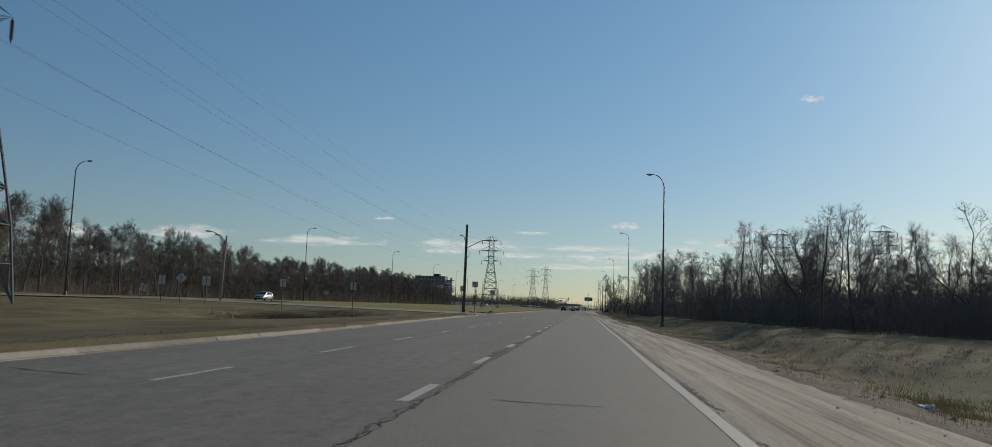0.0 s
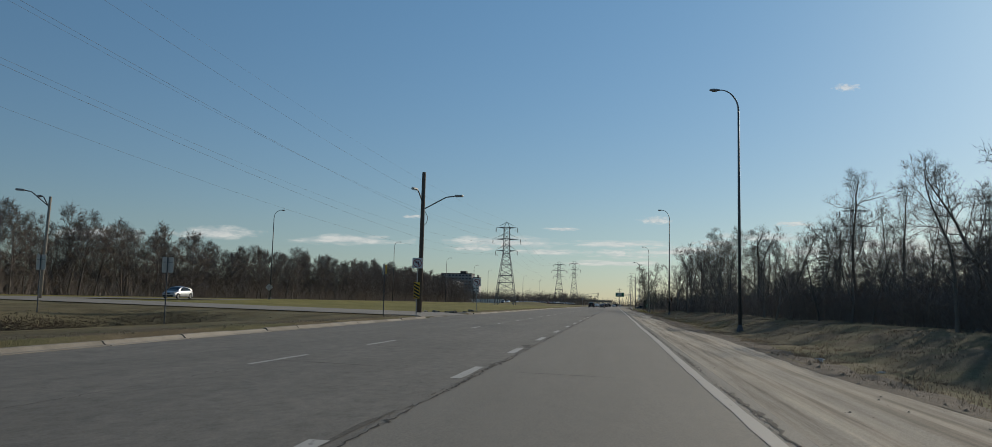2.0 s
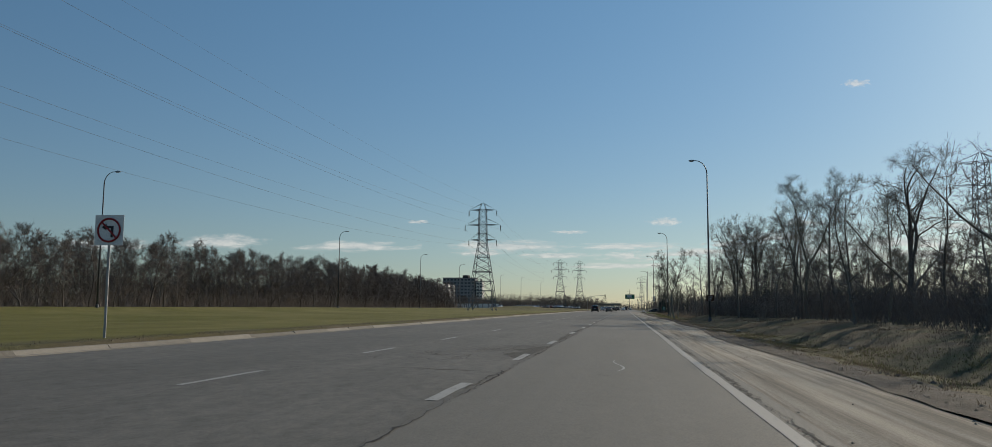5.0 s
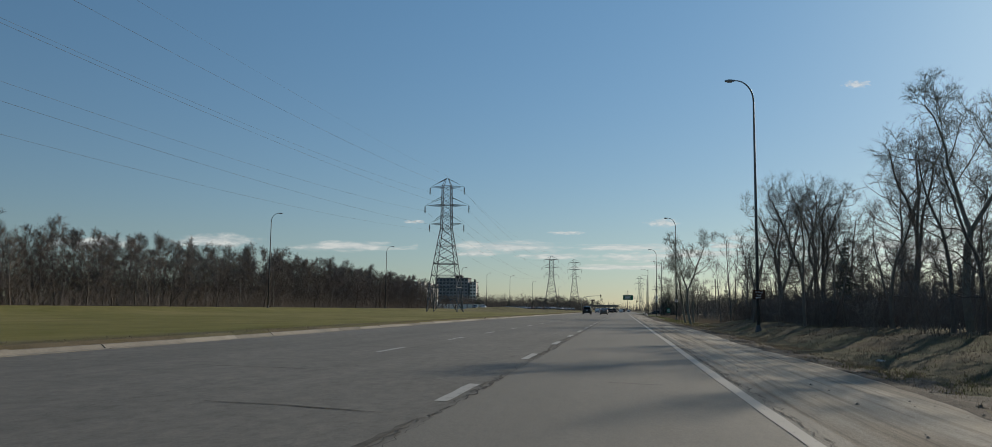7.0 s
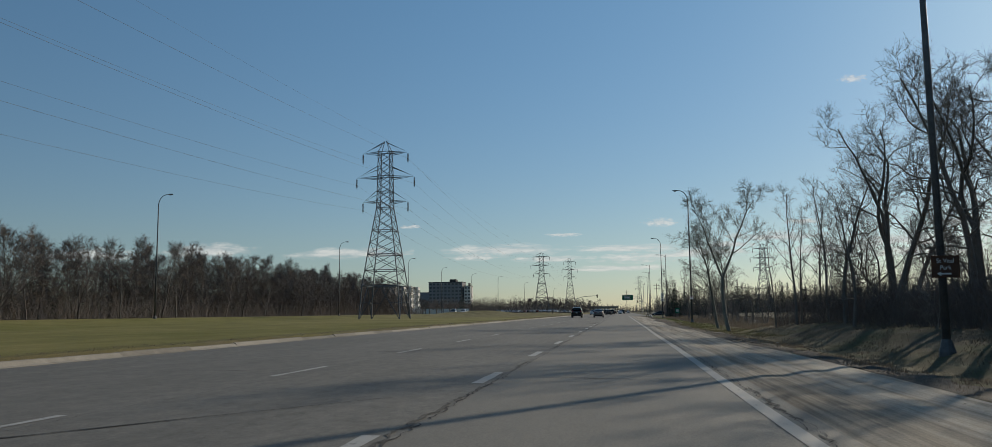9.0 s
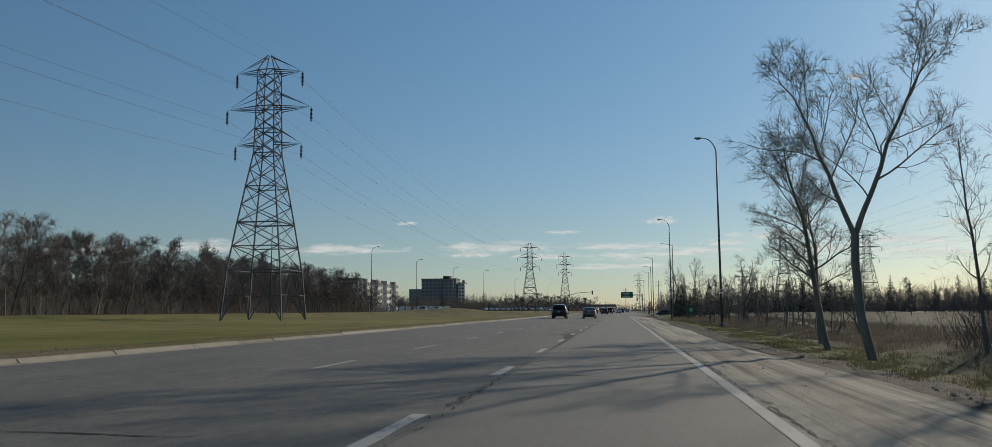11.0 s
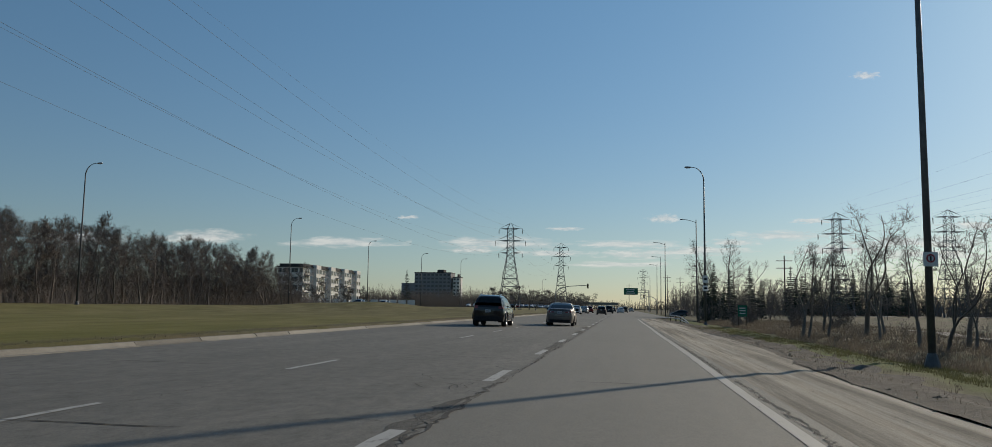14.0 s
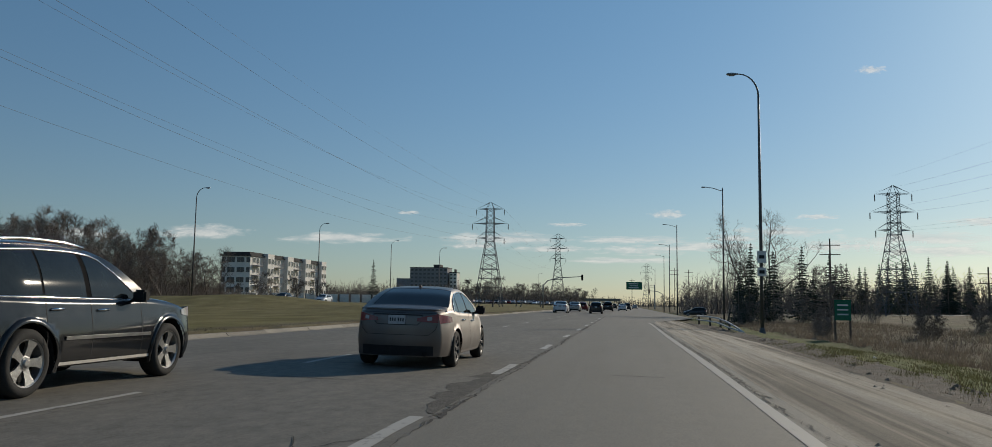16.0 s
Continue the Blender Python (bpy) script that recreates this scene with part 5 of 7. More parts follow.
for k in range(16):
    plant("shrub", 12 + k * 1.3, 395 + rw.uniform(-3, 4), rw.uniform(0.6, 1.0), group="shrubs at the side road")
for x, y, s in ((18.4, 355.2, 0.95), (12.0, 355.4, 0.7), (16.2, 373.5, 0.95), (26, 366, 1.1), (20.5, 349, 0.6)):
    plant("bush", x, y, s, group="shrubs in the dry field")
# far line of spruces and bare trees beyond the field
for k in range(28):
    x = (43 + k * 1.75 if k < 16 else 71 + (k - 16) * 7.5) + rw.uniform(-0.8, 0.8)
    y = 482 + 0.05 * x + rw.uniform(-3, 10)
    plant("spruce", x, y, rw.uniform(0.8, 0.98) * (1.2, 1.45, 0.95)[k % 3], index=k % 3, group="far trees beyond the field")
woods("field_trees", "back", [(40 + rw.uniform(0, 60), 300 + k * 5.6, rw.uniform(0.35, 0.6)) for k in range(26)], "small bare trees scattered over the far field")

# the wood beyond the opposite carriageway
behind = []
y = 80.0
while y < FAR_END:
    size = 1.1 - 0.10 * float(smooth01(110, 150, y)) - 0.06 * float(smooth01(160, 200, y)) + 0.12 * float(smooth01(225, 265, y)) - 0.03 * float(smooth01(300, 360, y)) - 0.28 * float(smooth01(405, 446, y))
    for row in range(3 if y < 300 else 4):
        x = -73.0 - row * 4.5 + rw.uniform(-2.0, 1.5) + 0.03 * max(0, y - 380)
        yy = y + rw.uniform(-1.2, 1.2) + row * 1.6
        k = rw.random()
        if row:
            behind.append((x, yy, rw.uniform(0.9, 1.12) * size))
        elif k < 0.82:
            plant("far", x, yy, rw.uniform(0.84, 1.06) * size, group="trees of the far wood")
        elif k < 0.93:
            plant("slim", x, yy, rw.uniform(0.7, 0.9) * size, group="trees of the far wood")
        else:
            plant("spruce" if 225 < yy < 330 else "mid", x - (5 if 225 < yy < 330 else 1), yy, rw.uniform(0.86, 1.0) * size, index=0, group="trees of the far wood", label="dark spruce behind leafless trees" if 225 < yy < 330 else "leafless oak standing out of the far wood")
    y += 3.7
woods("far_wood_crowns", "back", behind, "leafless grey-brown crowns deeper in the far wood")


def scattered(rnd, count, xy):
    p = np.array([xy(rnd) for _ in range(count)])
    return iter(zip(p[:, 0].tolist(), p[:, 1].tolist(), land_z(p[:, 0], p[:, 1]).tolist()))


def thicket(name, count, xy, hmax, mat, seed, label, r=0.02, shape=1.0, side=4, tilt=0.13):
    """A tangle of thin stems and twigs that nobody could count."""
    rnd = random.Random(seed)
    spots = scattered(rnd, count, xy)
    s = Sticks()
    for _ in range(count):
        x, y, z = next(spots)
        h = hmax * rnd.uniform(0.3, 1.0) ** shape * (0.86 + 0.34 * noise.noise((x * 0.13, y * 0.13, seed)))
        p = Vector((x, y, z - 0.05))
        d = Vector((rnd.gauss(0, tilt), rnd.gauss(0, tilt), 1)).normalized()
        q = p + d * h
        s.twig(p, q, r)
        for _ in range(side):
            u = rnd.uniform(0.3, 0.97)
            a = p.lerp(q, u)
            w = (d * 0.8 + Vector((rnd.gauss(0, 0.75), rnd.gauss(0, 0.75), rnd.gauss(0.1, 0.3)))).normalized()
            e = a + w * h * rnd.uniform(0.12, 0.34) * (1.25 - 0.75 * u) * (1.25 if side > 5 else 1)
            s.twig(a, e, r * 0.6)
            if side > 5:
                m = a.lerp(e, rnd.uniform(0.3, 0.8))
                s.twig(m, m + (w + Vector((rnd.gauss(0, 0.7), rnd.gauss(0, 0.7), rnd.gauss(0.2, 0.4)))).normalized() * h * 0.12, r * 0.45)
    return tagged(link_mesh(name, s.v, s.f, mat), label, "undergrowth", kind="stuff")


thicket("wood_undergrowth", 8000, lambda r: (lambda y: (float(np.interp(y, *WOOD_EDGE)) + 0.2 + 8 * r.random() ** 1.2, y))(r.choice((r.uniform(16, 130), r.uniform(16, 236)))), 4.6, TWIG, 91, "dense leafless undergrowth along the edge of the roadside wood", 0.021, tilt=0.4, side=6)
thicket("wood_thicket", 9500, lambda r: (lambda y: (float(np.interp(y, *WOOD_EDGE)) + 5 + 24 * r.random(), y))(r.choice((r.uniform(16, 130), r.uniform(16, 240)))), 5.6, TWIG, 88, "dense leafless thicket deeper in the roadside wood", 0.075, tilt=0.36)
thicket("sign_undergrowth", 4200, lambda r: (lambda y: (float(np.interp(y, *WOOD_EDGE)) - 0.6 + 9 * r.random() ** 1.3, y))(r.uniform(186, 242)), 3.8, TWIG, 99, "tangled leafless brush under the oaks by the park sign", 0.013, tilt=0.35, side=6)
thicket("far_wood", 7000, lambda r: (-75.5 - 16 * r.random(), r.uniform(78, FAR_END)), 9.4, TWIG, 92, "dense leafless grey-brown wood beyond the far carriageway", 0.045, 0.7, 7, 0.34)
thicket("far_wood_floor", 12000, lambda r: (-73.0 - 9 * r.random(), r.uniform(78, FAR_END + 6)), 5.2, TWIG, 96, "tangled leafless brush at the foot of the far wood", 0.05, tilt=0.5)
thicket("field_brush", 1100, lambda r: (13 + 9 * r.random(), r.uniform(246, 350)), 1.7, TWIG, 93, "low leafless brush along the dry field", 0.009, tilt=0.3)
thicket("far_treeline", 5000, lambda r: (r.uniform(-420, 420), r.uniform(1150, 1500)), 13.0, TWIG, 94, "distant leafless treeline on the horizon", 0.22)
thicket("lot_treeline", 8000, lambda r: (r.uniform(-260, -24), r.uniform(690, 800)), 13.0, TWIG, 97, "bare brush and trees beyond the car park", 0.13, tilt=0.3)
thicket("field_treeline", 5200, lambda r: (r.uniform(14, 260), r.uniform(486, 530)), 10.0, TWIG, 98, "dark leafless trees beyond the far field", 0.085, 0.8, 6)
thicket("side_treeline", 3500, lambda r: (r.uniform(70, 260), r.uniform(240, 520)), 7.0, TWIG, 95, "distant bare trees across the field", 0.07)


def grasses(name, count, xy, h, mat, seed, label, w=0.012):
    rnd = random.Random(seed)
    v, f = [], []
    for x, y, z in scattered(rnd, count, xy):
        z -= 0.02
        for _ in range(3):
            a = rnd.uniform(0, math.tau)
            hh = h * rnd.uniform(0.4, 1.1)
            dx, dy = rnd.gauss(0, 0.35) * hh, rnd.gauss(0, 0.35) * hh
            px, py = x + rnd.gauss(0, 0.06), y + rnd.gauss(0, 0.06)
            b = len(v)
            v += [(px - w * math.cos(a), py - w * math.sin(a), z), (px + w * math.cos(a), py + w * math.sin(a), z), (px + dx, py + dy, z + hh)]
            f.append((b, b + 1, b + 2))
    return tagged(link_mesh(name, v, f, mat), label, "grass", kind="stuff")


for proto in PROTO["back"]:
    for child in list(proto.children):
        bpy.data.objects.remove(child)
    bpy.data.objects.remove(proto)
grasses("dry_verge_grass", 36000, lambda r: (lambda y: (6.4 + (9 - 4.5 * float(smooth01(235, 255, y))) * r.random() + 4.5 * float(smooth01(235, 255, y)), y))(r.uniform(-5, 345)), 0.13, DRYGRASS, 101, "tufts of dry straw-coloured grass on the verge")
grasses("tall_dry_grass", 17000, lambda r: (11.0 + 15 * r.random() ** 1.3, r.uniform(243, 395)), 0.42, DRYGRASS, 102, "tall dry straw grass by the field", 0.014)
grasses("green_verge_grass", 20000, lambda r: (lambda y: (6.5 + 4.4 * r.random() + 0.8 * math.sin(y * 0.07), y))(r.choice((r.uniform(12, 21), r.uniform(110, 160), r.uniform(225, 338), r.uniform(225, 338), r.uniform(225, 338), r.uniform(225, 338), r.uniform(225, 338)))), 0.13, GREENGRASS, 103, "fresh green grass coming up on the verge")
grasses("ditch_sedge", 22000, lambda r: (r.gauss(-23.4, 1.5), r.triangular(54, 82, 70)), 0.07, LITTER, 107, "dark dead sedge matted in the wet ditch", 0.03)
grasses("curb_weeds", 6000, lambda r: (lambda y: (float(curb_x(y)) - 0.28 - 0.9 * r.random() ** 1.4, y))(r.choice((r.uniform(5, 84), r.uniform(104, 400), r.uniform(104, 400)))), 0.06, DRYGRASS, 105, "dead brown weeds and dirt behind the curb", 0.014)

# stones, litter and dead stalks at the shoulder's edge
rl = random.Random(9)
v, f = [], []
for _ in range(2200):
    y = rl.uniform(-5, 340)
    x = shoulder_edge(y) + rl.gauss(-0.2, 0.5) if rl.random() < 0.6 else rl.uniform(2.3, 5.0)
    r = rl.uniform(0.005, 0.011) / (0.25 + 0.75 * rl.random())
    z = (-0.085 - 0.045 * (x - 2.2)) if x < 5 else float(land_z(x, y)) + 0.02
    b = len(v)
    v += [(x + r * a * rl.uniform(0.7, 1.3), y + r * c * rl.uniform(0.7, 1.3), z + r * d) for a, c, d in ((1, 0, 0), (0, 1, 0), (-1, 0, 0), (0, -1, 0), (0, 0, 0.9), (0, 0, -0.5))]
    f += [(b, b + 1, b + 4), (b + 1, b + 2, b + 4), (b + 2, b + 3, b + 4), (b + 3, b, b + 4)]
tagged(link_mesh("loose_gravel", v, f, CONCRETE), "loose stones strewn over the shoulder", "gravel", kind="stuff")


v, f = [], []
for _ in range(1500):
    y = rl.uniform(0, 345)
    x = shoulder_edge(y) + abs(rl.gauss(0.5, 0.7))
    r = rl.uniform(0.03, 0.11)
    z = float(land_z(x, y))
    b = len(v)
    v += [(x + r * a * rl.uniform(0.7, 1.4), y + r * c * rl.uniform(0.7, 1.4), z + r * d) for a, c, d in ((1, 0, 0), (0, 1, 0), (-1, 0, 0), (0, -1, 0), (0.2, 0, 0.6))]
    f += [(b, b + 1, b + 4), (b + 1, b + 2, b + 4), (b + 2, b + 3, b + 4), (b + 3, b, b + 4)]
tagged(link_mesh("dirt_clods", v, f, DIRT), "clods of dirt along the shoulder's edge", "dirt", kind="stuff")
grasses("dead_stalks", 5000, lambda r: (lambda y: (shoulder_edge(y) + abs(r.gauss(1.0, 1.0)), y))(r.uniform(0, 345)), 0.14, DRYGRASS, 106, "bleached dead stalks lying on the verge", 0.009)


def litter(x, y, size, name, label):
    rnd = random.Random(int(x * 10 + y))
    bm = bmesh.new()
    bmesh.ops.create_icosphere(bm, subdivisions=3, radius=size)
    for q in bm.verts:
        k = 0.65 + 0.6 * noise.noise(q.co * (2.2 / size) + Vector((x, y, 0)))
        q.co = Vector((q.co.x * 1.7 * k, q.co.y * k, max(-0.02, q.co.z * 0.55 * k)))
    ob = part(name, bm, LITTER_WHITE, None)
    ob.matrix_basis = pose(x, y, float(land_z(x, y)) + 0.01, 0, 0, rnd.uniform(-40, 40))
    tagged(ob, label, "litter", "roadside litter")


litter(6.9, 17.8, 0.2, "plastic_bag", "crumpled white plastic bag lying on the verge grass")
for x, y, s in ((7.6, 62, 0.1), (7.9, 25, 0.07), (9.3, 163, 0.12), (8.2, 214, 0.1), (-19.5, 47.5, 0.16), (10.5, 134, 0.12), (9.2, 322, 0.12), (11.6, 316, 0.1), (6.3, 38, 0.09), (6.6, 40.5, 0.06), (7.0, 43, 0.11), (6.5, 35.5, 0.05), (7.4, 47, 0.07), (6.9, 66, 0.13), (7.3, 67.2, 0.09), (6.6, 64.5, 0.06), (7.0, 71, 0.07), (8.0, 78, 0.06), (7.7, 110, 0.07), (8.6, 143, 0.08), (7.4, 180, 0.07), (7.9, 330, 0.09), (7.2, 336, 0.06)):
    litter(x, y, s, "paper_scrap", "pale scrap of litter caught in the grass")


# ---------------------------------------------------------------- cars
def lerp_pts(table, x):
    return float(np.interp(x, [p[0] for p in table], [p[1] for p in table]))


def eased(table, x):
    """Smoothed reading of a profile."""
    return sum(lerp_pts(table, x + d) * w for d, w in ((-0.08, 0.2), (-0.04, 0.2), (0, 0.2), (0.04, 0.2), (0.08, 0.2)))


def make_wheel(car, x, y, r, w, rim_mat, spokes, side, wide):
    m = Matrix.Translation((x, y, r)) @ (Matrix.Rotation(math.pi, 4, "Z") if side < 0 else Matrix.Identity(4))
    wheel = new("wheel")
    wheel.parent, wheel.matrix_basis = car, m
    rr = r * 0.70
    bm = bmesh.new()
    seg = 32 if spokes != 7 else 16
    lathe(bm, [(-w / 2, rr), (-w / 2, r * 0.9), (-w * 0.38, r * 0.985), (-w * 0.2, r), (w * 0.2, r), (w * 0.38, r * 0.985), (w / 2, r * 0.9), (w / 2 + 0.004, r * 0.78), (w * 0.46, rr)], "x", seg)
    part("tyre", bm, RUBBER, wheel, "black rubber tyre", smooth=True)
    bm = bmesh.new()
    lathe(bm, [(w * 0.46, rr + 0.004), (w * 0.48, rr), (w * 0.42, rr * 0.93), (w * 0.1, rr * 0.88), (-w * 0.2, rr * 0.86)], "x", seg)
    for k in range(spokes):
        a = k * math.tau / spokes
        rows = []
        for u, hw, d in ((0.06, wide * 0.75, 0.40), (0.3, wide * 0.55, 0.36), (0.65, wide * 0.62, 0.40), (0.93, wide, 0.44)):
            c = Vector((w * d, math.cos(a) * rr * u, math.sin(a) * rr * u))
            s = Vector((0, -math.sin(a), math.cos(a))) * hw * rr
            rows.append([bm.verts.new(c - s), bm.verts.new(c + s), bm.verts.new(c + s * 0.9 - Vector((0.04, 0, 0))), bm.verts.new(c - s * 0.9 - Vector((0.04, 0, 0)))])
        for r0, r1 in zip(rows, rows[1:]):
            for q in range(4):
                bm.faces.new((r0[q], r0[(q + 1) % 4], r1[(q + 1) % 4], r1[q]))
    lathe(bm, [(w * 0.46, 0.0), (w * 0.46, rr * 0.13), (w * 0.40, rr * 0.2)], "x", 16)
    part("rim", bm, rim_mat, wheel, "spoked wheel rim", smooth=False)
    bm = bmesh.new()
    lathe(bm, [(w * 0.05, 0.0), (w * 0.05, rr * 0.86)], "x", 24)
    part("brake_disc", bm, BLACK, wheel)


def build_car(name, label, P, paint, group=""):
    """A car built from its profiles. y runs forward from the rear bumper, x to the right, z up from the road."""
    car = thing(name, label, "car", group=group)
    L, W = P["L"], P["W"] / 2
    deck, plan, sill = P["deck"], P["plan"], P["sill"]
    RW, R = P["wheels"], P["R"]
    arch = R * P.get("arch", 1.16)
    belt = P["belt"]

    def top_z(y):
        return eased(deck, y)

    def half(y, z):
        zt = top_z(y)
        u = max(0.0, min(1.0, (z - sill) / max(0.1, zt - sill)))
        prof = 0.945 + 0.055 * math.sin(math.pi * min(1, u * 1.15) ** 0.8) - 0.10 * max(0, u - 0.80) ** 2 * 12.5 * 0.35
        return W * eased(plan, y) * prof

    def rear_y(x, z):
        return P.get("round", 0.22) * (abs(x) / W) ** 2.7 + P["rear"](z)

    def front_y(x, z):
        return L - 0.30 * (abs(x) / W) ** 2.6 - P["front"](z)

    def place(t, x, z):
        a, b = rear_y(x, z), front_y(x, z)
        return Vector((x, a + (b - a) * t, z))

    lod = P.get("lod", 1.0)
    ts = np.linspace(0, 1, int(64 * lod))
    NZ = 12 if lod == 1 else 7
    # sides, with the wheel arches cut out
    bm = bmesh.new()
    grids = []
    for side in (-1, 1):
        g = []
        for t in ts:
            row = []
            for j in range(NZ + 1):
                yb = t * L
                z = sill + (top_z(yb) - sill) * j / NZ
                p = place(t, side * half(yb, z), z)
                for yw in RW:
                    dy, dz = p.y - yw, z - R
                    d = math.hypot(dy, dz)
                    if arch * 0.80 < d < arch * 1.16 and dz > -R * 0.7:
                        p.y, p.z = yw + dy / d * (arch if abs(d - arch) < 0.075 else d), R + dz / d * (arch if abs(d - arch) < 0.075 else d)
                row.append(bm.verts.new(p))
            g.append(row)
        for i in range(len(ts) - 1):
            for j in range(NZ):
                q = (g[i][j], g[i + 1][j], g[i + 1][j + 1], g[i][j + 1])
                c = sum((v.co for v in q), Vector()) / 4
                if any(math.hypot(c.y - yw, c.z - R) < arch * 0.985 for yw in RW):
                    continue
                bm.faces.new(q)
        grids.append(g)
    # top deck
    NX = 10
    prev = None
    for i, t in enumerate(ts):
        zt = grids[0][i][NZ].co.z
        row = [grids[0][i][NZ]]
        x0, x1 = grids[0][i][NZ].co.x, grids[1][i][NZ].co.x
        for k in range(1, NX):
            x = x0 + (x1 - x0) * k / NX
            row.append(bm.verts.new(place(t, x, zt) + Vector((0, 0, 0.055 * (1 - (2 * k / NX - 1) ** 4)))))
        row.append(grids[1][i][NZ])
        if prev:
            for k in range(NX):
                bm.faces.new((prev[k], prev[k + 1], row[k + 1], row[k]))
        prev = row
        if i in (0, len(ts) - 1):
            # the closing faces at both ends
            cols = [[row[0]] + [None] * NZ for _ in range(NX + 1)]
            for k in range(NX + 1):
                for j in range(NZ + 1):
                    jj = NZ - j
                    if k == 0:
                        cols[k][j] = grids[0][i][jj]
                    elif k == NX:
                        cols[k][j] = grids[1][i][jj]
                    elif j == 0:
                        cols[k][j] = row[k]
                    else:
                        za = grids[0][i][jj].co.z
                        xa, xb = grids[0][i][jj].co.x, grids[1][i][jj].co.x
                        cols[k][j] = bm.verts.new(place(t, xa + (xb - xa) * k / NX, za))
            for k in range(NX):
                for j in range(NZ):
                    bm.faces.new((cols[k][j], cols[k + 1][j], cols[k + 1][j + 1], cols[k][j + 1]))
    bmesh.ops.remove_doubles(bm, verts=bm.verts, dist=0.0005)
    part("body", bm, paint, car, smooth=True)

    # underside and wheel wells
    bm = bmesh.new()
    box(bm, -W * 0.76, W * 0.76, 0.5, L - 0.55, sill - 0.02, sill + 0.12)
    part("underbody", bm, BLACK, car)
    for yw in RW:
        for side in (-1, 1):
            bm = bmesh.new()
            rows = []
            for a in np.linspace(-0.35, math.pi + 0.35, 17):
                rows.append([bm.verts.new((side * x, yw + math.cos(a) * arch * 1.0, R + math.sin(a) * arch * 1.0)) for x in (W * 0.955, W * 0.52)])
            for r0, r1 in zip(rows, rows[1:]):
                bm.faces.new((r0[0], r1[0], r1[1], r0[1]))
            bm.faces.new([r[1] for r in rows])
            part("wheel_well", bm, BLACK, car)
            if P.get("cladding"):
                bm = bmesh.new()
                rows = []
                for a in np.linspace(-0.30, math.pi + 0.30, 23):
                    y, z = yw + math.cos(a) * arch, R + math.sin(a) * arch
                    y2, z2 = yw + math.cos(a) * (arch + 0.055), R + math.sin(a) * (arch + 0.055)
                    rows.append([bm.verts.new((side * (half(y, max(z, sill)) + 0.012), y, z)), bm.verts.new((side * (half(y2, max(z2, sill)) + 0.022), y2, z2)), bm.verts.new((side * (half(y2, max(z2, sill)) - 0.02), y2, z2 + 0.01))])
                for r0, r1 in zip(rows, rows[1:]):
                    bm.faces.new((r0[0], r1[0], r1[1], r0[1]))
                    bm.faces.new((r0[1], r1[1], r1[2], r0[2]))
                part("wheel_arch_trim", bm, paint, car, smooth=True)
            make_wheel(car, side * (W - P["tw"] * 0.5 - 0.025), yw, R, P["tw"], P["rim"], P["spokes"], side, P["wide"])

    # greenhouse
    roof, (y_r, y_f) = P["roof"], P["house"]
    tumble = P["tumble"]

    def house_x(y, z):
        b = eased(belt, y)
        return half(y, b - 0.02) * 0.965 - tumble * max(0, z - b) - 0.10 * max(0, (z - b) / 0.45) ** 3 * 0.5

    hy = np.linspace(y_r, y_f, int(46 * lod))
    NV = 7
    bm_roof, panes = bmesh.new(), {}

    def pane_for(key):
        return panes.setdefault(key, bmesh.new())

    cut = P["glass"]  # (rear glass, roof start, roof end, windscreen) and the side windows
    for side in (-1, 1):
        for i in range(len(hy) - 1):
            for j in range(NV):
                quad = []
                for a, c in ((i, j), (i + 1, j), (i + 1, j + 1), (i, j + 1)):
                    y = hy[a]
                    b, r = eased(belt, y), max(eased(belt, y), eased(roof, y))
                    z = b + (r - b) * c / NV
                    quad.append(Vector((side * house_x(y, z), y, z)))
                bm_roof.faces.new([bm_roof.verts.new(p) for p in (quad if side > 0 else quad[::-1])])
        for n, (ya, yb) in enumerate(cut["side"]):
            b = pane_for(("side_window", side, n))
            la = cut["lean"][0] if n == 0 else 0.06
            lb = cut["lean"][1] if n == len(cut["side"]) - 1 else -0.06
            rows = []
            for v in np.linspace(0, 1, 8):
                row = []
                for u in np.linspace(0, 1, 12):
                    y = ya + (yb - ya) * u
                    for _ in range(3):
                        zb, zt = eased(belt, y) + 0.03, eased(roof, y) - 0.085
                        z = zb + (max(zt, zb + 0.01) - zb) * v
                        y0, y1 = ya + la * (z - zb), yb - lb * (z - zb)
                        y = y0 + (y1 - y0) * u
                    row.append(b.verts.new((side * (house_x(y, z) + 0.015), y, z)))
                rows.append(row)
            for r0, r1 in zip(rows, rows[1:]):
                for k in range(11):
                    b.faces.new((r0[k], r0[k + 1], r1[k + 1], r1[k]))
    for i in range(len(hy) - 1):
        for k in range(NX):
            ym = (hy[i] + hy[i + 1]) / 2
            uk = abs((k + 0.5) / NX * 2 - 1)
            key = None
            if cut["rear"][0] < ym < cut["rear"][1] and uk < 0.9:
                key = ("rear_window", 0, 0)
            if cut["front"][0] < ym < cut["front"][1] and uk < 0.9:
                key = ("windscreen", 0, 0)
            quad = []
            for a, c in ((i, k), (i + 1, k), (i + 1, k + 1), (i, k + 1)):
                y = hy[a]
                r = max(eased(belt, y), eased(roof, y))
                x = house_x(y, r) * (2 * c / NX - 1)
                quad.append(Vector((x, y, r + 0.035 * (1 - (2 * c / NX - 1) ** 4) - (0.004 if key else 0))))
            tgt = pane_for(key) if key else bm_roof
            tgt.faces.new([tgt.verts.new(p) for p in quad])
    bmesh.ops.remove_doubles(bm_roof, verts=bm_roof.verts, dist=0.002)
    part("roof", bm_roof, paint, car, smooth=True)
    for (nm, _, _), b in panes.items():
        bmesh.ops.remove_doubles(b, verts=b.verts, dist=0.002)
        part(nm, b, GLASS, car, "dark reflecting glass", smooth=True)

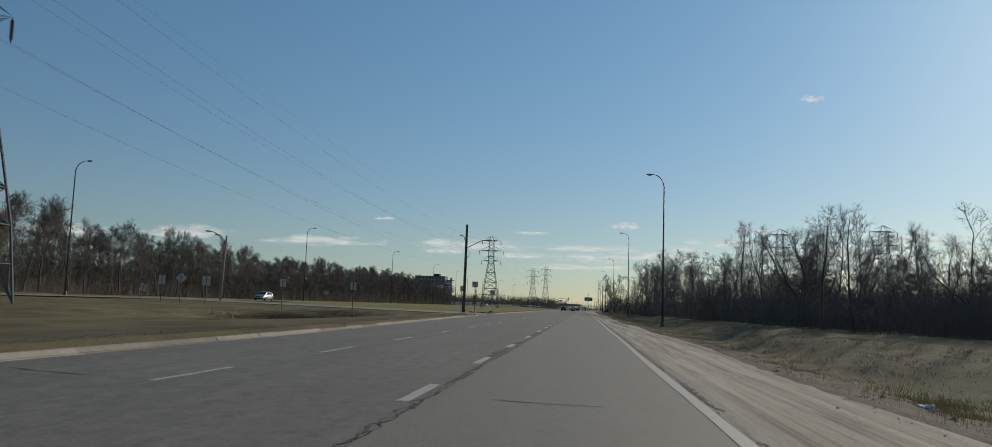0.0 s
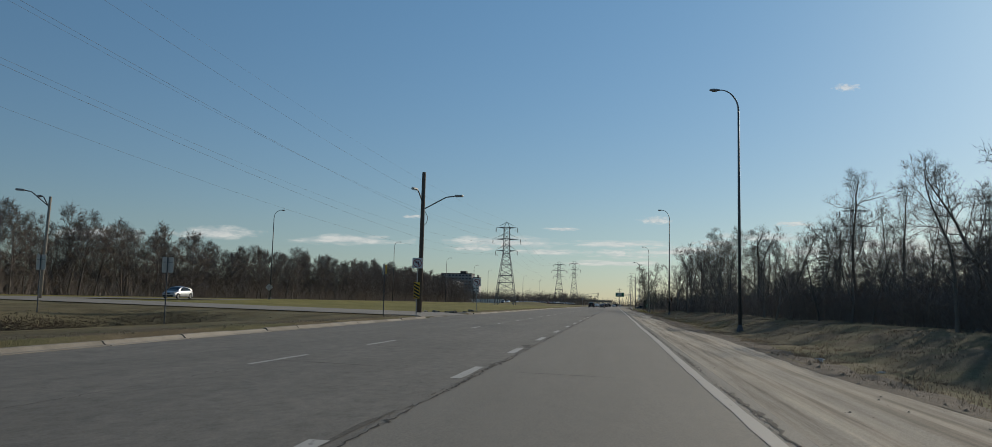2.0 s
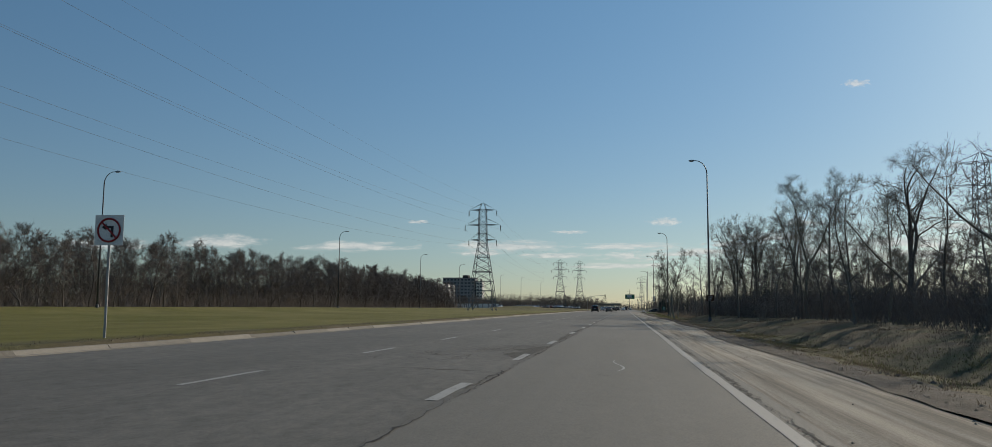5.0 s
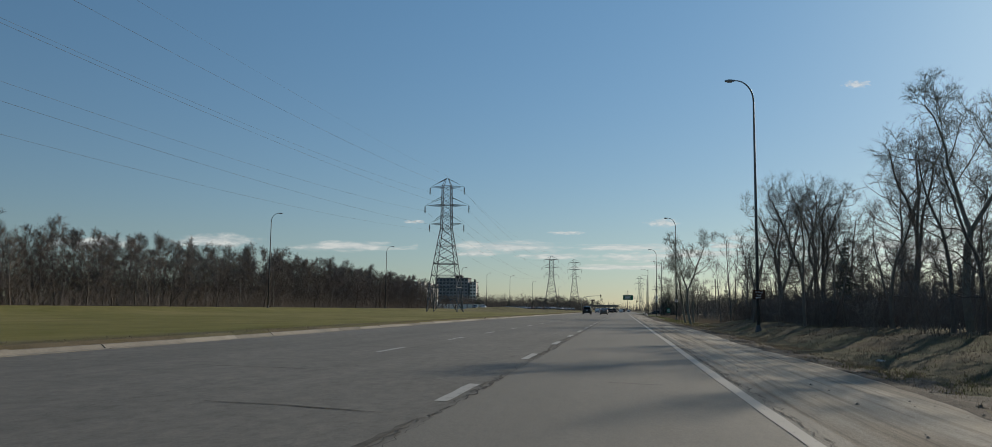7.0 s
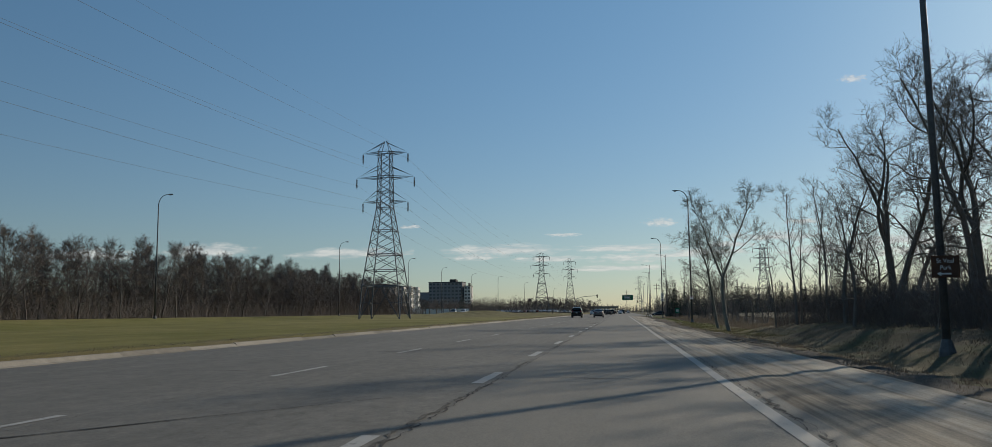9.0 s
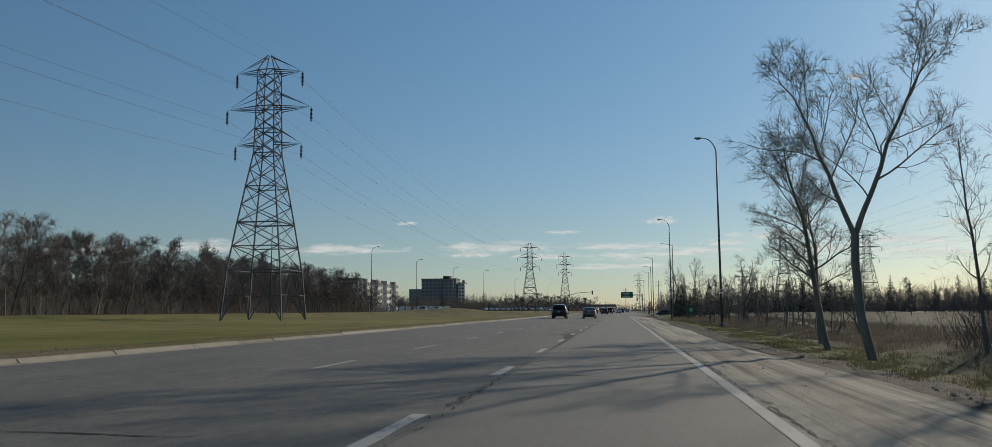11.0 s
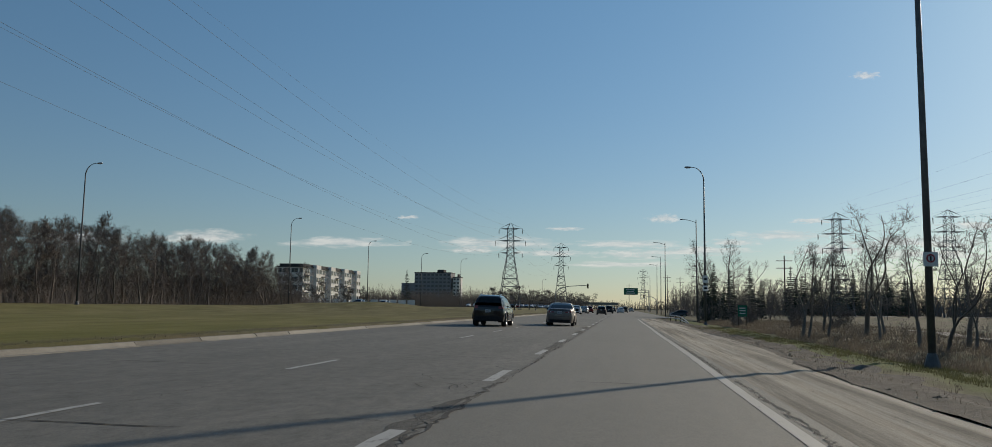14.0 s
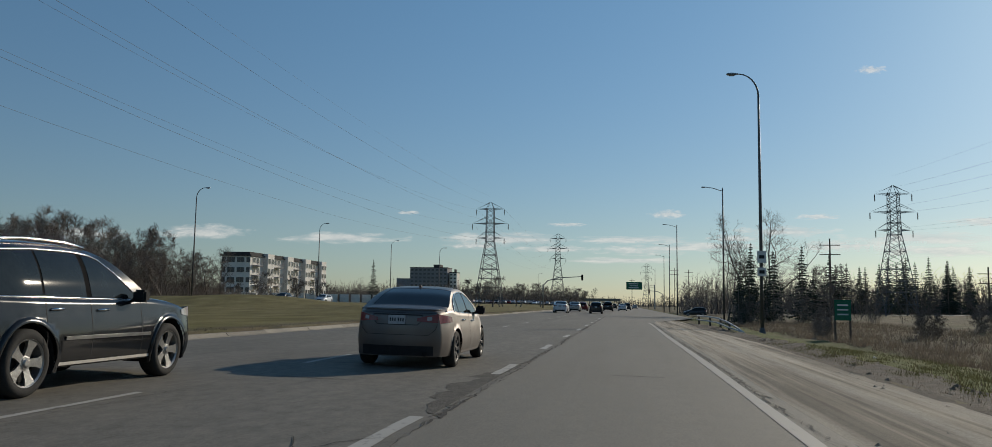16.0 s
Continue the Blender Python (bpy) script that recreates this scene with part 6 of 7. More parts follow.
    # black band behind the side windows, framed by a bright surround
    ya, yb = cut["side"][0][0] - 0.03, cut["side"][-1][1] + 0.05

    def band(u, v, side, out):
        y = ya + (yb - ya) * u
        for _ in range(4):
            zb, zt = eased(belt, y) + 0.012, eased(roof, y) - 0.07
            z = zb + (max(zt, zb + 0.01) - zb) * v
            y = ya + cut["lean"][0] * (z - zb) + (yb - ya - (cut["lean"][0] + cut["lean"][1]) * (z - zb)) * u
        return Vector((side * (house_x(y, z) + out), y, z))

    for side in (-1, 1):
        b = bmesh.new()
        rows = [[b.verts.new(band(u, v, side, 0.010)) for u in np.linspace(0, 1, 22)] for v in np.linspace(0, 1, 6)]
        for r0, r1 in zip(rows, rows[1:]):
            for k in range(21):
                b.faces.new((r0[k], r0[k + 1], r1[k + 1], r1[k]))
        part("pillar_panel", b, MATT_BLACK, car, "black panel framing the side glass", smooth=True)
        if P.get("chrome") and lod == 1:
            b = bmesh.new()
            rim = [(u, 0) for u in np.linspace(0, 1, 22)] + [(1, v) for v in (0.3, 0.6, 0.85)] + [(u, 1) for u in np.linspace(0.985, 0.02, 20)] + [(0, v) for v in (0.85, 0.6, 0.3, 0)]
            tube(b, [band(u, v, side, 0.014) for u, v in rim], 0.011, 6)
            part("window_surround", b, CHROME, car, "bright metal window surround", smooth=True)

    # trim that follows the side
    def side_strip(nm, pts, h, out, material, lab=""):
        for side in (-1, 1):
            b = bmesh.new()
            rows = []
            for y, z in pts:
                x = half(y, z) + out if z < eased(belt, y) - 0.015 else house_x(y, z) + out
                rows.append([b.verts.new((side * x, y, z - h / 2)), b.verts.new((side * (x + 0.004), y, z + h / 2)), b.verts.new((side * (x - 0.02), y, z + h / 2 + 0.004)), b.verts.new((side * (x - 0.02), y, z - h / 2 - 0.004))])
            for r0, r1 in zip(rows, rows[1:]):
                for q in range(4):
                    b.faces.new((r0[q], r0[(q + 1) % 4], r1[(q + 1) % 4], r1[q]))
            part(nm, b, material, car, lab, smooth=False)

    side_strip("sill_trim", [(y, sill + 0.045) for y in np.linspace(RW[0] + arch + 0.03, RW[1] - arch - 0.03, 10)], 0.05, 0.0, P.get("sill_mat", BLACK))
    if P.get("moulding"):
        side_strip("door_moulding", [(y, 0.64) for y in np.linspace(RW[0] + arch + 0.12, RW[1] - arch - 0.1, 10)], 0.04, 0.014, ALLOY, "bright door moulding")
    for y in P["doors"]:
        zs = np.linspace(sill + 0.12, eased(belt, y), 9)
        for side in (-1, 1):
            b = bmesh.new()
            rows = []
            for z in zs:
                x = half(y, z) + 0.0015
                rows.append([b.verts.new((side * x, y - 0.005, z)), b.verts.new((side * x, y + 0.005, z))])
            for r0, r1 in zip(rows, rows[1:]):
                b.faces.new((r0[0], r0[1], r1[1], r1[0]))
            part("door_seam", b, BLACK, car)
    for y in P["handles"]:
        z = eased(belt, y) - 0.13
        for side in (-1, 1):
            b = bmesh.new()
            x = half(y, z)
            tube(b, [(side * (x - 0.01), y - 0.11, z), (side * (x + 0.03), y - 0.08, z + 0.005), (side * (x + 0.03), y + 0.08, z + 0.008), (side * (x - 0.01), y + 0.11, z)], [0.012, 0.017, 0.017, 0.012], 6)
            part("door_handle", b, CHROME if P.get("chrome") else paint, car, smooth=True)
    ym, zm = P["mirror"]
    for side in (-1, 1):
        b = bmesh.new()
        x = house_x(ym, zm)
        box(b, x + 0.06, x + 0.25, ym - 0.05, ym + 0.09, zm - 0.02, zm + 0.15, 0.03)
        tube(b, [(x - 0.02, ym, zm - 0.02), (x + 0.1, ym + 0.02, zm + 0.03)], 0.025, 6)
        if side < 0:
            bmesh.ops.transform(b, matrix=Matrix.Diagonal((-1, 1, 1, 1)), verts=b.verts)
        part("wing_mirror", b, BLACK, car, "black wing mirror", smooth=False)

    # lights, bumper, plate
    def end_patch(nm, x0, x1, z0, z1, material, out=0.012, rear=True, slant=0.0, taper=0.0, lab="", wrap=True, n=8):
        b = bmesh.new()
        rows = []
        for i in range(n + 1):
            u = i / n
            x = x0 + (x1 - x0) * u
            za, zb2 = z0 + slant * u + taper * (1 - u), z1 + slant * u - taper * (1 - u)
            col = []
            for k in range(4):
                z = za + (zb2 - za) * k / 3
                p = place(0 if rear else 1, x, z)
                col.append(b.verts.new(p + Vector((0, -out if rear else out, 0))))
            rows.append(col)
        for r0, r1 in zip(rows, rows[1:]):
            for k in range(3):
                b.faces.new((r0[k], r0[k + 1], r1[k + 1], r1[k]))
        return part(nm, b, material, car, lab, smooth=True)

    def wrap_patch(nm, side, y0, y1, z0, z1, material, point=0.0, out=0.010, lab="", n=8):
        """A light's return along the flank, starting at the end face."""
        b = bmesh.new()
        rows = []
        for i in range(n + 1):
            u = i / n
            col = []
            for k in range(4):
                za, zb2 = z0 + point * u * 0.6, z1 - point * u
                z = za + (zb2 - za) * k / 3
                t = (y0 + (y1 - y0) * u) / L
                p = place(t, side * (half(t * L, z) + out), z)
                col.append(b.verts.new(p))
            rows.append(col)
        for r0, r1 in zip(rows, rows[1:]):
            for k in range(3):
                b.faces.new((r0[k], r0[k + 1], r1[k + 1], r1[k]))
        return part(nm, b, material, car, lab, smooth=True)

    lx0, lx1, lz0, lz1 = P["tail"]
    for side in (-1, 1):
        hx = half(0.0, (lz0 + lz1) / 2)
        tl = end_patch("tail_light", side * lx0, side * hx, lz0, lz1, RED_LENS, 0.012, True, P.get("tslant", 0.02), P.get("ttaper", 0.01), "red tail light")
        w = wrap_patch("tail_light_return", side, 0.0, P["tail_wrap"], lz0 + 0.02, lz1 + 0.02, RED_LENS, 0.05)
        w.parent = tl
        if P.get("clear"):
            c0, c1 = P["clear"]
            b = end_patch("reversing_light", side * c0, side * c1, lz0 + 0.065, lz1 - 0.035, CLEAR_LENS, 0.018, True, 0.012, 0.0)
            b.parent = tl
        hl = end_patch("headlight", side * half(L, P["head"][0]) * 0.58, side * half(L, P["head"][0]), P["head"][0], P["head"][1], CLEAR_LENS, 0.01, False, 0.03)
        w = wrap_patch("headlight_return", side, L, L - 0.3, P["head"][0] + 0.03, P["head"][1] + 0.03, CLEAR_LENS, 0.05)
        w.parent = hl
    hb = half(0.0, sill + 0.2)
    end_patch("rear_bumper", -hb * P.get("skirt_w", 0.93), hb * P.get("skirt_w", 0.93), sill + 0.02, sill + P["skirt"], P.get("skirt_mat", BLACK), 0.014, True, lab="dark lower bumper", n=14)
    end_patch("front_bumper", -hb * 0.9, hb * 0.9, sill + 0.02, sill + P["skirt"], BLACK, 0.012, False, n=14)
    end_patch("grille", -hb * 0.5, hb * 0.5, P["head"][0] - 0.05, P["head"][1] - 0.03, BLACK, 0.012, False, n=10)
    for za, zb2, xw in P["seams"]:
        end_patch("boot_seam", -xw, xw, za, zb2, BLACK, 0.004, True, n=14)
    if P.get("recess"):
        # plate hollow drawn only as black lines for its shade, the boot lid's slanting seams and a lip along its top
        xw, z0, z1 = P["recess"]
        b = bmesh.new()
        for k in range(2):
            s = (-1, 1)[k]
            tube(b, [place(0, s * xw, z1) + Vector((0, -0.004, 0)), place(0, s * (xw + 0.02), (z0 + z1) / 2) + Vector((0, -0.004, 0)), place(0, s * (xw - 0.08), z0) + Vector((0, -0.004, 0))], 0.006, 5)
        tube(b, [place(0, xw * u, z0) + Vector((0, -0.004, 0)) for u in np.linspace(-0.82, 0.82, 9)], 0.006, 5)
        tube(b, [place(0, xw * u, z1) + Vector((0, -0.004, 0)) for u in np.linspace(-1, 1, 9)], 0.008, 5)
        part("boot_recess", b, BLACK, car, "black lines drawn for the shade round the plate recess")
        for k in range(2):
            s = (-1, 1)[k]
            b = bmesh.new()
            tube(b, [place(0, s * 0.70, 0.80) + Vector((0, -0.003, 0)), place(0, s * 0.67, 0.70) + Vector((0, -0.003, 0)), place(0, s * 0.56, 0.604) + Vector((0, -0.003, 0))], 0.004, 5)
            part("boot_seam", b, BLACK, car)
        b = bmesh.new()
        tube(b, [place(0, 0.74 * u, 1.035) + Vector((0, -0.005 + 0.03 * u * u, 0.012)) for u in np.linspace(-1, 1, 13)], [0.010 + 0.014 * (1 - abs(u)) ** 0.4 for u in np.linspace(-1, 1, 13)], 8)
        part("boot_lip", b, paint, car, smooth=True)
    px, pz = P["plate"]
    ry = rear_y(0, pz) - 0.012
    b = bmesh.new()
    box(b, px - 0.155, px + 0.155, ry - 0.018, ry + 0.004, pz - 0.078, pz + 0.078, 0.004)
    pl = part("number_plate", b, PLATE, car, "white number plate with plain bars")
    for k in range(6):
        b = bmesh.new()
        xx = px - 0.115 + k * 0.042 + (0.02 if k > 2 else 0)
        box(b, xx - 0.011, xx + 0.011, ry - 0.021, ry - 0.018, pz - 0.03, pz + 0.032)
        part("plate_bar", b, SIGN_BLACK, pl)
    b = bmesh.new()
    tube(b, [(P["exhaust"], 0.35, sill + 0.07), (P["exhaust"], 0.02, sill + 0.05)], 0.04, 10, False)
    part("exhaust_pipe", b, CHROME, car)
    if P.get("antenna"):
        ya = P["antenna"]
        b = bmesh.new()
        z = eased(roof, ya) + 0.035
        v0 = [b.verts.new(q) for q in ((-0.03, ya - 0.1, z - 0.01), (0.03, ya - 0.1, z - 0.01), (0.012, ya + 0.12, z), (-0.012, ya + 0.12, z), (0, ya - 0.08, z + 0.06))]
        for q in ((0, 1, 4), (1, 2, 4), (2, 3, 4), (3, 0, 4)):
            b.faces.new([v0[k] for k in q])
        part("antenna", b, BLACK, car)
    if P.get("rails"):
        for side in (-1, 1):
            b = bmesh.new()
            ys = np.linspace(P["rails"][0], P["rails"][1], 12)
            x = [house_x(y, eased(roof, y)) - 0.03 for y in ys]
            tube(b, [(side * xx, y, eased(roof, y) + 0.055 * math.sin(math.pi * (0.06 + 0.88 * i / 11)) ** 0.3) for i, (xx, y) in enumerate(zip(x, ys))], 0.018, 6)
            part("roof_rail", b, CHROME, car, "bright roof rail", smooth=True)
    return car


SEDAN = dict(L=4.87, W=1.85, sill=0.22, R=0.335, wheels=(1.06, 3.91), arch=1.14, tw=0.225, rim=DARK_RIM, spokes=8, wide=0.17,
             deck=[(0, 1.00), (0.25, 1.055), (0.6, 1.06), (0.95, 1.01), (2.0, 0.98), (3.2, 0.96), (3.6, 0.95), (4.3, 0.84), (4.7, 0.70), (4.87, 0.60)],
             plan=[(0, 0.80), (0.25, 0.93), (0.9, 1.0), (3.8, 1.0), (4.4, 0.95), (4.87, 0.84)],
             belt=[(0.3, 1.03), (0.9, 1.01), (2.0, 0.975), (3.2, 0.945), (3.8, 0.92)],
             roof=[(0.45, 1.03), (0.62, 1.08), (1.15, 1.31), (1.6, 1.425), (2.1, 1.465), (2.55, 1.455), (2.9, 1.385), (3.35, 1.20), (3.85, 0.94)],
             house=(0.5, 3.85), tumble=0.34, glass=dict(rear=(0.66, 1.52), front=(2.86, 3.74), side=[(0.98, 1.36), (1.42, 2.28), (2.36, 3.46)], lean=(0.75, 1.55)),
             rear=lambda z: 0.02 + 0.10 * max(0, z - 0.72) + 0.16 * max(0, 0.5 - z) + (0.06 if z > 1.0 else 0), front=lambda z: 0.10 * abs(z - 0.5) + 0.5 * max(0, z - 0.66),
             doors=(1.38, 2.33, 3.42), handles=(1.62, 2.62), mirror=(3.1, 0.98), tail=(0.36, 0, 0.79, 0.955), tail_wrap=0.50, tslant=0.03, ttaper=0.055, round=0.34, clear=(0.53, 0.61), head=(0.60, 0.72),
             skirt=0.19, skirt_w=0.86, seams=((0.600, 0.607, 0.56), (0.985, 0.992, 0.70)), recess=(0.44, 0.78, 0.955), plate=(0.0, 0.865), exhaust=0.52, antenna=1.75, chrome=True, sill_mat=GREY_PAINT)
SUV = dict(L=4.82, W=1.94, sill=0.30, R=0.385, wheels=(0.98, 3.90), arch=1.17, tw=0.265, rim=ALLOY, spokes=5, wide=0.30, cladding=True,
           deck=[(0, 1.10), (0.3, 1.12), (1.2, 1.10), (2.5, 1.09), (3.3, 1.11), (3.7, 1.10), (4.3, 1.05), (4.62, 0.98), (4.82, 0.84)],
           plan=[(0, 0.88), (0.25, 0.96), (0.9, 1.0), (3.8, 1.0), (4.5, 0.97), (4.82, 0.90)],
           belt=[(0.0, 1.11), (1.0, 1.112), (2.4, 1.095), (3.4, 1.08)],
           roof=[(-0.05, 1.18), (0.12, 1.30), (0.35, 1.62), (0.6, 1.70), (1.3, 1.745), (2.0, 1.75), (2.4, 1.72), (2.75, 1.60), (3.15, 1.34), (3.5, 1.09)],
           house=(0.1, 3.5), tumble=0.27, glass=dict(rear=(0.12, 0.42), front=(2.55, 3.40), side=[(0.42, 1.22), (1.26, 2.02), (2.12, 3.12)], lean=(0.45, 1.35)),
           rear=lambda z: 0.02 + 0.14 * max(0, z - 0.9) + 0.10 * max(0, 0.55 - z), front=lambda z: 0.08 * max(0, 0.6 - z) + 0.25 * max(0, z - 0.92),
           doors=(1.24, 2.07, 3.16), handles=(1.42, 2.30), mirror=(2.95, 1.09), tail=(0.58, 0, 0.98, 1.16), tail_wrap=0.22, head=(0.83, 0.98),
           skirt=0.28, seams=((0.72, 0.73, 0.7),), plate=(0.0, 0.86), exhaust=0.55, chrome=True, rails=(0.5, 2.35), sill_mat=SIGN_BACK, moulding=True)
HATCH = dict(SEDAN, lod=0.45, L=4.2, W=1.76, wheels=(0.78, 3.38), R=0.31, deck=[(0, 0.92), (0.3, 0.95), (2.5, 0.95), (3.1, 0.96), (3.7, 0.86), (4.2, 0.62)],
             plan=[(0, 0.88), (0.25, 0.96), (0.8, 1.0), (3.2, 1.0), (3.9, 0.94), (4.2, 0.84)], belt=[(0, 0.96), (3.2, 0.95)],
             roof=[(-0.02, 0.98), (0.12, 1.15), (0.4, 1.42), (0.8, 1.50), (1.6, 1.52), (2.1, 1.48), (2.5, 1.30), (3.1, 0.96)], house=(0.08, 3.1),
             glass=dict(rear=(0.10, 0.44), front=(2.1, 3.0), side=[(0.5, 1.2), (1.26, 1.9), (1.98, 2.75)], lean=(0.4, 1.3)), doors=(1.23, 1.94, 2.8), handles=(1.4, 2.1), mirror=(2.5, 0.98),
             rear=lambda z: 0.02 + 0.10 * max(0, z - 0.8), tail=(0.5, 0, 0.8, 1.0), tail_wrap=0.2, clear=None, antenna=None, chrome=False, exhaust=0.4, rim=ALLOY, spokes=7, wide=0.2, sill_mat=BLACK)

jeep = build_car("suv", "dark slate SUV with bright rails and five-spoke wheels", SUV, SLATE_PAINT)
jeep.matrix_basis = pose(-7.42, 309.4, float(road_z(-7.42)), 0, 1.1, 1.0)
sedan = build_car("sedan", "dusty warm-grey sedan with black steel wheels", SEDAN, GREY_PAINT)
sedan.matrix_basis = pose(-3.93, 316.2, float(road_z(-3.93)), 0, 1.1, 0.6)

white_car = build_car("sedan", "white sedan driving ahead in the median lane", dict(SEDAN, rim=ALLOY, sill_mat=BLACK, lod=0.45, spokes=7), CAR_WHITE)
dark_car = build_car("hatchback", "small black hatchback driving ahead in the middle lane", HATCH, CAR_BLACK)
silver_car = build_car("sedan", "silver sedan in the queue ahead", dict(SEDAN, rim=ALLOY, sill_mat=BLACK, lod=0.45, spokes=7), CAR_SILVER)
red_car = build_car("hatchback", "dark red hatchback in the queue ahead", HATCH, CAR_RED)
dark_suv = build_car("suv", "black SUV in the queue ahead", dict(SUV, sill_mat=BLACK, lod=0.45, spokes=7), CAR_BLACK)
white_car.matrix_basis = pose(-7.85, 403.2, float(road_z(-7.85)), 0, 1.1, 0)
dark_car.matrix_basis = pose(-3.65, 409.2, float(road_z(-3.65)), 0, 1.1, 0)
silver_car.matrix_basis = pose(-7.6, 428, float(road_z(-7.6)), 0, 1.1, 0)
red_car.matrix_basis = pose(-7.2, 446, float(road_z(-7.2)), 0, 1.1, 0)
dark_suv.matrix_basis = pose(-3.0, 452, float(road_z(-3.0)), 0, 1.1, 0)
for src, x, y, rot, lab in ((white_car, -0.4, 476, 0, "pale sedan in the queue ahead"), (dark_suv, -5.9, 491, 0, ""), (dark_suv, 0.6, 505, 0, "tall dark SUV in the queue ahead"), (silver_car, -4.6, 515, 0, ""), (white_car, -6.4, 540, 0, "white sedan in the queue ahead"),
                            (dark_car, -3, 548, 0, "black hatchback in the queue ahead"), (silver_car, 3.5, 590, 0, ""), (dark_car, 14.5, 452, 88, "black car waiting on the side road"),
                            (silver_car, -52.5, 134, 180, "silver sedan coming the other way"), (dark_car, -52, 424, 180, "black hatchback coming the other way"), (white_car, -52, 442, 180, "white sedan coming the other way")):
    z = float(road_z(x)) if -12 < x < 8 else (0.84 if x < -40 else float(land_z(x, y)) + 0.02)
    c = copy_thing(src, pose(x, y, z, 0, 1.1 if abs(x) < 12 else 0, rot))
    if lab:
        c["label"] = lab
# parked cars in the far lot
rp = random.Random(31)
for row in range(2):
    for k in range(17):
        x, y = -72 + k * 2.3 + row * 4, 650 + row * 16 + rp.uniform(-0.4, 0.4)
        c = copy_thing(rp.choice((white_car, silver_car, dark_car, red_car, silver_car, white_car)), pose(x, y, float(land_z(x, y)) + 0.35, 0, 0, 180 * rp.randrange(2)))
        c["label"], c["group"] = "parked car in the far car park", "cars in the car park"


# ---------------------------------------------------------------- buildings and distance
def flats(x0, x1, y0, y1, z0, floors, fh):
    t = thing("apartment_building", "pale four-storey apartment block with dark mansard roof", "apartment building", pose(0, 0, z0))
    top = floors * fh
    bm = bmesh.new()
    box(bm, x0, x1, y0, y1, -0.5, top)
    wall = part("wall", bm, WALL_PALE, t)
    bm = bmesh.new()
    box(bm, x0 - 0.5, x1 + 0.5, y0 - 0.5, y1 + 0.5, top, top + 0.35)
    box(bm, x0 + 0.2, x1 - 0.2, y0 + 0.2, y1 - 0.2, top + 0.35, top + 1.1)
    part("roof", bm, ROOF_DARK, t)
    n = int((y1 - y0) / 6.2)
    for k in range(n):
        yc = y0 + (k + 0.5) * (y1 - y0) / n
        bm = bmesh.new()
        proud = 1.3 if k % 2 else 0.05
        box(bm, x1, x1 + proud, yc - 2.1, yc + 2.1, -0.5, top + (1.0 if k % 2 else 0))
        part("bay", bm, WALL_PALE, t)
        for f in range(floors):
            z = f * fh + 0.9
            for dy in (-1.1, 1.1):
                bm = bmesh.new()
                box(bm, x1 + proud, x1 + proud + 0.08, yc + dy - 0.75, yc + dy + 0.75, z, z + 1.5)
                w = part("window", bm, SIGN_WHITE, t)
                bm = bmesh.new()
                box(bm, x1 + proud + 0.08, x1 + proud + 0.1, yc + dy - 0.64, yc + dy + 0.64, z + 0.1, z + 1.4)
                part("pane", bm, PANE, w)
            if not k % 2:
                bm = bmesh.new()
                box(bm, x1 + 0.05, x1 + 1.5, yc - 2.0, yc + 2.0, f * fh + 0.05, f * fh + 0.25)
                for i in range(9):
                    box(bm, x1 + 1.42, x1 + 1.48, yc - 2.0 + i * 0.49, yc - 1.94 + i * 0.49, f * fh + 0.25, f * fh + 1.2)
                box(bm, x1 + 1.40, x1 + 1.5, yc - 2.0, yc + 2.0, f * fh + 1.2, f * fh + 1.28)
                part("balcony", bm, WALL_GREY, t)
    for k in range(3):
        xc = x0 + (k + 0.5) * (x1 - x0) / 3
        for f in range(floors):
            z = f * fh + 0.9
            for dx in (-0.8, 0.8):
                bm = bmesh.new()
                box(bm, xc + dx - 0.6, xc + dx + 0.6, y0 - 0.08, y0, z, z + 1.5)
                w = part("window", bm, SIGN_WHITE, t)
                bm = bmesh.new()
                box(bm, xc + dx - 0.5, xc + dx + 0.5, y0 - 0.1, y0 - 0.08, z + 0.1, z + 1.4)
                part("pane", bm, PANE, w)


flats(-106, -98, 506, 560, 2.2, 4, 2.65)


def block(x0, x1, y, depth, h, floors, bays, label, mat, wing=None):
    t = thing("office_building", label, "building", pose(0, 0, 0.5))
    bm = bmesh.new()
    box(bm, x0, x1, y, y + depth, -1, h)
    part("wall", bm, mat, t)
    bm = bmesh.new()
    box(bm, x0 - 0.3, x1 + 0.3, y - 0.3, y + depth, h, h + 1.2)
    box(bm, x0 + (x1 - x0) * 0.62, x0 + (x1 - x0) * 0.8, y + 2, y + depth * 0.6, h + 1.2, h + 5)
    part("roof", bm, ROOF_DARK, t)
    for f in range(floors):
        for k in range(bays):
            bw = (x1 - x0) / bays
            bm = bmesh.new()
            box(bm, x0 + (k + 0.2) * bw, x0 + (k + 0.8) * bw, y - 0.15, y + 0.1, (f + 0.3) * h / floors, (f + 0.78) * h / floors)
            part("window", bm, PANE, t)
    if wing:
        bm = bmesh.new()
        box(bm, x0 - wing[0], x0, y + 4, y + depth, -1, wing[1])
        part("wing", bm, mat, t)


block(-290, -238, 1390, 30, 47, 9, 9, "large grey hospital-like block on the horizon", WALL_GREY, (20, 33))
block(-236, -226, 1395, 20, 41, 8, 2, "pale narrow tower block on the horizon", WALL_PALE)

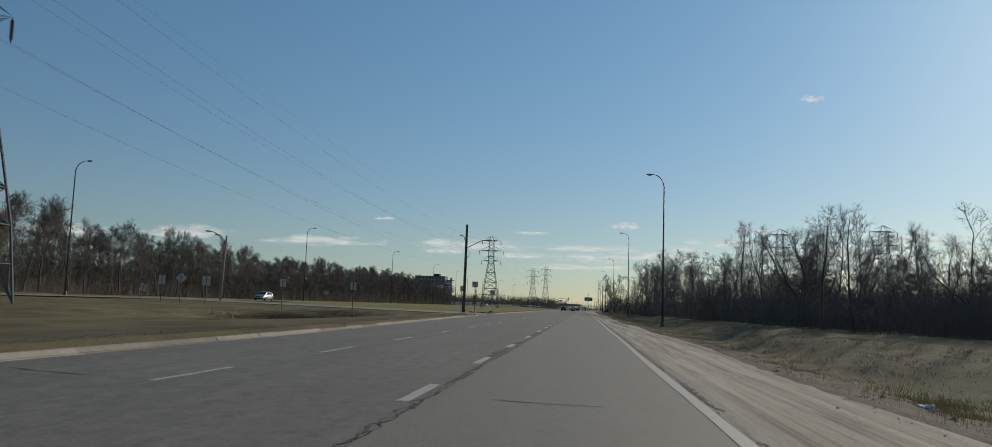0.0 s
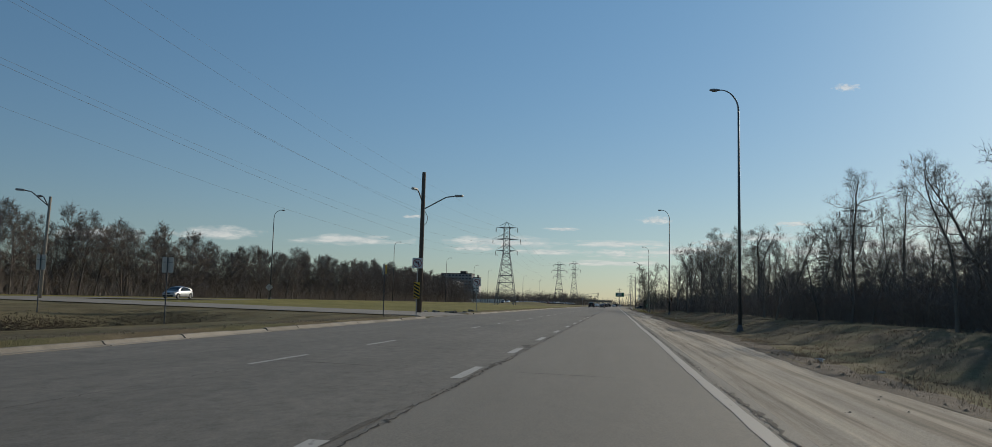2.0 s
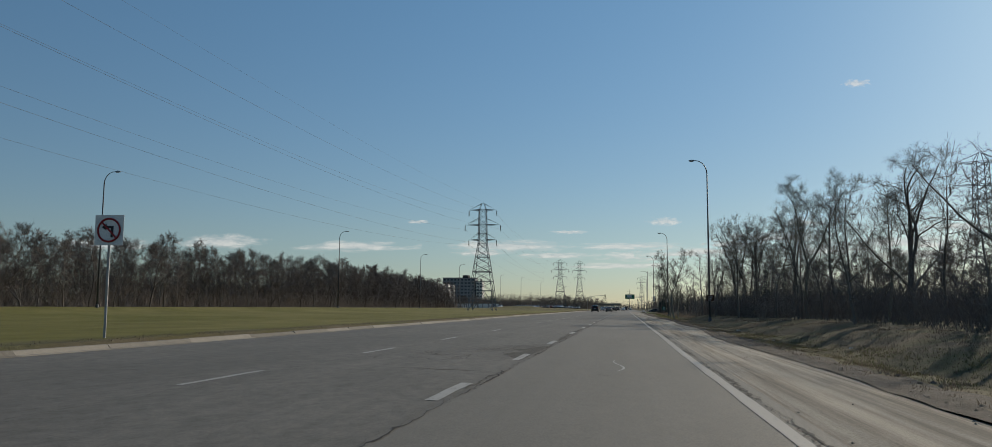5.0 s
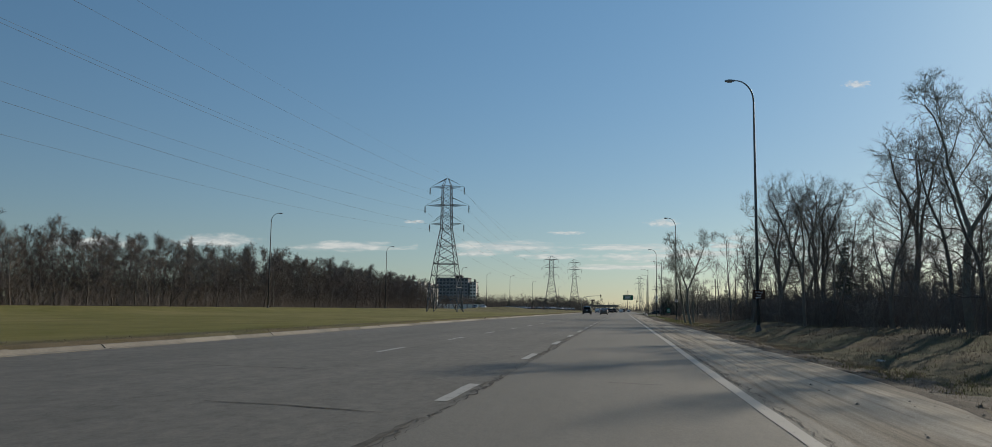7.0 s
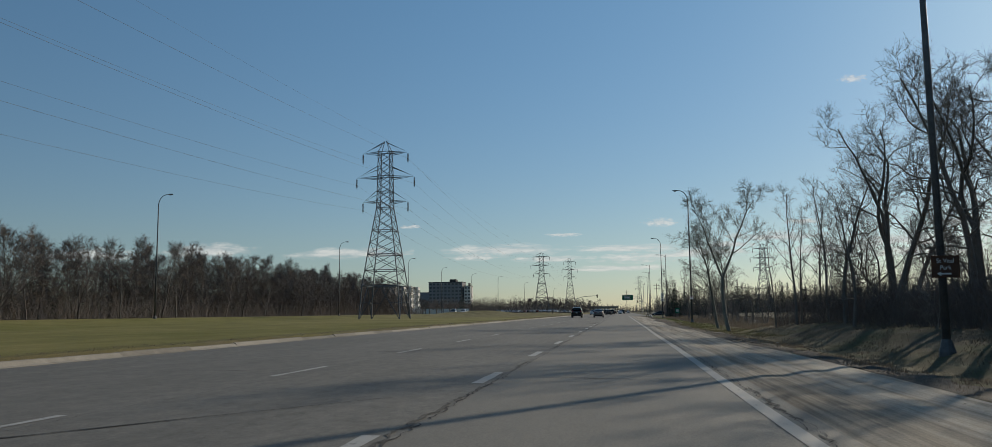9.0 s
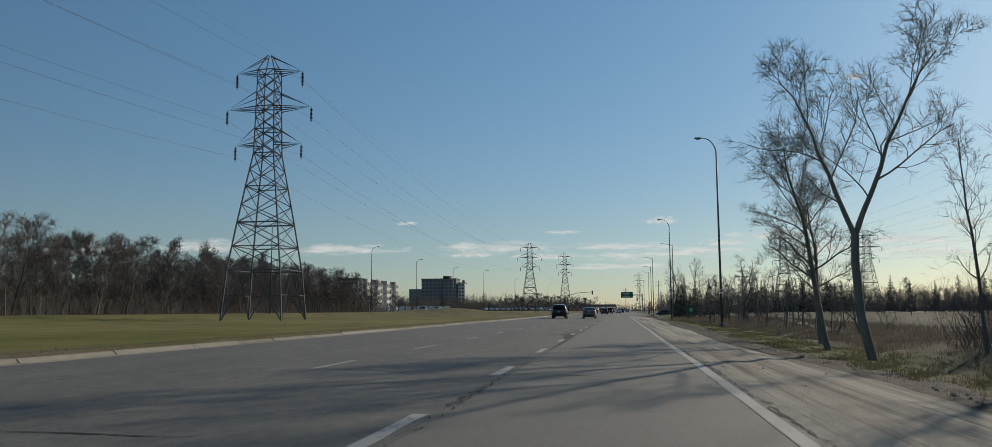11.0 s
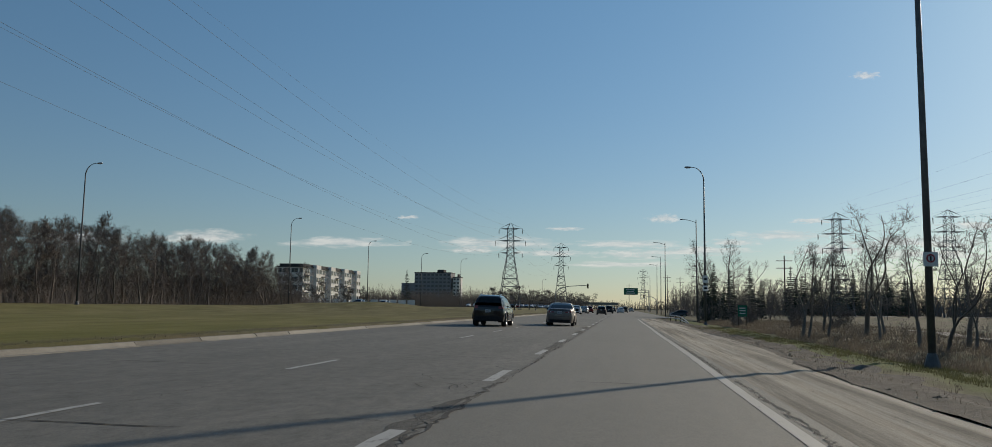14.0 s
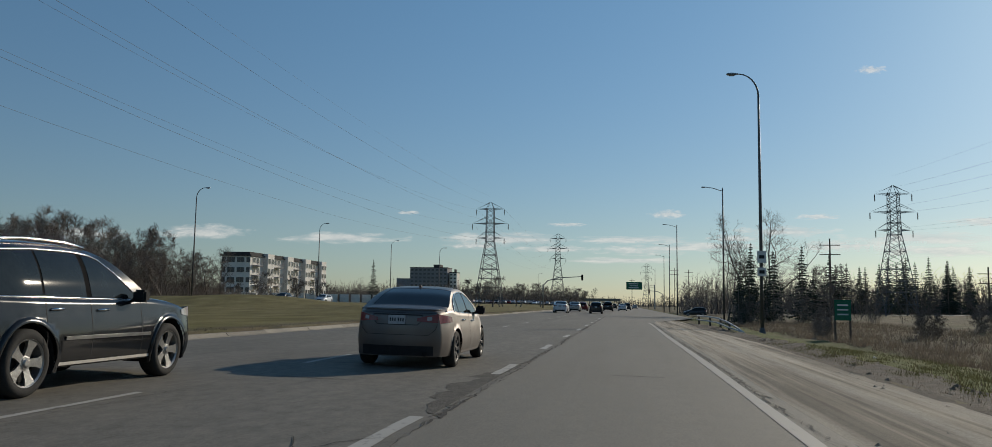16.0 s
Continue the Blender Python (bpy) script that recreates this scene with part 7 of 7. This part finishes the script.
# a narrow pale strip beside the field and the road beyond it
def track(name, pts, w, mat, label):
    v, f = [], []
    for i, (x, y) in enumerate(pts):
        a, b = pts[max(i - 1, 0)], pts[min(i + 1, len(pts) - 1)]
        d = Vector((b[0] - a[0], b[1] - a[1], 0)).normalized()
        for k in (-1, 1):
            px, py = x + d.y * w / 2 * k, y - d.x * w / 2 * k
            v.append((px, py, float(land_z(px, py)) + 0.09))
    f = [(2 * i, 2 * i + 1, 2 * i + 3, 2 * i + 2) for i in range(len(pts) - 1)]
    tagged(link_mesh(name, v, f, mat), label, "road", kind="structure")


track("field_track", [(17.3 + (y - 280) * 0.125, y) for y in range(274, 342, 2)], 1.1, FAR_ROAD, "narrow pale strip beside the dry field")
track("field_road", [(x, 469 + 0.02 * x) for x in range(16, 260, 4)], 6.0, FAR_ROAD, "pale road crossing beyond the dry field")

for x, y, size in ((-87, 489, 0.7), (-83.5, 487, 0.62), (-80, 491, 0.72), (-77, 488, 0.58), (-73.5, 492, 0.66), (-92, 486, 0.5)):
    plant("junction", x, y, size * 1.35, group="bare trees before the flats", label="bare round-crowned tree before the apartment block")
thicket("flats_brush", 900, lambda r: (-76 - 22 * r.random(), r.uniform(456, 484)), 3.6, TWIG, 87, "low leafless brush before the apartment block", 0.05, tilt=0.4)
# white panel fence before the flats
t = thing("panel_fence", "long white panel fence before the apartment block", "fence", pose(0, 0, 0))
for k in range(13):
    bm = bmesh.new()
    x = -98 + k * 2.6
    box(bm, x + 0.12, x + 2.48, 498.0 + k * 1.4, 498.12 + k * 1.4, 0.7, 3.0, 0.02)
    part("fence_panel", bm, WALL_PALE, t)
    bm = bmesh.new()
    box(bm, x - 0.1, x + 0.1, 497.95 + k * 1.4, 498.15 + k * 1.4, 0.5, 3.1)
    part("fence_post", bm, WALL_GREY, t)

# the bridge deck far ahead
t = thing("overpass", "pale concrete overpass crossing far ahead", "bridge", pose(0, 900, 0))
bm = bmesh.new()
box(bm, -130, -3, -6, 6, 3.6, 4.8)
part("deck", bm, FAR_ROAD, t)
bm = bmesh.new()
box(bm, -130, -3, -6.3, -6.0, 4.5, 5.6)
part("parapet", bm, CONCRETE, t)
for x in (-110, -85, -60, -35, -12):
    bm = bmesh.new()
    box(bm, x - 0.7, x + 0.7, -4, 4, -0.5, 3.6)
    part("pier", bm, CONCRETE, t)

# median trees and the big spruce near the far junction
for x, y, s in ((-27, 470, 0.85), (-33, 480, 0.8), (-22, 520, 0.85), (-18, 555, 0.9), (-38, 500, 0.75), (-15, 600, 0.9), (-44, 560, 0.8), (-60, 620, 0.9), (-24, 492, 0.8), (-30, 530, 0.85), (-12.5, 575, 0.8), (-50, 590, 0.85)):
    plant("junction", x, y, s, group="bare trees at the far junction")
plant("spruce", -68.5, 520, 0.92, label="tall lone spruce by the far road")
for k in range(26):
    x, y = -85 + k * 6.5 + rw.uniform(-2, 2), 690 + rw.uniform(-30, 60)
    if abs(x) > 14:
        plant("far" if rw.random() < 0.7 else "spruce", x, y, rw.uniform(0.6, 0.85), group="trees beyond the junction")
for x, y, h in ((35, 450, 13.3), (60.1, 450, 8.4), (20, 640, 17), (27, 660, 17), (4, 760, 16)):
    tp = thing("utility_pole", "thin wooden utility pole with crossarms", "utility pole", pose(x, y, float(land_z(x, y))), "distant utility poles")
    bm = bmesh.new()
    tube(bm, [(0, 0, -0.3), (0, 0, h)], [0.18, 0.12], 8)
    part("pole", bm, WOOD, tp)
    for z in (h - 1.2, h - 2.8):
        bm = bmesh.new()
        box(bm, -1.7, 1.7, -0.06, 0.06, z, z + 0.14)
        part("crossarm", bm, WOOD, tp)


# ---------------------------------------------------------------- clouds far off
def cloud_material():
    m = bpy.data.materials.new("cloud")
    m.use_nodes = True
    n, l = m.node_tree.nodes, m.node_tree.links
    n.clear()
    out, mix, em, tr = (n.new("ShaderNode" + k) for k in ("OutputMaterial", "MixShader", "Emission", "BsdfTransparent"))
    tc = n.new("ShaderNodeTexCoord")
    mp = n.new("ShaderNodeMapping")
    l.new(tc.outputs["Object"], mp.inputs[0])
    oi = n.new("ShaderNodeObjectInfo")
    comb = n.new("ShaderNodeCombineXYZ")
    mul = n.new("ShaderNodeMath")
    mul.operation = "MULTIPLY"
    mul.inputs[1].default_value = 40
    l.new(oi.outputs["Random"], mul.inputs[0])
    l.new(mul.outputs[0], comb.inputs[0])
    l.new(comb.outputs[0], mp.inputs["Location"])
    mp.inputs["Scale"].default_value = (1.6, 1, 0.9)
    nz = noise_tex(n, l, mp.outputs[0], 1.5, 8, 0.62)
    ln = n.new("ShaderNodeVectorMath")
    ln.operation = "LENGTH"
    l.new(tc.outputs["Object"], ln.inputs[0])
    sub = n.new("ShaderNodeMath")
    sub.operation = "SUBTRACT"
    l.new(nz, sub.inputs[0])
    k = n.new("ShaderNodeMath")
    k.operation = "MULTIPLY"
    k.inputs[1].default_value = 0.46
    l.new(ln.outputs["Value"], k.inputs[0])
    l.new(k.outputs[0], sub.inputs[1])
    fac = ramp(n, l, sub.outputs[0], [(0.08, (0, 0, 0)), (0.38, (0.64, 0.64, 0.64))])
    l.new(fac, mix.inputs[0])
    l.new(tr.outputs[0], mix.inputs[1])
    l.new(em.outputs[0], mix.inputs[2])
    l.new(mix.outputs[0], out.inputs[0])
    l.new(ramp(n, l, nz, [(0.35, (0.66, 0.70, 0.72)), (0.62, (1.0, 0.98, 0.93))]), em.inputs[0])
    em.inputs[1].default_value = 1.15
    return m


CLOUD = cloud_material()
for x, z, w, h in ((-540, 296, 300, 34), (-700, 265, 120, 18), (-1340, 300, 300, 30), (20, 292, 260, 22), (70, 245, 200, 26), (190, 408, 80, 22), (1069, 1043, 60, 20), (-2050, 330, 240, 40), (-2700, 320, 260, 40), (-260, 362, 90, 10), (-1000, 420, 60, 10), (700, 330, 200, 26), (1250, 300, 300, 34), (-20, 200, 260, 16), (330, 262, 240, 24), (480, 300, 120, 20), (960, 262, 260, 26), (1500, 372, 160, 22), (-320, 250, 180, 18), (830, 395, 90, 14), (900, 270, 130, 26), (1350, 246, 260, 30)):
    ob = link_mesh("cloud", [(-1, 0, -1), (1, 0, -1), (1, 0, 1), (-1, 0, 1)], [(0, 1, 2, 3)], CLOUD)
    ob.matrix_basis = Matrix.Translation((x * 1.05, 4200, z * 1.05)) @ Matrix.Diagonal((w * 1.25, 1, h * 1.1, 1))
    tagged(ob, "thin white cumulus cloud low over the horizon", "cloud", kind="structure")
